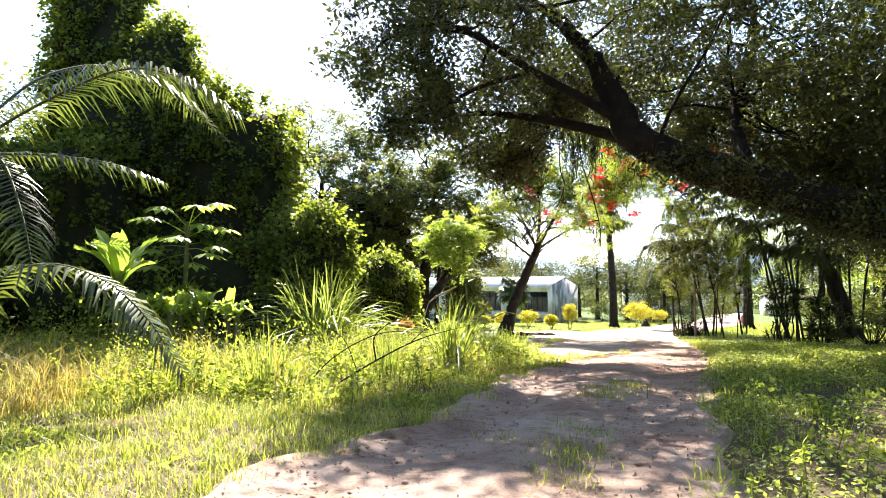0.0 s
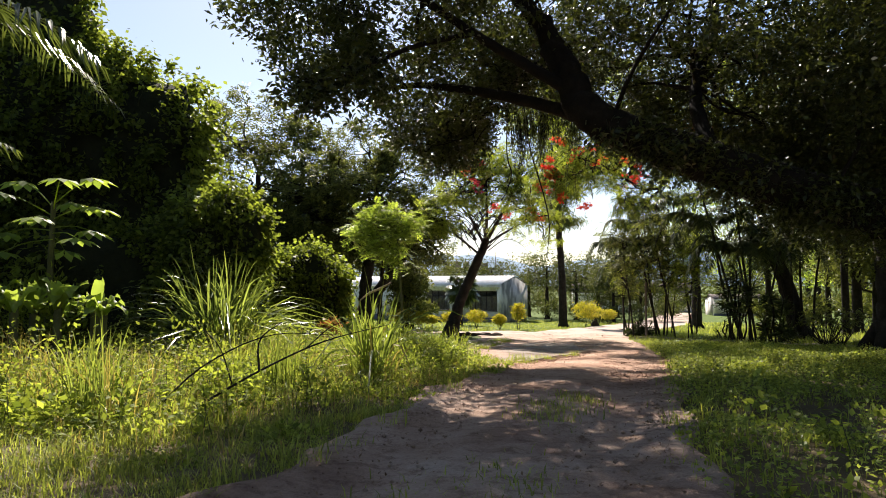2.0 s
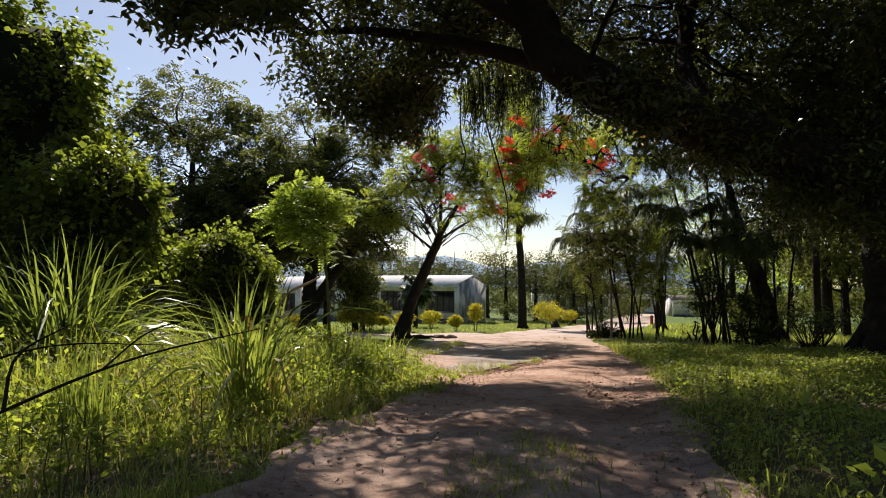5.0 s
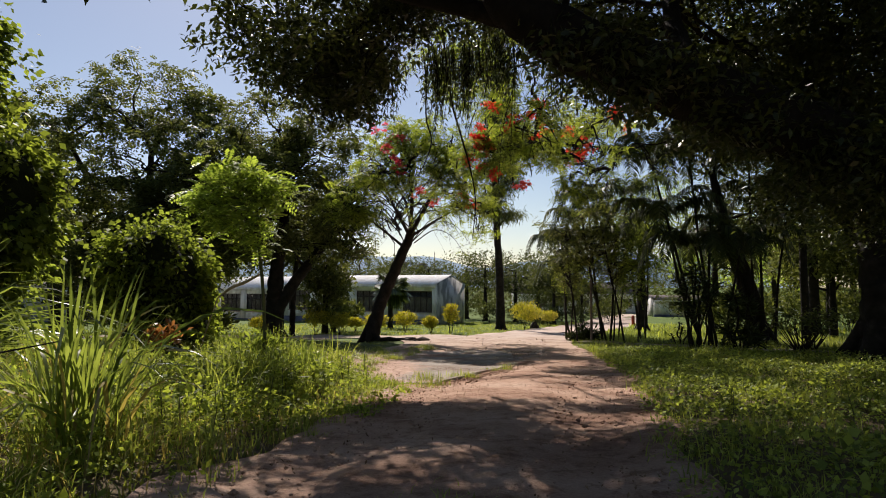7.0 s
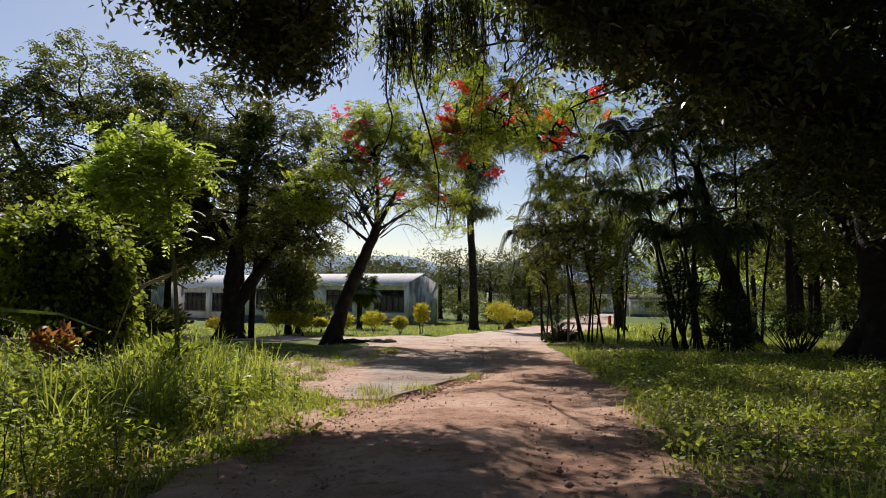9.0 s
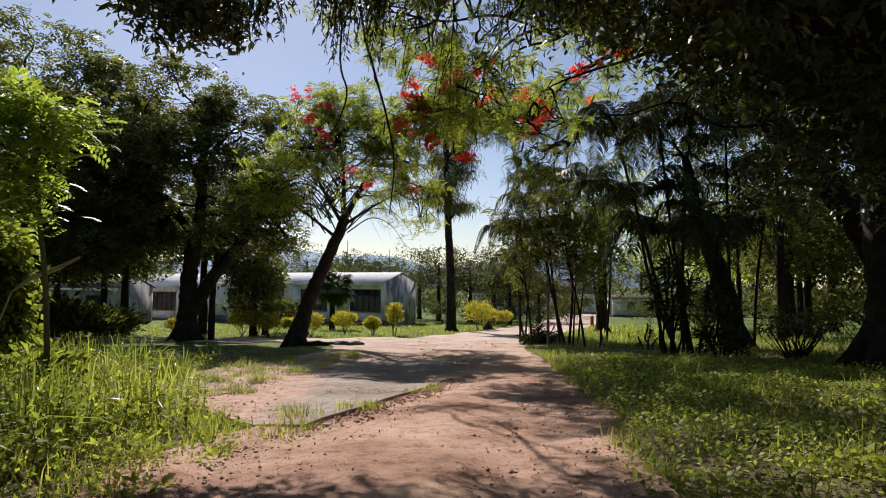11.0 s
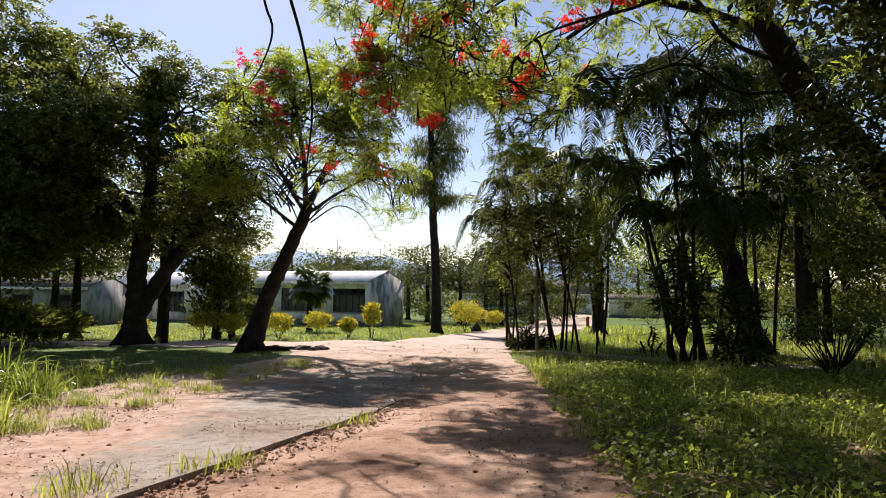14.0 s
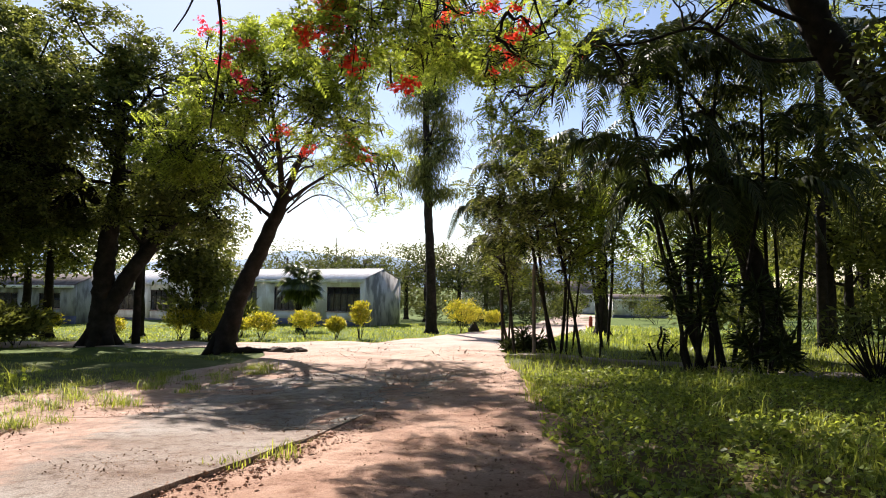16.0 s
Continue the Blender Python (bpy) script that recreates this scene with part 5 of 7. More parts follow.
for k in range(13):
    a, e = k * 2.4 + 0.5, 0.75 - 0.09 * k
    top = np.array([-5.35, 13.55, 2.9 - 0.05 * k])
    d = np.array([math.cos(a) * math.cos(e), math.sin(a) * math.cos(e), math.sin(e)])
    c = top + d * RNG.uniform(0.55, 0.85)
    lb = Build()
    tube(lb, curve([top, top * 0.45 + c * 0.55 + (0, 0, 0.05), c], 6), [0.012, 0.007], 5)
    out = unit(d * (1, 1, 0.1))
    side = unit(np.cross(out, (0, 0, 1.0)))
    for q in np.linspace(-2.3, 2.3, 9):
        ray = out * math.cos(q) + side * math.sin(q) - np.array([0, 0, 0.28])
        w = np.cross(unit(ray), (0, 0, 1.0))
        L = 0.44 * (1 - 0.16 * abs(q)) * RNG.uniform(0.9, 1.1)
        v = [c, c + ray * L * 0.35 + w * 0.035, c + ray * L * 0.62 + w * 0.085, c + ray * L + (0, 0, -0.05), c + ray * L * 0.62 - w * 0.085, c + ray * L * 0.35 - w * 0.035]
        lb.add(v, [(0, 1, 2, 5), (5, 2, 3, 4)])
    part("leaf", lb.mesh("leaf", LEAF_BRIGHT, P), ob)
bush("leafy_shrub", "leafy shrub round the young papaya's foot", at_ground(-5.6, 13.4), 0.7, 1.8, 70, LEAF_VINE, 0.15, 12)
bush("leafy_shrub", "leafy shrub below the bright sapling", at_ground(0.5, 18.7), 0.5, 0.9, 50, LEAF_VINE, 0.13, 12)

bush("red_leaved_shrub", "small shrub with rusty red top leaves", at_ground(-1.2, 19.2), 0.3, 1.0, 26, LEAF_RUST, 0.16, 8, low=0.5)

# ---- tall grass clumps, dead branch, leaning dry stalk ----
reed_clump("reed_clump", "tall clump of arching green reed grass", at_ground(-2.65, 14.2), 2.4, 1.5, 520, lean=0.74, width=0.03)
reed_clump("reed_clump", "slim clump of reed grass with dry bent leaves", at_ground(0.15, 11.5), 1.75, 0.9, 130, lean=0.6, width=0.026)
reed_clump("reed_clump", "dry bent leaves in a clump of reed grass", at_ground(0.2, 11.5), 1.45, 1.1, 22, GRASS_DRY, 0.75, 0.032)
reed_clump("reed_clump", "thin dark stalks of cut reed grass", at_ground(-0.9, 10.4), 0.95, 0.8, 90, lean=0.3, width=0.014)
reed_clump("reed_clump", "thin stalks of reed grass among weeds", at_ground(-2.3, 8.4), 1.05, 0.8, 90, lean=0.3, width=0.014)
reed_clump("reed_clump", "dry stalks of cut reed grass", at_ground(-2.0, 8.3), 0.9, 0.9, 40, GRASS_DRY, 0.4, 0.012)
reed_clump("reed_clump", "clump of bright spiky grass beside the slab", at_ground(0.1, 25.2), 1.15, 1.5, 300, lean=0.5, width=0.022)
reed_clump("reed_clump", "clump of bright spiky grass beside the slab", at_ground(-1.2, 26.4), 1.0, 1.4, 240, lean=0.5, width=0.022)
reed_clump("reed_clump", "low clump of bright grass at the slab's edge", at_ground(1.2, 24.0), 0.75, 1.1, 200, lean=0.55, width=0.02)
reed_clump("reed_clump", "clump of grass with thin upright blades", at_ground(0.2, 18.6), 1.0, 1.2, 220, lean=0.4, width=0.02)
for x, y, h in [(0.7, 14.3, 0.8), (1.0, 15.3, 1.0), (-0.7, 15.6, 0.9), (1.9, 17.6, 0.9), (0.9, 19.9, 1.1), (-0.4, 21.6, 1.2), (1.7, 21.0, 0.8), (-1.8, 11.6, 0.9), (-3.3, 10.2, 0.8)]:
    reed_clump("grass_tussock", "loose tussock of long green grass", at_ground(x, y), h, 1.1, 170, GRASS, 0.6, 0.013, "grass tussocks")
reed_clump("reed_clump", "clump of grass with thin upright blades", at_ground(1.4, 16.4), 0.85, 1.2, 220, lean=0.4, width=0.018)
b = Build()
tube(b, curve([(-1.5, 8.9, 0.1), (-0.9, 9.3, 0.45), (-0.3, 9.8, 0.72), (0.45, 10.4, 0.9)], 16), [0.014, 0.012, 0.009, 0.004], 6)
tube(b, curve([(-1.9, 8.7, 0.05), (-1.5, 9.1, 0.5), (-0.9, 9.6, 0.8), (-0.2, 10.2, 0.78)], 14), [0.011, 0.009, 0.003], 5)
tube(b, curve([(-0.5, 9.6, 0.64), (-0.2, 9.6, 0.9), (0.1, 9.7, 1.0)], 8), [0.008, 0.003], 5)
tube(b, curve([(-1.2, 9.1, 0.3), (-1.4, 9.3, 0.7), (-1.7, 9.6, 0.9)], 8), [0.009, 0.003], 5)
tube(b, curve([(-0.95, 9.25, 0.42), (-1.0, 9.5, 0.75), (-0.8, 9.8, 0.95)], 8), [0.014, 0.005], 5)
tagged(part("fallen_branch", b.mesh("fallen_branch", BARK, smooth=True)), "thin dead branch arching over the weeds", "branch")
b = Build()
tube(b, curve([(-0.9, 20.3, -0.4), (-0.7, 20.4, 0.5), (-0.45, 20.5, 1.35)], 10), [0.018, 0.014], 6)
tube(b, curve([(-0.45, 20.5, 1.35), (-0.2, 20.5, 1.55), (0.1, 20.5, 1.68), (0.42, 20.5, 1.86)], 10), [0.016, 0.034, 0.034, 0.02], 7)
tagged(part("dry_stalk", b.mesh("dry_stalk", DRY_STALK, smooth=True)), "pale broken stalk leaning over the weeds", "stalk")

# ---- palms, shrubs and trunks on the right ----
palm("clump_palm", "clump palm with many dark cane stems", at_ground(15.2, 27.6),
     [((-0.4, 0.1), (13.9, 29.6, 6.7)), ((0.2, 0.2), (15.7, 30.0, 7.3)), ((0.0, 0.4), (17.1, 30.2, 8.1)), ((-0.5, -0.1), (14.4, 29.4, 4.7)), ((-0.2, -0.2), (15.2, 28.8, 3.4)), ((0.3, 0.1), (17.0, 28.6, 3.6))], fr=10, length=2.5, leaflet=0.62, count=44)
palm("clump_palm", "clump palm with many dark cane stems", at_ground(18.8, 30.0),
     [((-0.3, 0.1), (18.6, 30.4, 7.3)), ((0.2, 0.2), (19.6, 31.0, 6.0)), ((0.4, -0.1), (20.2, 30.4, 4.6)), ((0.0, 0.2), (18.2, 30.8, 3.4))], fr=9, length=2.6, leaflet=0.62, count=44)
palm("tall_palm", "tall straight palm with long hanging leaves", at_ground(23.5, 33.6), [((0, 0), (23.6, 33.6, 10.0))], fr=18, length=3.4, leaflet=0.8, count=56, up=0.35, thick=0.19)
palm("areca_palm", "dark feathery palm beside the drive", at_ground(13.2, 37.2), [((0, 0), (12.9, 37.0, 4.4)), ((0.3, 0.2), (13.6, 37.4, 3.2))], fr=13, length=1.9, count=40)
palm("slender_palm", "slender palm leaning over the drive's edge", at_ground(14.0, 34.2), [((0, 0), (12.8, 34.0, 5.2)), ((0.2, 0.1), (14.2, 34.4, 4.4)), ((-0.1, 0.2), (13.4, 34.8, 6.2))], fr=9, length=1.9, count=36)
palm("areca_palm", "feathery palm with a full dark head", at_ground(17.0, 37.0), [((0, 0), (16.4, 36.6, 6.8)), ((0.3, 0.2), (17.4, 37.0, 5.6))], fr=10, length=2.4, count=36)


def dracaena(label, base, canes, tuft=26, leaf=0.55, group="dracaenas"):
    base = np.array(base, float)
    ob = thing("dracaena", base, label, "shrub", group)
    for dx, dy, h in canes:
        b = Build()
        top = base + (dx, dy, h)
        tube(b, wander(base + (dx * 0.25, dy * 0.25, -0.05), top, 5, 0.04), [0.035, 0.028], 6)
        part("cane", b.mesh("cane", BARK, base, True), ob)
        lb = Build()
        P = np.repeat(top[None], tuft, 0) - np.array([0, 0, 1.0]) * RNG.uniform(0, 0.45, (tuft, 1))
        leaves(lb, P, leaf * 0.72, 0.11, 0.3, 0.1, 0.05)
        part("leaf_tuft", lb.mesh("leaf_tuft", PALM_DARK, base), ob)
    return ob


dracaena("dense dracaena with dark strappy leaf heads on thin canes", at_ground(14.3, 27.3), [(-0.5, 0, 1.7), (-0.2, 0.2, 2.2), (0.2, 0, 2.5), (0.4, 0.3, 1.9), (-0.1, -0.3, 1.5), (0.6, -0.1, 2.3), (0.1, 0.4, 2.8), (-0.4, 0.4, 2.5), (0.3, -0.3, 2.0), (0.0, 0.0, 3.0)], 60, 0.6)
dracaena("dense dracaena with dark strappy leaf heads on thin canes", at_ground(15.5, 26.6), [(-0.4, 0, 0.7), (0.3, 0.2, 0.9), (0.1, -0.3, 0.8), (0.5, -0.1, 0.6), (-0.3, 0.3, 1.1), (-0.1, 0.1, 1.5), (0.4, 0.1, 1.7), (-0.3, -0.1, 2.0)], 80, 0.65)
dracaena("young spiky dracaena in the grass", at_ground(15.6, 30.8), [(-0.35, 0, 0.5), (0.2, 0.1, 0.75), (0.4, 0, 0.45), (-0.1, -0.2, 0.95)], 22, 0.4)
dracaena("rounded dark strappy shrub at the drive's bend", at_ground(13.2, 35.0), [(-0.35, 0, 0.35), (0.2, 0.1, 0.5), (0.45, 0, 0.4), (-0.1, -0.2, 0.6), (0, 0.2, 0.8), (-0.5, 0.1, 0.5), (0.6, 0.1, 0.6)], 70, 0.7)


def bare_shrub(label, base, n, h, r, lf_n=10):
    base = np.array(base, float)
    ob = thing("frangipani_shrub", base, label, "shrub")
    b, lf = Build(), Build()
    for k in range(n):
        a = k * 2.4
        tip = base + (r * math.cos(a) * RNG.uniform(0.3, 1), r * math.sin(a) * RNG.uniform(0.3, 1), h * RNG.uniform(0.6, 1.05))
        w = curve([base + RNG.normal(0, 0.05, 3) * (1, 1, 0), base * 0.55 + tip * 0.45 + (0, 0, -h * 0.05), tip], 8)
        tube(b, w, [0.019, 0.014, 0.007], 6)
        leaves(lf, np.repeat(tip[None], lf_n, 0) + RNG.normal(0, 0.09, (lf_n, 3)), 0.17, 0.35, 0.5, 0.2)
    part("stem", b.mesh("stem", BARK, base, True), ob)
    part("foliage", lf.mesh("foliage", LEAF_DARK, base), ob)
    return ob


bare_shrub("open shrub of splayed bare stems with a few leaves", at_ground(16.2, 24.6), 26, 1.3, 1.1, 12)
bare_shrub("open shrub of splayed bare stems with a few leaves", at_ground(17.9, 26.2), 18, 1.3, 1.0, 14)


def plain_trunk_tree(name, label, x, y, top, r, blobs, mat, leaf="leaf", per=14, size=0.2, bark=BARK, lean=(0, 0), pairs=5, spread=0.45, twigs=0.4):
    b = at_ground(x, y)
    return tree(name, label, b, [([b, (x + lean[0] * 0.3, y, b[2] + top * 0.33), (x + lean[0] * 0.7, y + lean[1], b[2] + top * 0.66), (x + lean[0], y + lean[1], b[2] + top)], [r, r * 0.8, r * 0.65, r * 0.3])], blobs, leaf, mat, bark, per, spread, size, pairs=pairs, twig=0.022, twigs=twigs)


plain_trunk_tree("mahogany_tree", "sturdy dark trunk with forked limbs and light leaves", 22.2, 47.4, 7.0, 0.40, [(22.6, 47.0, 8.2, 3.4, 2.6, 1.9, 130), (20.6, 46.6, 6.4, 2.0, 1.8, 1.3, 60), (24.6, 46.6, 4.8, 1.8, 1.8, 1.6, 80)], LEAF_BRIGHT, "leaf", 14, 0.24)
for x, y, h, lx, r in [(13.6, 31.5, 4.6, -0.9, 0.045), (14.2, 33.9, 4.2, 0.2, 0.04), (12.4, 33.6, 4.4, -0.5, 0.045), (15.0, 35.2, 4.6, 0.5, 0.04), (14.7, 32.6, 3.8, 0.3, 0.03), (13.2, 36.6, 4.4, 0.3, 0.04)]:
    plain_trunk_tree("thin_sapling", "thin leaning sapling at the grass edge", x, y, h, r, [(x + lx, y, h + 0.3, 0.9, 0.9, 0.8, 42), (x + lx * 0.8, y, h - 0.9, 0.8, 0.8, 0.6, 26), (x + lx * 0.5, y, h - 1.8, 0.6, 0.6, 0.5, 12)], LEAF_FEATHER if r < 0.042 else LEAF_DARK, "spray", 5, 0.36, lean=(lx, 0), pairs=5, spread=0.25)
b = Build()
tube(b, [(12.75, 32.9, -0.4), (12.75, 32.9, 2.4)], [0.055, 0.05], 9)
tagged(part("post", b.mesh("post", BARK_PALE, smooth=True)), "pale weathered wooden post in the grass", "post")

plain_trunk_tree("shade_tree", "dark leaning shade tree with flaring roots among the palms", 19.3, 30.9, 7.0, 0.44, [(17.6, 31.0, 8.0, 2.4, 1.8, 1.4, 120), (20.0, 33.2, 6.6, 1.9, 1.6, 1.3, 80), (19.0, 33.0, 4.6, 1.5, 1.4, 1.0, 60), (21.2, 33.4, 4.4, 1.4, 1.4, 1.0, 50)], LEAF_DARK, "leaf", 18, 0.2, spread=0.3, lean=(-1.9, 0.2))
b = Build()
tube(b, [(27.9, 60.6, -0.4), (27.9, 60.6, 0.4), (27.9, 60.6, 0.55), (27.9, 60.6, 0.6)], [0.14, 0.14, 0.12, 0.05], 12)
tagged(part("marker_post", b.mesh("marker_post", RED_PAINT, smooth=True)), "short faded red marker post in the grass", "post")

# ---- a wood of trees on both sides and beyond the buildings, with unseen ones added behind ----
WOOD = [  # x, y, height, crown radius, clusters, material, leaf length
    (27, 36, 5.5, 3.0, 260, 0, 0.26), (31, 41, 6, 3.4, 260, 0, 0.28), (26.5, 27, 6.5, 3.2, 300, 0, 0.24), (30, 33, 7.5, 3.6, 300, 0, 0.28), (25.6, 35.6, 9, 3.0, 260, 0, 0.26), (34, 50, 7, 4, 110, 1, 0.34), (24, 20, 9, 4.0, 260, 0, 0.24),
    (40, 60, 10, 4.5, 110, 1, 0.4), (47, 72, 10, 5.0, 110, 1, 0.45), (36, 44, 9, 4.0, 110, 0, 0.36), (28, 48, 8, 3.4, 110, 0, 0.34),
    (21.5, 76, 7, 3.6, 110, 2, 0.36), (26, 82, 8, 4.0, 110, 2, 0.4)] + [ (31, 92, 9, 4.6, 110, 2, 0.45), (23.5, 69, 5.5, 2.8, 100, 2, 0.32), (28, 73, 5, 3.0, 100, 2, 0.32), (19, 80, 8, 3.4, 100, 2, 0.4), (36, 104, 9, 5, 100, 2, 0.5),
    (14, 92, 8, 4.5, 90, 2, 0.5), (5, 95, 9, 5, 90, 2, 0.5), (-4, 100, 10, 5.5, 90, 2, 0.55), (-16, 97, 11, 6, 90, 2, 0.55), (-28, 90, 12, 6, 90, 2, 0.55), (50, 110, 10, 6, 90, 2, 0.55), (62, 112, 11, 6, 90, 2, 0.55)] + [ (75, 105, 12, 7, 90, 2, 0.6),
    (33, 26, 9, 4.6, 300, 0, 0.32), (37, 35, 9, 4.6, 300, 0, 0.36), (42, 44, 9, 5, 300, 0, 0.38), (54, 28, 13, 7, 130, 0, 0.5), (58, 44, 13, 7, 130, 0, 0.5), (66, 60, 13, 7, 110, 0, 0.55), (46, 54, 12, 5, 150, 0, 0.42), (53, 64, 12, 5.5, 150, 0, 0.45), (60, 80, 12, 6, 120, 0, 0.5), (29, 22, 10, 4.2, 190, 0, 0.28), (38, 23, 12, 5, 170, 0, 0.34)] + [ (46, 33, 13, 6, 150, 0, 0.42), (-7.5, 52, 7, 3.4, 130, 0, 0.34), (-13, 58, 8, 4, 120, 0, 0.4), (70, 94, 12, 6, 100, 0, 0.55),
    # Trees with y under 10 are unseen, added to block sky behind the start.
    (-16, 52, 12, 5.0, 170, 0, 0.36), (-20, 40, 12, 5.0, 170, 0, 0.34), (-14, 33, 10, 4.2, 190, 0, 0.28), (-17, 24, 10, 4.2, 190, 0, 0.24)] + [ (-18, 14, 9, 4.0, 170, 0, 0.22), (-24, 62, 12, 5.5, 120, 0, 0.42), (-8.6, 47.6, 6.0, 2.6, 400, 0, 0.24), (-13, 46.5, 6.5, 3.0, 400, 0, 0.24), (-1.6, 49.5, 8.0, 2.6, 420, 0, 0.26), (-6.0, 50.5, 7.6, 3.0, 420, 0, 0.26), (1.8, 50.5, 4.6, 1.3, 160, 0, 0.26), (18, 86, 8, 4, 100, 2, 0.45), (10, 90, 8, 4, 100, 2, 0.45), (1.3, 47.6, 5.6, 1.7, 420, 0, 0.22), (8, -5, 12, 5, 150, 0, 0.5), (16, -3, 13, 5.5, 150, 0, 0.5), (23, 2, 12, 5.5, 150, 0, 0.5), (3, -14, 13, 6, 150, 0, 0.5)] + [ (14, -14, 14, 6, 150, 0, 0.5), (27, 9, 12, 5, 150, 0, 0.5), (-9, -14, 12, 6, 200, 0, 0.5), (-7, -6, 11, 4.5, 200, 0, 0.45), (-15, -3, 12, 5, 200, 0, 0.45), (-2, -8, 12, 5, 200, 0, 0.45), (-20, 5, 12, 5, 200, 0, 0.45)]
for x, y, h, r, n, m, s in WOOD:
    blobs = [(x, y, h * 0.84, r * 0.72, r * 0.72, h * 0.20, int(n * 0.4))]
    for k in range(5):
        a = k * 1.256 + x
        blobs.append((x + r * 0.55 * math.cos(a), y + r * 0.55 * math.sin(a), h * RNG.uniform(0.5, 0.74), r * RNG.uniform(0.38, 0.55), r * RNG.uniform(0.38, 0.55), h * RNG.uniform(0.11, 0.17), int(n * 0.17)))
    plain_trunk_tree("woodland_tree", "leafy tree in the surrounding, partly added wood", x, y, h * 0.8, 0.10 + 0.022 * h, blobs, (LEAF_DARK, LEAF_BRIGHT, LEAF_FAR)[m], "leaf", 10 if y < 60 else 19, s * 1.2 if y < 60 else 0.35, spread=r * 0.12, twigs=0.12)
for x, y, r, h in [(20.2, 70, 1.3, 1.9), (22.4, 66.5, 1.1, 1.6), (17.8, 73, 1.2, 2.2), (25, 66, 1.4, 1.8), (28.5, 68, 1.6, 2.2), (31, 73, 1.6, 2.4), (20.5, 64.5, 0.9, 1.1), (33.5, 78, 1.6, 2.2), (23.8, 74.0, 1.7, 3.4), (27.6, 78.0, 1.9, 3.4), (36.5, 84, 1.9, 3.2), (16.5, 84, 2.4, 3.0), (21, 88, 2.4, 3.0), (13, 80, 1.8, 2.8), (40, 92, 2.4, 3.2), (44, 82, 2.2, 3.0), (33, 90, 2.4, 3.0), (27, 92, 2.4, 3.2), (46, 74, 2.2, 2.8), (50, 88, 2.6, 3.4), (40, 72, 1.8, 2.2)] + [ (9, 86, 2.4, 3.2)]:
    bush("shrub", "rounded green shrub beyond the drive", at_ground(x, y), r, h, 90, LEAF_FAR, 0.24, 9)

for x, y, r, h in [(30, 47, 1.8, 2.4), (34, 43, 2.0, 2.6), (37, 50, 2.0, 2.6), (32, 38, 1.8, 2.6), (38, 40, 2.2, 3.0), (43, 56, 2.4, 3.0), (41, 49, 2.2, 3.0), (34, 32, 2.2, 3.0), (47, 62, 2.4, 3.2), (40, 31, 2.4, 3.4), (48, 44, 2.6, 3.6), (52, 70, 2.4, 3.2), (56, 78, 2.6, 3.4), (-10, 51.5, 1.6, 1.8), (-13, 52, 2.0, 2.4), (2.6, 52.5, 1.1, 2.2), (36, 56, 2.2, 2.6)] + [ (45, 50, 2.4, 3.0), (26, 44, 1.5, 2.0), (1.4, 47.4, 1.3, 2.8), (-5.0, 43.6, 1.2, 1.5), (-6.9, 43.2, 1.4, 1.8), (-9.4, 43.2, 1.7, 4.0), (-5.4, 42.2, 1.2, 1.5), (-7.4, 42.0, 1.4, 1.8), (-10.6, 42.2, 1.8, 4.6)]:
    bush("undergrowth_shrub", "dark undergrowth shrub below the wood's edge", at_ground(x, y), r, h, 110, LEAF_DARK, 0.32, 8)

# ---- yellow crotons along the lawn ----
for x, y, r, h in [(15.9, 53.5, 1.05, 2.0), (16.7, 54.2, 0.9, 1.7), (8.95, 46.0, 0.5, 1.75), (7.9, 47.6, 0.5, 1.05), (6.4, 48.6, 0.75, 1.35), (4.4, 46.2, 0.75, 1.25), (0.8, 46.6, 0.9, 1.55), (2.2, 45.6, 0.7, 1.25), (-2.6, 48.0, 0.8, 1.1), (-5.6, 48.6, 0.9, 1.3), (-8.0, 49.4, 0.9, 1.2), (19.9, 60.0, 0.75, 1.4), (-11.5, 50.6, 1.0, 1.3), (3.2, 49.8, 0.5, 0.9)]:
    bush("croton", "yellow-leaved croton bush on the lawn", at_ground(x, y), r * 0.8, h, 110, LEAF_CROTON, 0.15, 14, "shrub", "crotons along the lawn", low=0.35, aspect=0.36)
b = Build()
tube(b, [(17.2, 55.3, -0.45), (17.2, 55.3, -0.1), (17.22, 55.3, 0.3)], [0.42, 0.34, 0.3, 0.05], 11, 0.05)
tagged(part("stump", b.mesh("stump", BARK, smooth=True)), "dark sawn tree stump on the lawn", "stump")
for x, y, w, h in [(5.35, 36.6, 0.34, 0.13), (5.75, 36.35, 0.22, 0.10), (6.0, 36.7, 0.26, 0.14), (5.6, 36.9, 0.2, 0.09)]:
    bm = bmesh.new()
    bmesh.ops.create_icosphere(bm, subdivisions=3, radius=1)
    for v in bm.verts:
        k = 1 + 0.42 * noise.noise(v.co * 1.3 + Vector((x * 3, y, 0))) + 0.16 * noise.noise(v.co * 4 + Vector((y, x, 0)))
        v.co = Vector((v.co.x * w, v.co.y * w * 0.7, max(v.co.z, -0.4) * h)) * k
    me = bpy.data.meshes.new("stone")
    bm.to_mesh(me)
    bm.free()
    me.materials.append(STONE)
    q = at_ground(x, y)
    tagged(part("stone", me, at=(q[0], q[1], q[2] + h * 0.4 - float(fall(q[1])))), "low rough dark stone beside the leaning tree", "stone", "stones by the tree")
b = Build()
tube(b, wander(np.array([4.0, 36.75, -0.26]), np.array([5.15, 36.5, -0.25]), 7, 0.03), [0.10, 0.12, 0.09, 0.07], 9, 0.12)
tagged(part("fallen_log", b.mesh("fallen_log", BARK, smooth=True)), "short dark log lying at the leaning tree's foot", "log")

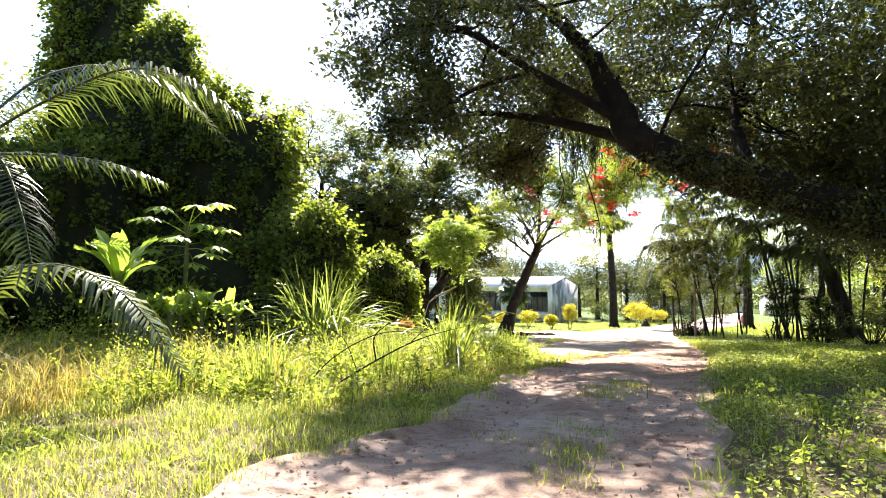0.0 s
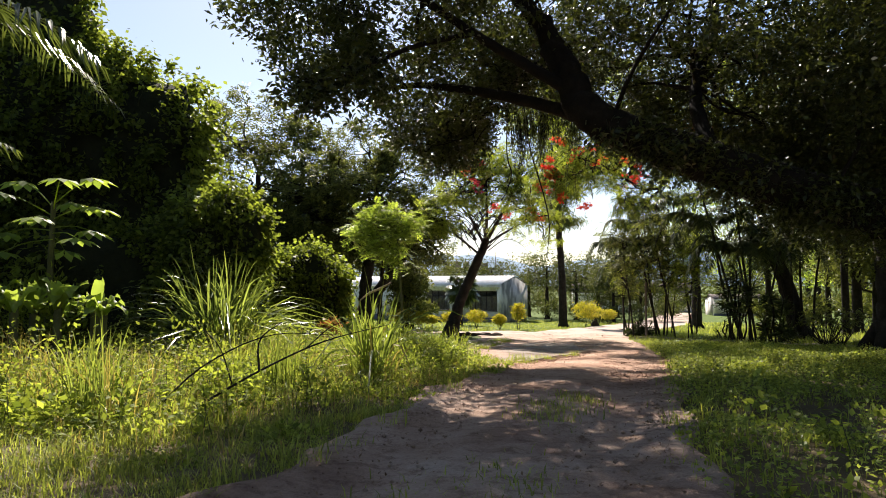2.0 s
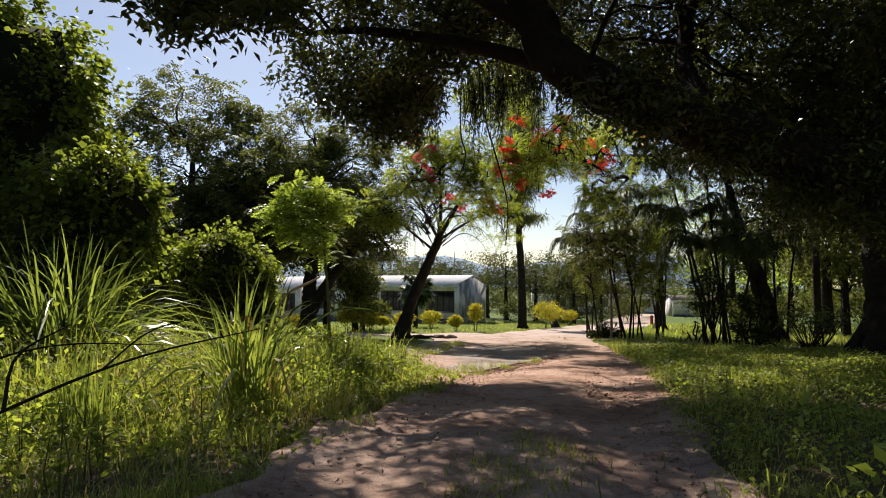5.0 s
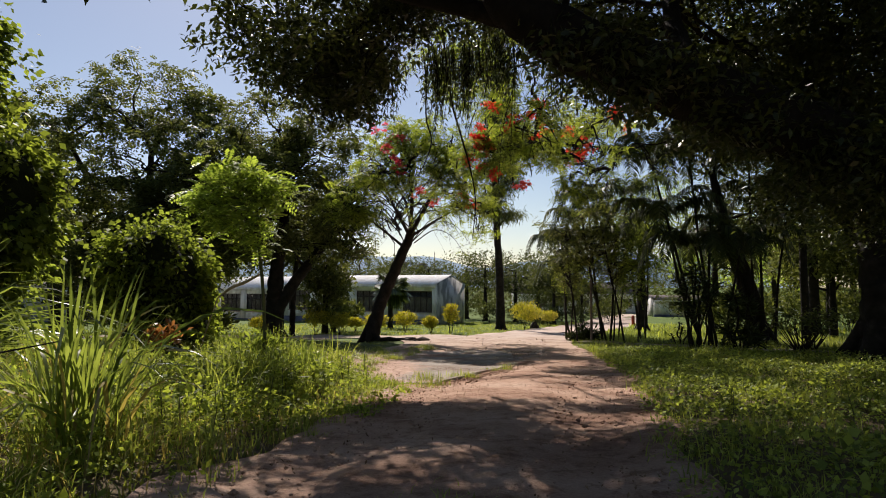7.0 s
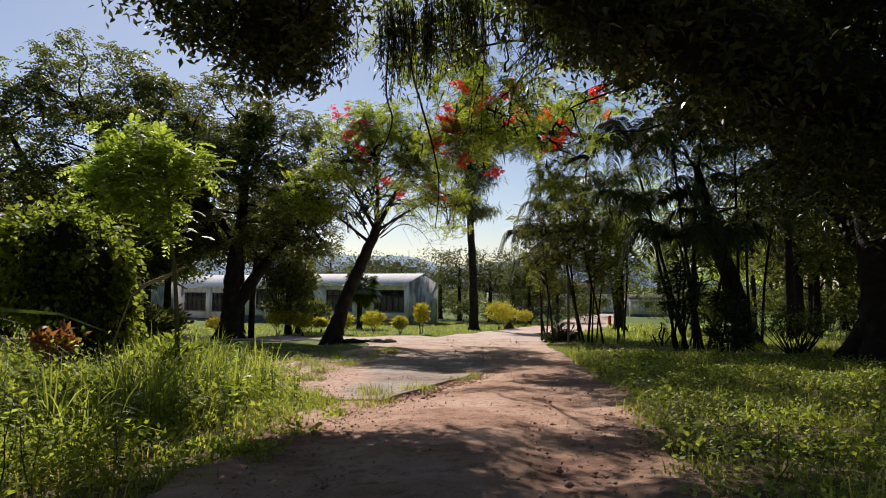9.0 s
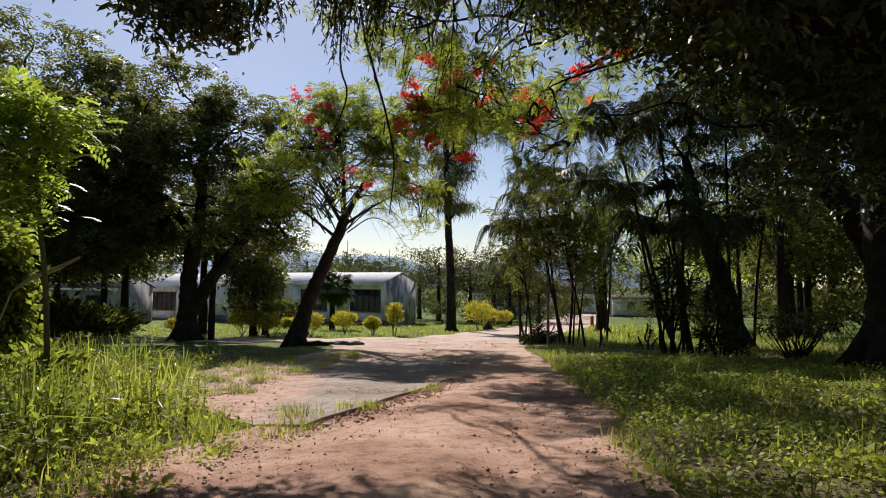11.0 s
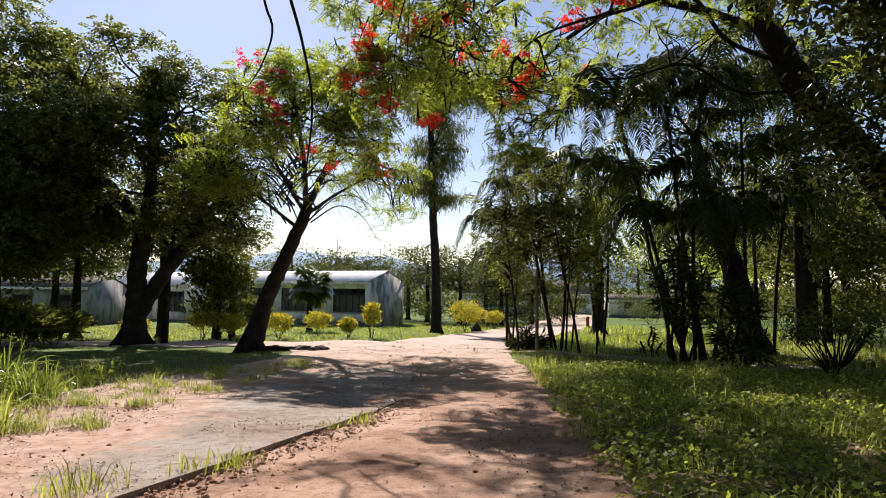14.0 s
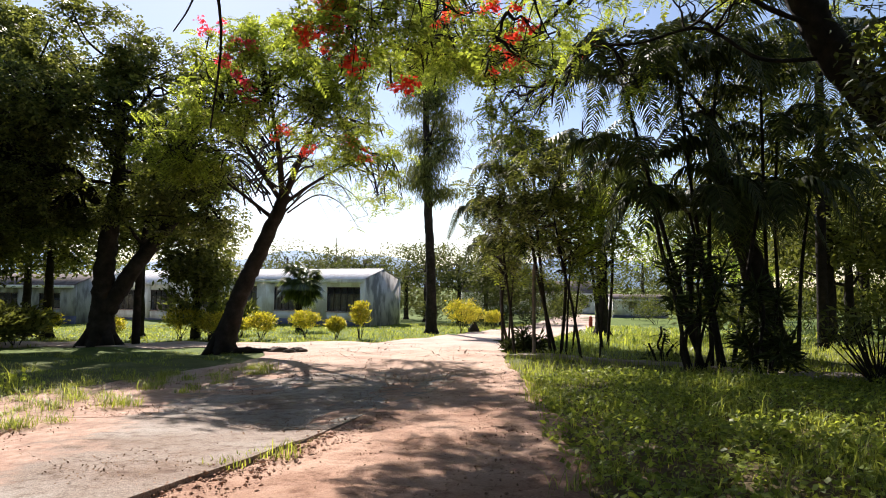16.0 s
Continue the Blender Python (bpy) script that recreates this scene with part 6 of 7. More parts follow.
# ---- buildings ----
def house(name, label, corner, along, depth_dir, length, depth, eave, rise, bays, gable_mat=WALL_GREY, roof_mat=ROOF, sill=1.35, top=3.45, plinth=0.9, over=0.45, front_mat=WALL):
    """A long single-storey block. corner: near corner at the foot; along: unit vector down the front; depth_dir: unit vector into depth."""
    ax, dp = Vector((*along, 0)).normalized(), Vector((*depth_dir, 0)).normalized()
    corner = Vector(corner) + ax * length + Vector((0, 0, float(fall((Vector(corner) + ax * length).y) - fall(corner[1]))))
    ax = -ax
    bays = sorted((length - a1, length - a0) for a0, a1 in bays)
    m = Matrix((ax, dp, Vector((0, 0, 1)))).transposed().to_4x4()
    ob = thing(name, corner, label, "building")
    ob.rotation_euler = m.to_euler()
    th = 0.22

    def slot(nm, build, mat, parent=None, lab=""):
        return part(nm, build.mesh(nm, mat, flat=True), parent or ob, lab)

    # front: piers between the bays, band below and above
    x = 0.0
    for a0, a1 in bays + [(length, length)]:
        for nm, p0, p1 in (("pier", (x, 0, plinth), (a0, th, eave)), ("wall_below_window", (a0, 0, plinth), (a1, th, sill)), ("lintel", (a0, 0, top), (a1, th, eave))):
            if p1[0] - p0[0] > 0.01:
                b = Build()
                box(b, p0, p1)
                slot(nm, b, front_mat)
        x = a1
    b = Build()
    box(b, (-0.02, -0.025, -0.3), (length + 0.02, th + 0.02, plinth))
    slot("plinth", b, WALL_LOW, lab="dark painted base of the front")
    b = Build()
    box(b, (0, depth - th, -0.3), (length, depth, eave))
    slot("back_wall", b, WALL)
    for nm, x0 in (("gable_wall", 0.0), ("gable_wall", length - th)):
        b = Build()
        y0, y1, hm = th + 0.002, depth - th - 0.002, eave + rise * 0.94
        v = [(x0, y0, -0.3), (x0, y1, -0.3), (x0, y1, eave), (x0, depth / 2, hm), (x0, y0, eave)]
        v += [(p[0] + th, p[1], p[2]) for p in v]
        b.add(v, [(0, 1, 6, 5), (1, 2, 7, 6), (2, 3, 8, 7), (3, 4, 9, 8), (4, 0, 5, 9), (0, 4, 2, 1), (5, 6, 7, 9)], [(4, 3, 2), (9, 7, 8)])
        slot(nm, b, gable_mat)
    # corrugated roof slopes
    for sgn in (0, 1):
        b = Build()
        n = int((length + 2 * over) / 0.095)
        xs = np.linspace(-over * 0.3, length + over * 0.3, n)
        wav = 0.018 * np.sin(np.arange(n) * 1.7)
        y0, y1 = (-over, depth / 2) if sgn == 0 else (depth + over, depth / 2)
        z0 = eave - rise * over / (depth / 2) + 0.06
        v = []
        for yy, zz in ((y0, z0), (y1, eave + rise + 0.06)):
            v.append(np.stack([xs, np.full(n, yy), zz + wav], 1))
        for yy, zz in ((y0, z0 - 0.05), (y1, eave + rise + 0.01)):
            v.append(np.stack([xs, np.full(n, yy), zz + wav], 1))
        k = np.arange(n - 1)[:, None]
        b.add(np.concatenate(v), np.concatenate([k + [0, 1, n + 1, n], k + [2 * n, 3 * n, 3 * n + 1, 2 * n + 1], k + [0, 2 * n, 2 * n + 1, 1]]))
        slot("roof", b, roof_mat, lab="pale corrugated metal roof sheets")
    b = Build()
    box(b, (-over * 0.3, -over - 0.02, eave - 0.34), (length + over * 0.3, -over + 0.03, eave - 0.10))
    slot("fascia", b, WALL)
    b = Build()
    box(b, (th, th + 0.01, -0.25), (length - th, depth - th - 0.01, -0.2))
    slot("floor_slab", b, CONCRETE)
    for a0, a1 in bays:
        w = part("window", None, ob)
        b = Build()
        for e0, e1 in ((a0, a0 + 0.07), (a1 - 0.07, a1)):
            box(b, (e0, 0.06, sill), (e1, 0.15, top))
        nb = max(2, int(round((a1 - a0) / 0.75)))
        for k in range(1, nb):
            xm = a0 + (a1 - a0) * k / nb
            box(b, (xm - 0.03, 0.06, sill + 0.07), (xm + 0.03, 0.14, top - 0.07))
        box(b, (a0 + 0.07, 0.06, sill), (a1 - 0.07, 0.15, sill + 0.07))
        box(b, (a0 + 0.07, 0.06, top - 0.07), (a1 - 0.07, 0.15, top))
        box(b, (a0 + 0.07, 0.07, top - 0.62), (a1 - 0.07, 0.13, top - 0.56))
        part("window_frame", b.mesh("window_frame", FRAME, flat=True), w)
        for k in range(nb):
            b = Build()
            box(b, (a0 + (a1 - a0) * k / nb + 0.04, 0.095, sill + 0.08), (a0 + (a1 - a0) * (k + 1) / nb - 0.04, 0.105, top - 0.08))
            part("pane", b.mesh("pane", GLASS, flat=True), w)
        b = Build()
        xs = np.linspace(a0 + 0.1, a1 - 0.1, 60)
        yy = 0.34 + 0.03 * np.sin(np.arange(60) * 0.9)
        v = np.concatenate([np.stack([xs, yy, np.full(60, sill + 0.05)], 1), np.stack([xs, yy, np.full(60, top - 0.6)], 1)])
        k = np.arange(59)[:, None]
        b.add(v, k + [0, 1, 61, 60])
        part("curtain", b.mesh("curtain", CURTAIN, flat=True), w, "faded brown curtain behind the glass")
        b = Build()
        box(b, (a0 - 0.06, -0.07, sill - 0.09), (a1 + 0.06, 0.0, sill - 0.01))
        part("window_sill", b.mesh("window_sill", CONCRETE, flat=True), w)
    return ob


def far_point(px, d):
    """World place d metres ahead and px metres to the right of the walk's end."""
    a = radians(12.88)
    return (5.83 + d * math.sin(a) + px * math.cos(a), 14.8 + d * math.cos(a) - px * math.sin(a))


B_AL, B_DP = (-0.789, 0.614), (0.614, 0.789)
house("classroom_block", "long whitewashed single-storey block with a metal roof", (11.64, 70.05, -0.35), B_AL, B_DP, 21.0, 6.4, 4.05, 0.92, [(0.4, 3.8), (6.4, 9.6), (11.6, 14.4), (16.0, 19.0)], sill=1.25, top=3.35, plinth=0.5, over=0.25)
x, y = far_point(-26.5, 66)
house("classroom_block", "long whitewashed block with a metal roof, behind trees", (x, y, -0.35), B_AL, B_DP, 20.0, 6.6, 4.3, 1.2, [(0.8, 4.4), (5.4, 9.2), (10.2, 14.0), (15.0, 18.8)], plinth=0.5, over=0.3)
x, y = far_point(-32.2, 57)
house("classroom_block", "grey-stained block behind the dark trees, their shade painted into its walls", (x, y, -0.35), (-0.95, 0.31), (0.31, 0.95), 20.0, 6.0, 3.7, 0.9, [(1.4, 3.4), (5.4, 7.4), (9.4, 11.4), (13.4, 15.4)], sill=1.6, top=2.9, roof_mat=ROOF_RED, gable_mat=WALL_STAIN_SHADE, front_mat=WALL_STAIN_SHADE)
x, y = far_point(9.0, 98)
house("far_office", "low white building with a dark roof at the drive's end", (x + 14 * 0.975, y - 14 * 0.223, 0.4), (-0.975, 0.223), (0.223, 0.975), 20.0, 8.0, 3.3, 1.7, [(1.0, 3.0), (4.4, 6.4), (7.8, 9.8), (11.2, 13.2), (14.6, 16.6)], sill=1.2, top=2.5, roof_mat=ROOF_RED, plinth=0.3)
x, y = far_point(28.5, 82)
house("far_store", "low white store with small openings beyond the trees", (x, y, 0.1), (-0.975, 0.223), (0.223, 0.975), 7.0, 5.0, 2.4, 0.5, [(1.0, 2.0), (4.0, 5.0)], sill=1.2, top=2.0, roof_mat=ROOF_RED, plinth=0.3)

FB = (17.0, 136.0, 0.5)
ob = thing("far_block", FB, "far flat-roofed grey block with roof tanks and thin masts", "building")
for nm, mat, boxes, lab in [("wall", WALL_GREY, [((-6, 0, 0), (6, 8, 8.2))], ""), ("roof_slab", WALL_STAIN_SHADE, [((-6.4, -0.4, 8.2), (6.4, 8.4, 8.6))], "")]:
    b = Build()
    for lo, hi in boxes:
        box(b, tuple(FB[k] + lo[k] for k in range(3)), tuple(FB[k] + hi[k] for k in range(3)))
    part(nm, b.mesh(nm, mat, FB), ob, lab)
for dx, z0 in [(-4.2, 2.2), (-2.0, 2.2), (0.6, 2.2), (3.2, 2.2), (-3.4, 5.4), (-0.6, 5.4), (2.2, 5.4), (4.6, 5.4)]:
    b = Build()
    box(b, (FB[0] + dx - 0.7, FB[1] - 0.06, FB[2] + z0), (FB[0] + dx + 0.7, FB[1] + 0.1, FB[2] + z0 + 1.5))
    part("window", b.mesh("window", FRAME, FB), ob)
for dx, r, h in [(-3.2, 0.7, 1.3), (-1.4, 0.7, 1.3), (2.4, 0.9, 1.0)]:
    b = Build()
    q = np.array(FB) + (dx, 3.0, 8.6)
    tube(b, [q, q + (0, 0, h * 0.5), q + (0, 0, h), q + (0, 0, h + 0.2)], [r, r, r, r * 0.3], 12)
    part("roof_tank", b.mesh("roof_tank", ROOF_RED, FB, True), ob, "dark rounded roof tank")
for dx, h in [(-3.6, 5.0), (-0.4, 2.6), (4.6, 3.4)]:
    b = Build()
    q = np.array(FB) + (dx, 1.0, 8.6)
    tube(b, [q, q + (0, 0, h)], [0.09, 0.05], 5)
    part("mast", b.mesh("mast", FRAME, FB), ob)

FP = at_ground(6.2, 58.0)
ob = thing("fan_palm", FP, "bushy fan palm before the white block", "palm")
b = Build()
tube(b, curve([FP, (6.2, 58, 1.2), (6.25, 58, 3.0)], 8), [0.24, 0.2, 0.18], 9, 0.1)
part("trunk", b.mesh("trunk", BARK, FP, True), ob)
for k in range(64):
    a, e = k * 2.4, RNG.uniform(-1.2, 1.1)
    d = np.array([math.cos(a) * math.cos(e), math.sin(a) * math.cos(e), math.sin(e)])
    c0 = np.array([6.25, 58, 3.0]) + d * RNG.uniform(0.5, 1.15)
    lb = Build()
    tube(lb, [np.array([6.25, 58, 2.9]), c0], [0.02, 0.012], 4)
    n = 18
    side = unit(np.cross(d, (0, 0, 1.0)))
    an = np.linspace(-1.5, 1.5, n)[:, None]
    ray = d * np.cos(an) + side * np.sin(an) + np.array([0, 0, -0.25])
    w = np.cross(ray, d * 0.2 + np.array([0, 0, 1.0])) * 0.085
    v = np.stack([np.repeat(c0[None], n, 0), c0 + ray * 0.4 + w, c0 + ray * 0.8 - np.array([0, 0, 0.25]), c0 + ray * 0.4 - w], 1).reshape(-1, 3)
    lb.add(v, np.arange(n * 4).reshape(n, 4))
    part("fan_leaf", lb.mesh("fan_leaf", PALM, FP), ob)

# a continuous belt of trees far behind
b = Build()
C = np.stack([RNG.uniform(-95, 170, 2800), RNG.uniform(116, 140, 2800), RNG.uniform(0.1, 1.0, 2800)], 1)
C[:, 2] = 0.8 + C[:, 2] * (6.2 + 1.8 * np.sin(C[:, 0] * 0.21) + 1.2 * np.sin(C[:, 0] * 0.57 + 1.0))
leaves(b, clustered(C, 17, 0.7), 0.64, 0.55)
tagged(part("far_woods", b.mesh("far_woods", LEAF_FAR)), "far belt of trees behind the buildings", "woods", kind="stuff")

def car(label, x, y, turn):
    """A small parked hatchback."""
    g = at_ground(x, y)
    ob = thing("car", g, label, "car")
    ob.rotation_euler = (0, 0, radians(turn))
    prof = [(-2.0, 0.3), (-2.05, 0.75), (-1.85, 0.95), (-1.35, 1.42), (0.25, 1.46), (1.0, 0.98), (1.85, 0.86), (2.05, 0.6), (2.0, 0.3)]
    b, n = Build(), len(prof)
    v = [(px, sy * (0.83 if pz < 1.0 else 0.68), pz) for sy in (-1, 1) for px, pz in prof]
    b.add(v, [(k, k + 1, n + k + 1, n + k) for k in range(n - 1)])
    for o in (0, n):
        b.add([v[o + k] for k in range(n)], [(0, 1, 7, 8), (1, 2, 6, 7), (2, 3, 4, 5)], [(2, 5, 6)])
    part("body", b.mesh("body", CAR_PAINT, flat=True), ob)
    for wx in (-1.25, 1.3):
        for wy in (-0.78, 0.78):
            w = Build()
            tube(w, [(wx, wy - 0.1, 0.3), (wx, wy - 0.09, 0.3), (wx, wy + 0.09, 0.3), (wx, wy + 0.1, 0.3)], [0.2, 0.31, 0.31, 0.2], 16)
            part("wheel", w.mesh("wheel", RUBBER, flat=True), ob)
    for sy in (-1, 1):
        w = Build()
        w.add([(-1.55, sy * 0.80, 1.0), (0.85, sy * 0.80, 1.0), (0.2, sy * 0.70, 1.38), (-1.25, sy * 0.70, 1.38)], [(0, 1, 2, 3)])
        part("side_window", w.mesh("side_window", GLASS, flat=True), ob)
    return ob


car("white hatchback parked on the grass far off", 63.0, 87.0, 20)
car("white hatchback parked beyond the palms", 70.0, 78.0, 35)

# hills far behind, distance haze painted into their blue
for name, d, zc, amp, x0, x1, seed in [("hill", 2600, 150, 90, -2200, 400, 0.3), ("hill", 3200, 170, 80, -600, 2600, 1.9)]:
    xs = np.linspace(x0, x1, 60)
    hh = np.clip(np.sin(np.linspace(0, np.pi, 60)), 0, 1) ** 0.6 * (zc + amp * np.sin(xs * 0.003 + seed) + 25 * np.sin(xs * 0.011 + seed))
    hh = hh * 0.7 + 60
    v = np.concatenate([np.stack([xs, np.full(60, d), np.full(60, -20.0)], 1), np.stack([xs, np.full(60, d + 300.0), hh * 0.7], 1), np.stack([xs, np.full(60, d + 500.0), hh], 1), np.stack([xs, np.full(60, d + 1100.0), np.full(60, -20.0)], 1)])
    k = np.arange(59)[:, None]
    tagged(part(name, mesh_of(name, v, np.concatenate([k + [0, 1, 61, 60], k + [60, 61, 121, 120], k + [120, 121, 181, 180]]), HAZE_HILL, True)), "hill on the horizon with blue haze painted into its colour", "hill", kind="structure")

# ---- growth on the ground ----
def stuff(name, build, mat, label):
    ob = part(name, build.mesh(name, mat))
    return tagged(ob, label, "grass", kind="stuff")


def in_view(x, y):
    """The open ground that the walk overlooks."""
    return (y > 0.5) & (np.abs(x - 0.28 * y) < 3.5 + 0.8 * y)


# left: knee-high weeds and grass
def left_side(x, y):
    return (x < track_edges(y)[0]) & in_view(x, y) & (y < 19)


def tall(x, y):
    """Growth height, low beside the track and at the near lawn."""
    o = np.clip(off_track(x, y), 0, 5)
    return np.interp(o, [0, 0.6, 1.6, 4], [0.10, 0.22, 0.5, 0.7]) * np.interp(y, [0, 6, 8.4, 10.5, 30], [0.15, 0.18, 0.55, 1.0, 0.95]) * (0.6 + 0.7 * patchy(x, y, 0.9))


def clumps(n, per, x0, x1, y0, y1, ok, wide, hf, width, lean, mat, name, label):
    """Grass in tussocks: blades fan out from each, some tussocks tall, some low."""
    b = Build()
    C = scatter(n, x0, x1, y0, y1, ok)
    h = hf(C[:, 0], C[:, 1]) * np.clip(RNG.gamma(7.0, 1 / 7.0, len(C)), 0.4, 1.5)
    d = RNG.normal(0, 1, (len(C), per, 2)) * wide * (0.5 + h)[:, None, None]
    P = np.repeat(C, per, 0)
    P[:, :2] += d.reshape(-1, 2)
    keep = ~bare(P[:, 0], P[:, 1], -0.2)
    P[:, 2] = height(P[:, 0], P[:, 1]) - 0.01
    blades(b, P[keep], np.repeat(h, per)[keep], width, lean, 0.6)
    stuff(name, b, mat, label)


clumps(2700, 21, -13, 4, 0.6, 19, left_side, 0.10, lambda x, y: tall(x, y) * 0.75, 0.012, 0.6, GRASS, "weed_grass", "uncut bright green grass and weeds beside the track")
def mounds(n, x0, x1, y0, y1, ok, per, wide, rise, size, aspect=0.55):
    """Low bushy weeds: domes of leaves of many sizes, with shade between them."""
    b = Build()
    C = scatter(n, x0, x1, y0, y1, ok)
    h = rise(C[:, 0], C[:, 1]) * np.clip(RNG.gamma(6.0, 1 / 6.0, len(C)), 0.35, 1.7)
    r = wide * (0.45 + 0.75 * h) * RNG.uniform(0.7, 1.3, len(C))
    d = unit(RNG.normal(0, 1, (len(C), per, 3)))
    d[..., 2] = np.abs(d[..., 2])
    q = RNG.uniform(0.55, 1.05, (len(C), per, 1))
    P = C[:, None] + d * q * np.stack([r, r, h], 1)[:, None]
    keep = (~bare(P[..., 0], P[..., 1], 0.0)).ravel()
    big = np.repeat(size * RNG.uniform(0.65, 1.5, len(C)), per)
    leaves(b, P.reshape(-1, 3)[keep], big[keep], aspect, 0.9, 0.05, 0.06, heading=(d * 0.7).reshape(-1, 3)[keep])
    return b


b = mounds(1900, -13, 4, 2.5, 19, lambda x, y: left_side(x, y) & (patchy(x, y, 0.9, 1.7) > 0.22) & ((y > 7.5) | (patchy(x, y, 1.9, 0.7) > 0.7)), 95, 0.5, lambda x, y: tall(x, y) * 0.95, 0.046)
stuff("herbs", b, HERB, "leafy weeds growing through the grass")
b = mounds(480, -9, 1.5, 7.6, 17, lambda x, y: left_side(x, y) & (off_track(x, y) > 0.9) & (patchy(x, y, 1.3, 4.1) > 0.45), 130, 0.5, lambda x, y: tall(x, y) * 1.15, 0.06, 0.6)
stuff("broad_herbs", b, HERB, "tall broad-leaved weeds among the grass")
b = Build()
P = scatter(16000, -13, 4, 3, 16, left_side)
blades(b, P, tall(P[:, 0], P[:, 1]) * 1.0, 0.009, 0.6, 0.7)
stuff("dry_grass", b, GRASS_DRY, "dry straw-coloured stalks among the weeds")

# left, further on: rank growth up to the slab
def mid_left(x, y):
    return (x < 4.3) & (y >= 17) & (x > -7) & (patchy(x, y, 0.6, 2.2) > 0.1) & ((x < 1.5) | (y > 30))


b = Build()
P = scatter(34000, -8, 4.5, 17, 38, mid_left)
P = P[(P[:, 1] < 29) | (patchy(P[:, 0], P[:, 1], 1.1, 0.9) > 0.5)]
blades(b, P, np.where(P[:, 1] > 28, 0.09, 0.28) + 0.5 * patchy(P[:, 0], P[:, 1], 0.8, 3) * (P[:, 1] < 27), np.where(P[:, 1] > 28, 0.010, 0.018), 0.55, 0.6)
stuff("rank_grass", b, GRASS, "rank grass beyond the weeds")
b = Build()
P = scatter(14000, -8, 1.8, 15, 27, lambda x, y: (patchy(x, y, 0.7, 4.4) > 0.3))
P[:, 2] += RNG.uniform(0.05, 0.8, len(P)) * patchy(P[:, 0], P[:, 1], 0.8, 3)
leaves(b, P, 0.10, 0.6, 0.9, 0.0, 0.06)
stuff("rank_herbs", b, HERB, "leafy undergrowth beyond the weeds")
b = Build()
for cx, cy in zip(RNG.uniform(0.9, 5.5, 130), RNG.uniform(19.5, 30.5, 130)):
    if inside(SLAB_LOOP, cx, cy) and cx < (2.6 + 0.3 * (cy - 20)):
        n, h = 90, RNG.uniform(0.08, 0.26)
        blades(b, np.stack([cx + RNG.normal(0, 0.05 + 0.25 * h, n), cy + RNG.normal(0, 0.05 + 0.25 * h, n), np.full(n, float(level(0, cy)) + 0.07)], 1), h * RNG.uniform(0.5, 1.1, n), 0.008, 1.0, 0.9)
for f in RNG.uniform(0.05, 0.6, 7):
    n = 40
    cx, cy = 3.6 + 3.25 * f + RNG.normal(0, 0.08), 17.1 + 6.25 * f
    blades(b, np.stack([cx + RNG.normal(0, 0.09, n), cy + RNG.normal(0, 0.12, n), np.full(n, float(level(0, cy)) + 0.05)], 1), RNG.uniform(0.06, 0.18), 0.010, 0.7)
for cx, cy in zip(RNG.uniform(2.0, 3.6, 16), RNG.uniform(16.2, 17.9, 16)):
    n = 46
    blades(b, np.stack([cx + RNG.normal(0, 0.12, n), cy + RNG.normal(0, 0.12, n), np.full(n, float(level(0, cy)) + 0.05)], 1), RNG.uniform(0.08, 0.24), 0.009, 0.7)
stuff("slab_tufts", b, GRASS, "tufts of grass in the cracks of the slab")

clumps(3500, 20, -9, 0.8, 1.6, 9.0, left_side, 0.12, lambda x, y: 0.075 + 0.05 * patchy(x, y, 1.3), 0.007, 0.7, GRASS, "low_grass", "low lush grass at the near edge")


def verge(x, y):
    return (off_track(x, y) < 0.55) & (y > 1) & (y < 30)


clumps(2600, 18, -4, 12, 1, 30, verge, 0.10, lambda x, y: 0.10 + 0.08 * patchy(x, y, 1.1), 0.010, 0.6, GRASS, "verge_tufts", "short ragged grass along the track's edges")

# stemmed weeds that stand above the rest
def stemmed(n, x0, x1, y0, y1, h0, h1, ok, size, name, label, mat):
    st, lf = Build(), Build()
    P = scatter(n, x0, x1, y0, y1, ok)
    for p in P:
        h = RNG.uniform(h0, h1)
        t = p + (RNG.normal(0, 0.12 * h), RNG.normal(0, 0.12 * h), h)
        tube(st, [p, p * 0.5 + t * 0.5 + RNG.normal(0, 0.03, 3), t], [0.007, 0.003], 3)
        m = int(16 + 22 * h)
        u = RNG.uniform(0.2, 1.0, m)[:, None]
        leaves(lf, p + (t - p) * u, size, 0.42, 0.8, 0.15, 0.06)
    stuff(name + "_stalk", st, STEM, label)
    stuff(name, lf, mat, label)


stemmed(1000, -9, 2.5, 8, 19, 0.25, 0.6, lambda x, y: left_side(x, y) & (off_track(x, y) > 0.7) & (patchy(x, y, 1.0, 2.6) > 0.35), 0.065, "tall_weed", "leafy stalks of tall weeds", HERB)
stemmed(280, -6, 2.0, 15, 24, 0.3, 0.6, lambda x, y: (patchy(x, y, 0.9, 0.4) > 0.3), 0.10, "rank_weed", "rank leafy weeds before the slab", HERB)
stemmed(260, -8, -1, 7.5, 13, 0.2, 0.5, lambda x, y: left_side(x, y) & (off_track(x, y) > 1.2), 0.085, "broad_weed", "broad-leaved weeds in the grass", HERB)
clumps(240, 26, -8, -4.4, 6.0, 9.5, left_side, 0.16, lambda x, y: 0.45 + 0.2 * patchy(x, y, 1.0), 0.010, 0.7, GRASS_DRY, "withered_grass", "withered brown grass before the thicket")
stemmed(160, 2, 14, 3, 14, 0.15, 0.4, lambda x, y: x > track_edges(y)[1] + 0.2, 0.07, "seedling", "low seedlings among the creepers", HERB)

# right: creeping broad leaves and grass
def right_side(x, y):
    return (x > track_edges(np.minimum(y, 30.9))[1]) & in_view(x, y)


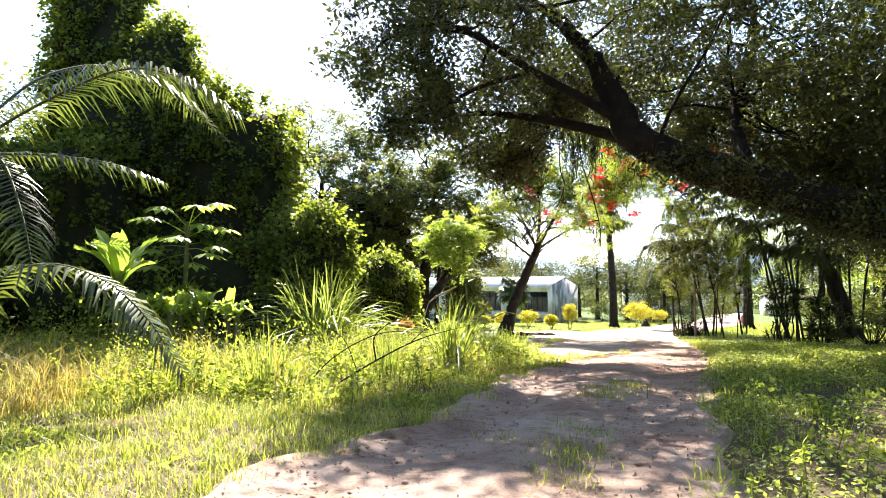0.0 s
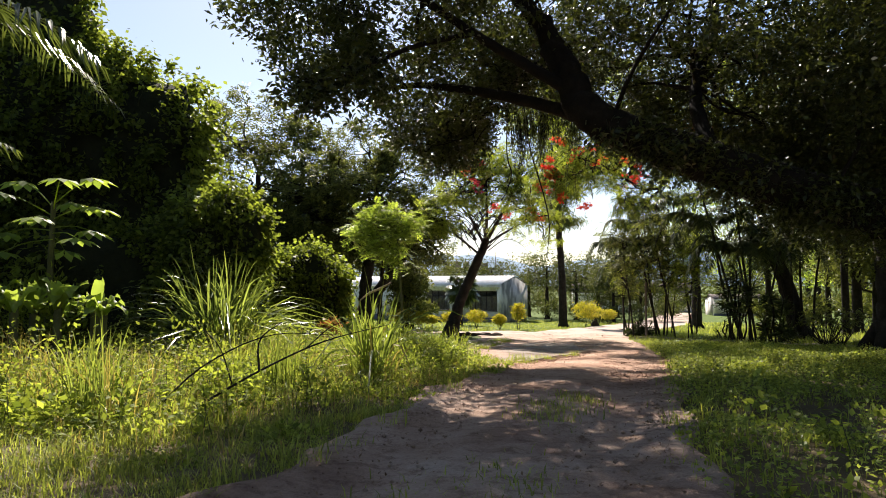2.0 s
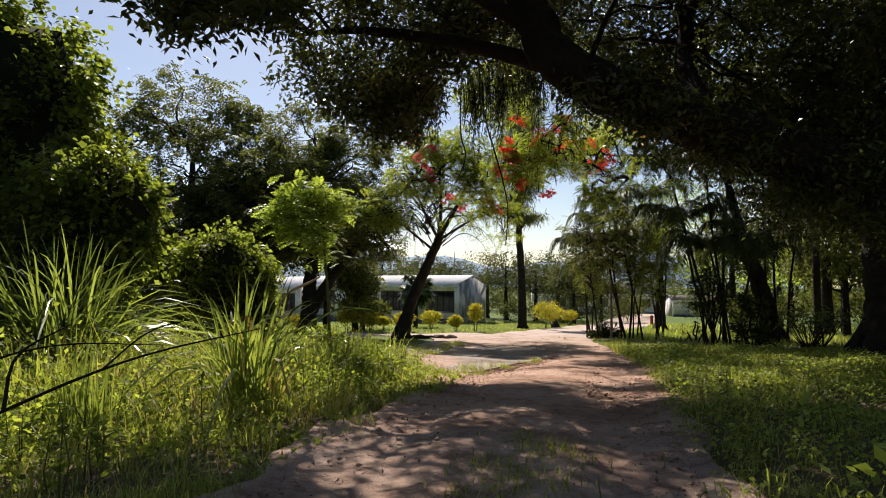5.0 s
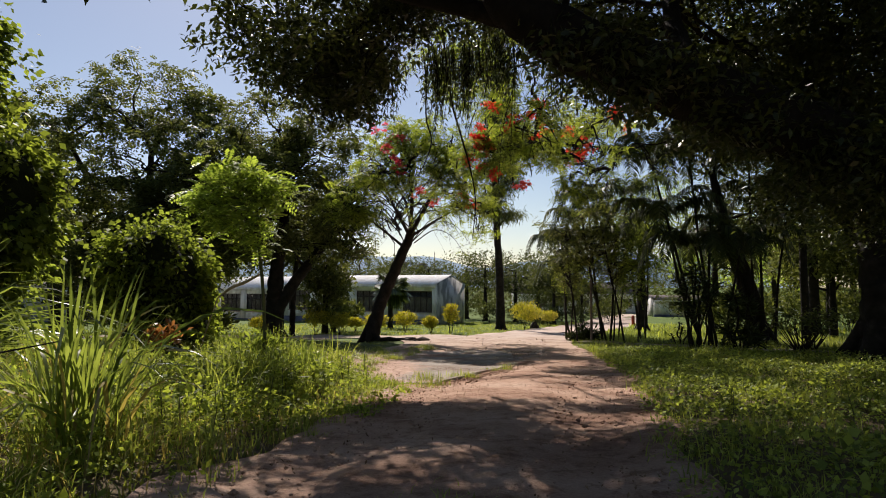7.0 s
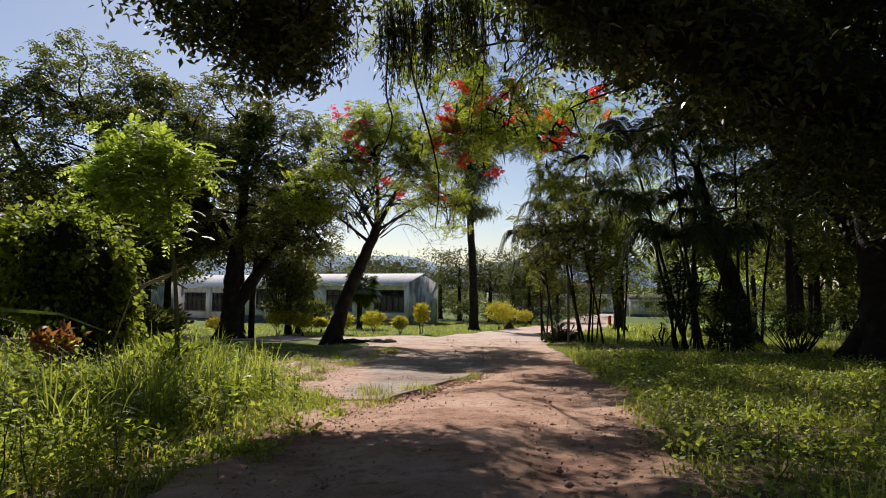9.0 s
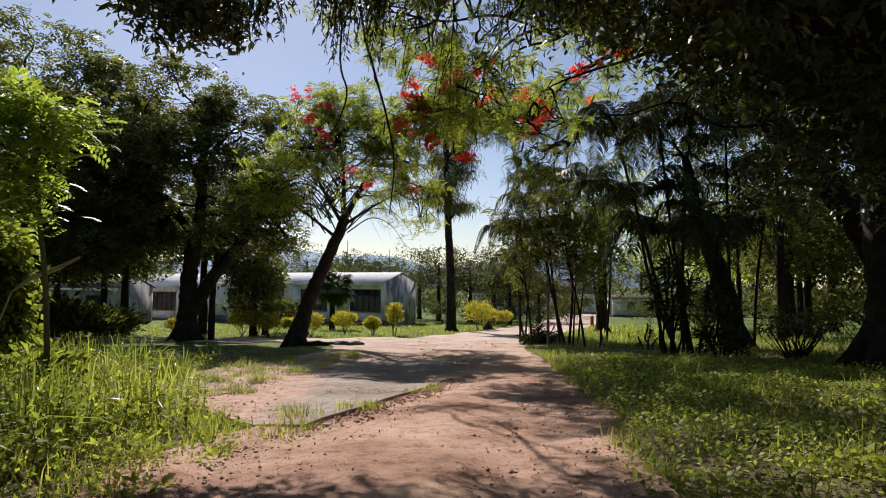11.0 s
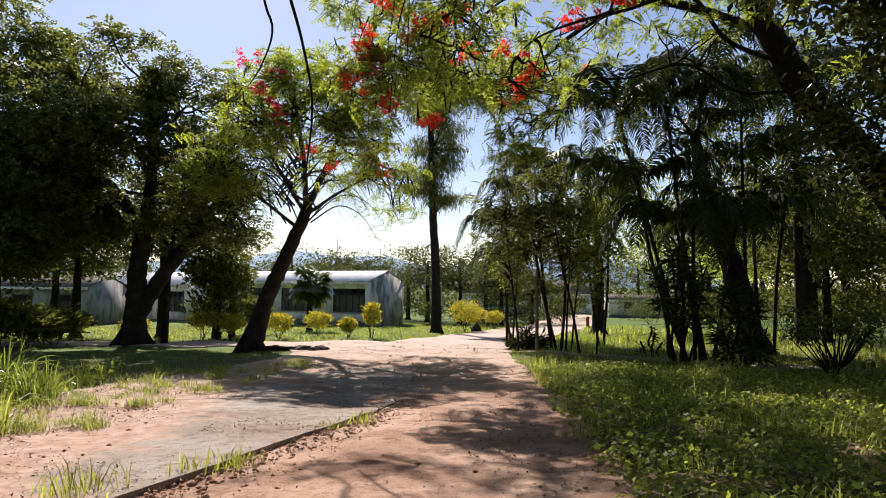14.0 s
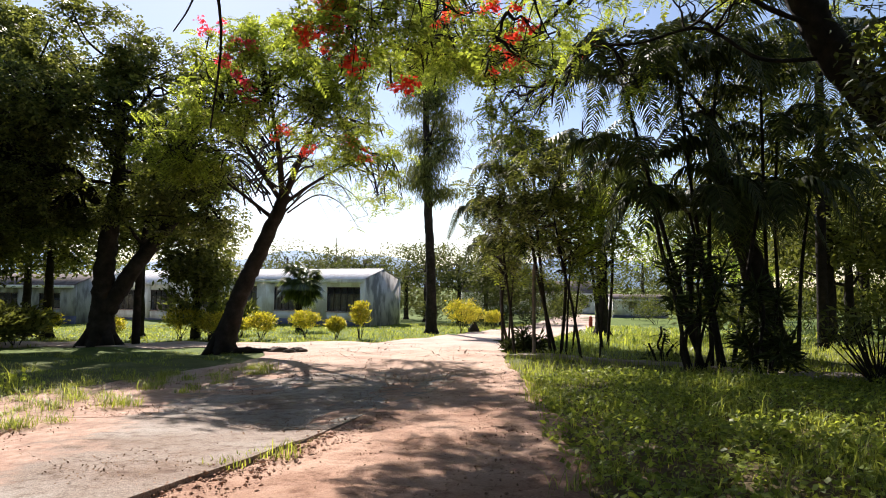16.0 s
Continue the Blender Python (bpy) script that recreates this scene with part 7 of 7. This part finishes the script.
b = Build()
P = np.concatenate([scatter(250000, 0, 20, 1.0, 27, lambda x, y: right_side(x, y) & (off_track(x, y) < 6.5)), scatter(22000, 4, 26, 1.0, 27, lambda x, y: right_side(x, y) & (off_track(x, y) >= 6.5))])
P = P[patchy(P[:, 0], P[:, 1], 1.1, 0.6) + 0.3 * patchy(P[:, 0], P[:, 1], 4.0, 0.2) > 0.32]
P[:, 2] += RNG.uniform(0.03, 0.22, len(P)) * (0.4 + patchy(P[:, 0], P[:, 1], 1.3, 5)) * np.clip(off_track(P[:, 0], P[:, 1]) * 2 + 0.3, 0, 1)
leaves(b, P, np.interp(P[:, 1], [2, 12, 25], [0.036, 0.046, 0.07]), 0.7, 1.4, 0.05, 0.05)
stuff("creeping_cover", b, COVER, "low creeping broad-leaved ground cover")
b = mounds(900, 1, 17, 4, 24, lambda x, y: right_side(x, y) & (off_track(x, y) < 6.0) & (patchy(x, y, 1.0, 2.4) > 0.5), 46, 0.6, lambda x, y: 0.10 + 0.12 * patchy(x, y, 1.4, 0.3), 0.06, 0.72)
stuff("rosette_cover", b, COVER, "patches of larger-leaved creeping weeds in the grass")
b = Build()
P = scatter(85000, 0, 26, 1.0, 48, right_side)
P = P[(patchy(P[:, 0], P[:, 1], 0.9, 3.1) > 0.42) | (P[:, 1] > 24)]
o = off_track(P[:, 0], P[:, 1])
blades(b, P, np.where(P[:, 1] > 22, 0.2, 0.10) * (0.6 + 0.8 * patchy(P[:, 0], P[:, 1], 1.2)), np.where(P[:, 1] > 22, 0.015, 0.008), 0.4, 0.5)
stuff("grass", b, GRASS, "green grass under the trees")
b = Build()
P = scatter(44000, -14, 34, 40, 75, lambda x, y: (y > 42) | (x > 14))
blades(b, P, 0.08 + 0.12 * patchy(P[:, 0], P[:, 1], 0.9, 1.2), 0.038, 0.7, 0.6)
stuff("lawn_grass", b, GRASS, "sunlit lawn before the buildings")
clumps(1500, 22, 2, 17, 6, 27, lambda x, y: right_side(x, y) & (off_track(x, y) < 5.5) & (patchy(x, y, 0.9, 3.1) > 0.35), 0.13, lambda x, y: np.interp(y, [8, 20, 27], [0.10, 0.18, 0.26]) + 0.08 * patchy(x, y, 1.0), 0.009, 0.6, GRASS, "grass_tufts", "ragged grass tufts among the creeping cover")

b = Build()
P = np.concatenate([scatter(5000, -40, 60, -30, 1.5), scatter(2500, -40, -12, 1, 60), scatter(3000, 16, 60, 1, 60)])
blades(b, P, 0.22 + 0.2 * patchy(P[:, 0], P[:, 1], 0.4), 0.09, 0.5, 0.6)
stuff("rough_grass", b, GRASS, "rough grass under the trees round about")

# track: grass in the middle, litter, stones
b = Build()
for cx, cy, n, h in [(0.95, 5.0, 260, 0.09), (1.2, 5.9, 160, 0.08), (0.75, 4.4, 160, 0.06), (2.2, 8.6, 300, 0.10), (2.6, 9.4, 260, 0.09), (0.6, 5.4, 140, 0.07), (1.9, 8.0, 240, 0.10)]:
    P = np.stack([cx + RNG.normal(0, 0.16, n), cy + RNG.normal(0, 0.28, n), np.full(n, 0.05)], 1)
    blades(b, P, h, 0.009, 0.6, 0.6)
stuff("verge_grass", b, GRASS, "sparse grass along the middle of the track")
b = Build()
n = 4600
y = RNG.uniform(1.5, 29, n)
a, c = track_edges(y)
f = np.clip(RNG.beta(0.7, 0.7, n), 0.01, 0.99)
x = a + (c - a) * f
leaves(b, np.stack([x, y, height(x, y) + 0.06], 1), 0.03, 0.5, 2.5, 0.0, 0.1)
stuff("leaf_litter", b, LITTER, "dry brown fallen leaves on the track")
b = Build()
P = RNG.uniform((0.8, 17.3), (9.0, 30.0), (16000, 2))
P = P[inside(SLAB_LOOP, P[:, 0], P[:, 1]) & (patchy(P[:, 0], P[:, 1], 1.6, 2.0) + RNG.normal(0, 0.12, len(P)) > 0.76 - 0.26 * (P[:, 0] < 3.2))]
leaves(b, np.stack([P[:, 0], P[:, 1], height(P[:, 0], P[:, 1]) + np.interp(P[:, 1], [17.6, 21.0, 22.6, 25.8], [0.10, 0.10, 0.078, 0.068])], 1), 0.032, 0.5, 2.0, 0.05, 0.15)
stuff("slab_litter", b, LITTER, "drifts of dry brown leaves on the slab")
b = Build()
y = RNG.uniform(2, 29, 3200)
a, c = track_edges(y)
x = a + (c - a) * RNG.beta(0.6, 0.6, len(y))
s = RNG.gamma(2.0, 0.0035, len(y)) + 0.005
# clods banked along the slab's broken edge and the track's left side
f = RNG.uniform(0, 1, 800)
ex, ey = 3.5 + 3.4 * f + np.abs(RNG.normal(0, 0.3, 800)), 17.0 + 6.4 * f - np.abs(RNG.normal(0, 0.12, 800))
dx_, dy_ = RNG.uniform(1, 12, 3600), RNG.uniform(17.5, 42, 3600)
on = (inside(SLAB_LOOP, dx_, dy_) & (dx_ < 3.4)) | (inside(DRIVE_LOOP, dx_, dy_) & (dy_ > 27))
x, y = np.concatenate([x, ex, dx_[on]]), np.concatenate([y, ey, dy_[on]])
s = np.concatenate([s, RNG.gamma(2.0, 0.0045, 800) + 0.006, RNG.gamma(2.0, 0.005, int(on.sum())) + 0.006])[:, None]
n = len(x)
o = np.stack([x, y, height(x, y) + np.where(inside(SLAB_LOOP, x, y), 0.085, 0.05)], 1)
v = np.stack([o + s * np.array(q) * RNG.uniform(0.7, 1.3, (n, 3)) for q in ((1, 0, 0), (0, 1, 0), (-1, 0, 0), (0, -1, 0), (0, 0, 0.8), (0, 0, -0.6))], 1).reshape(-1, 3)
k = np.arange(n)[:, None] * 6
b.add(v, None, np.concatenate([k + q for q in ([0, 1, 4], [1, 2, 4], [2, 3, 4], [3, 0, 4], [1, 0, 5], [2, 1, 5], [3, 2, 5], [0, 3, 5])]))
stuff("gravel", b, DIRT, "loose small stones on the track")
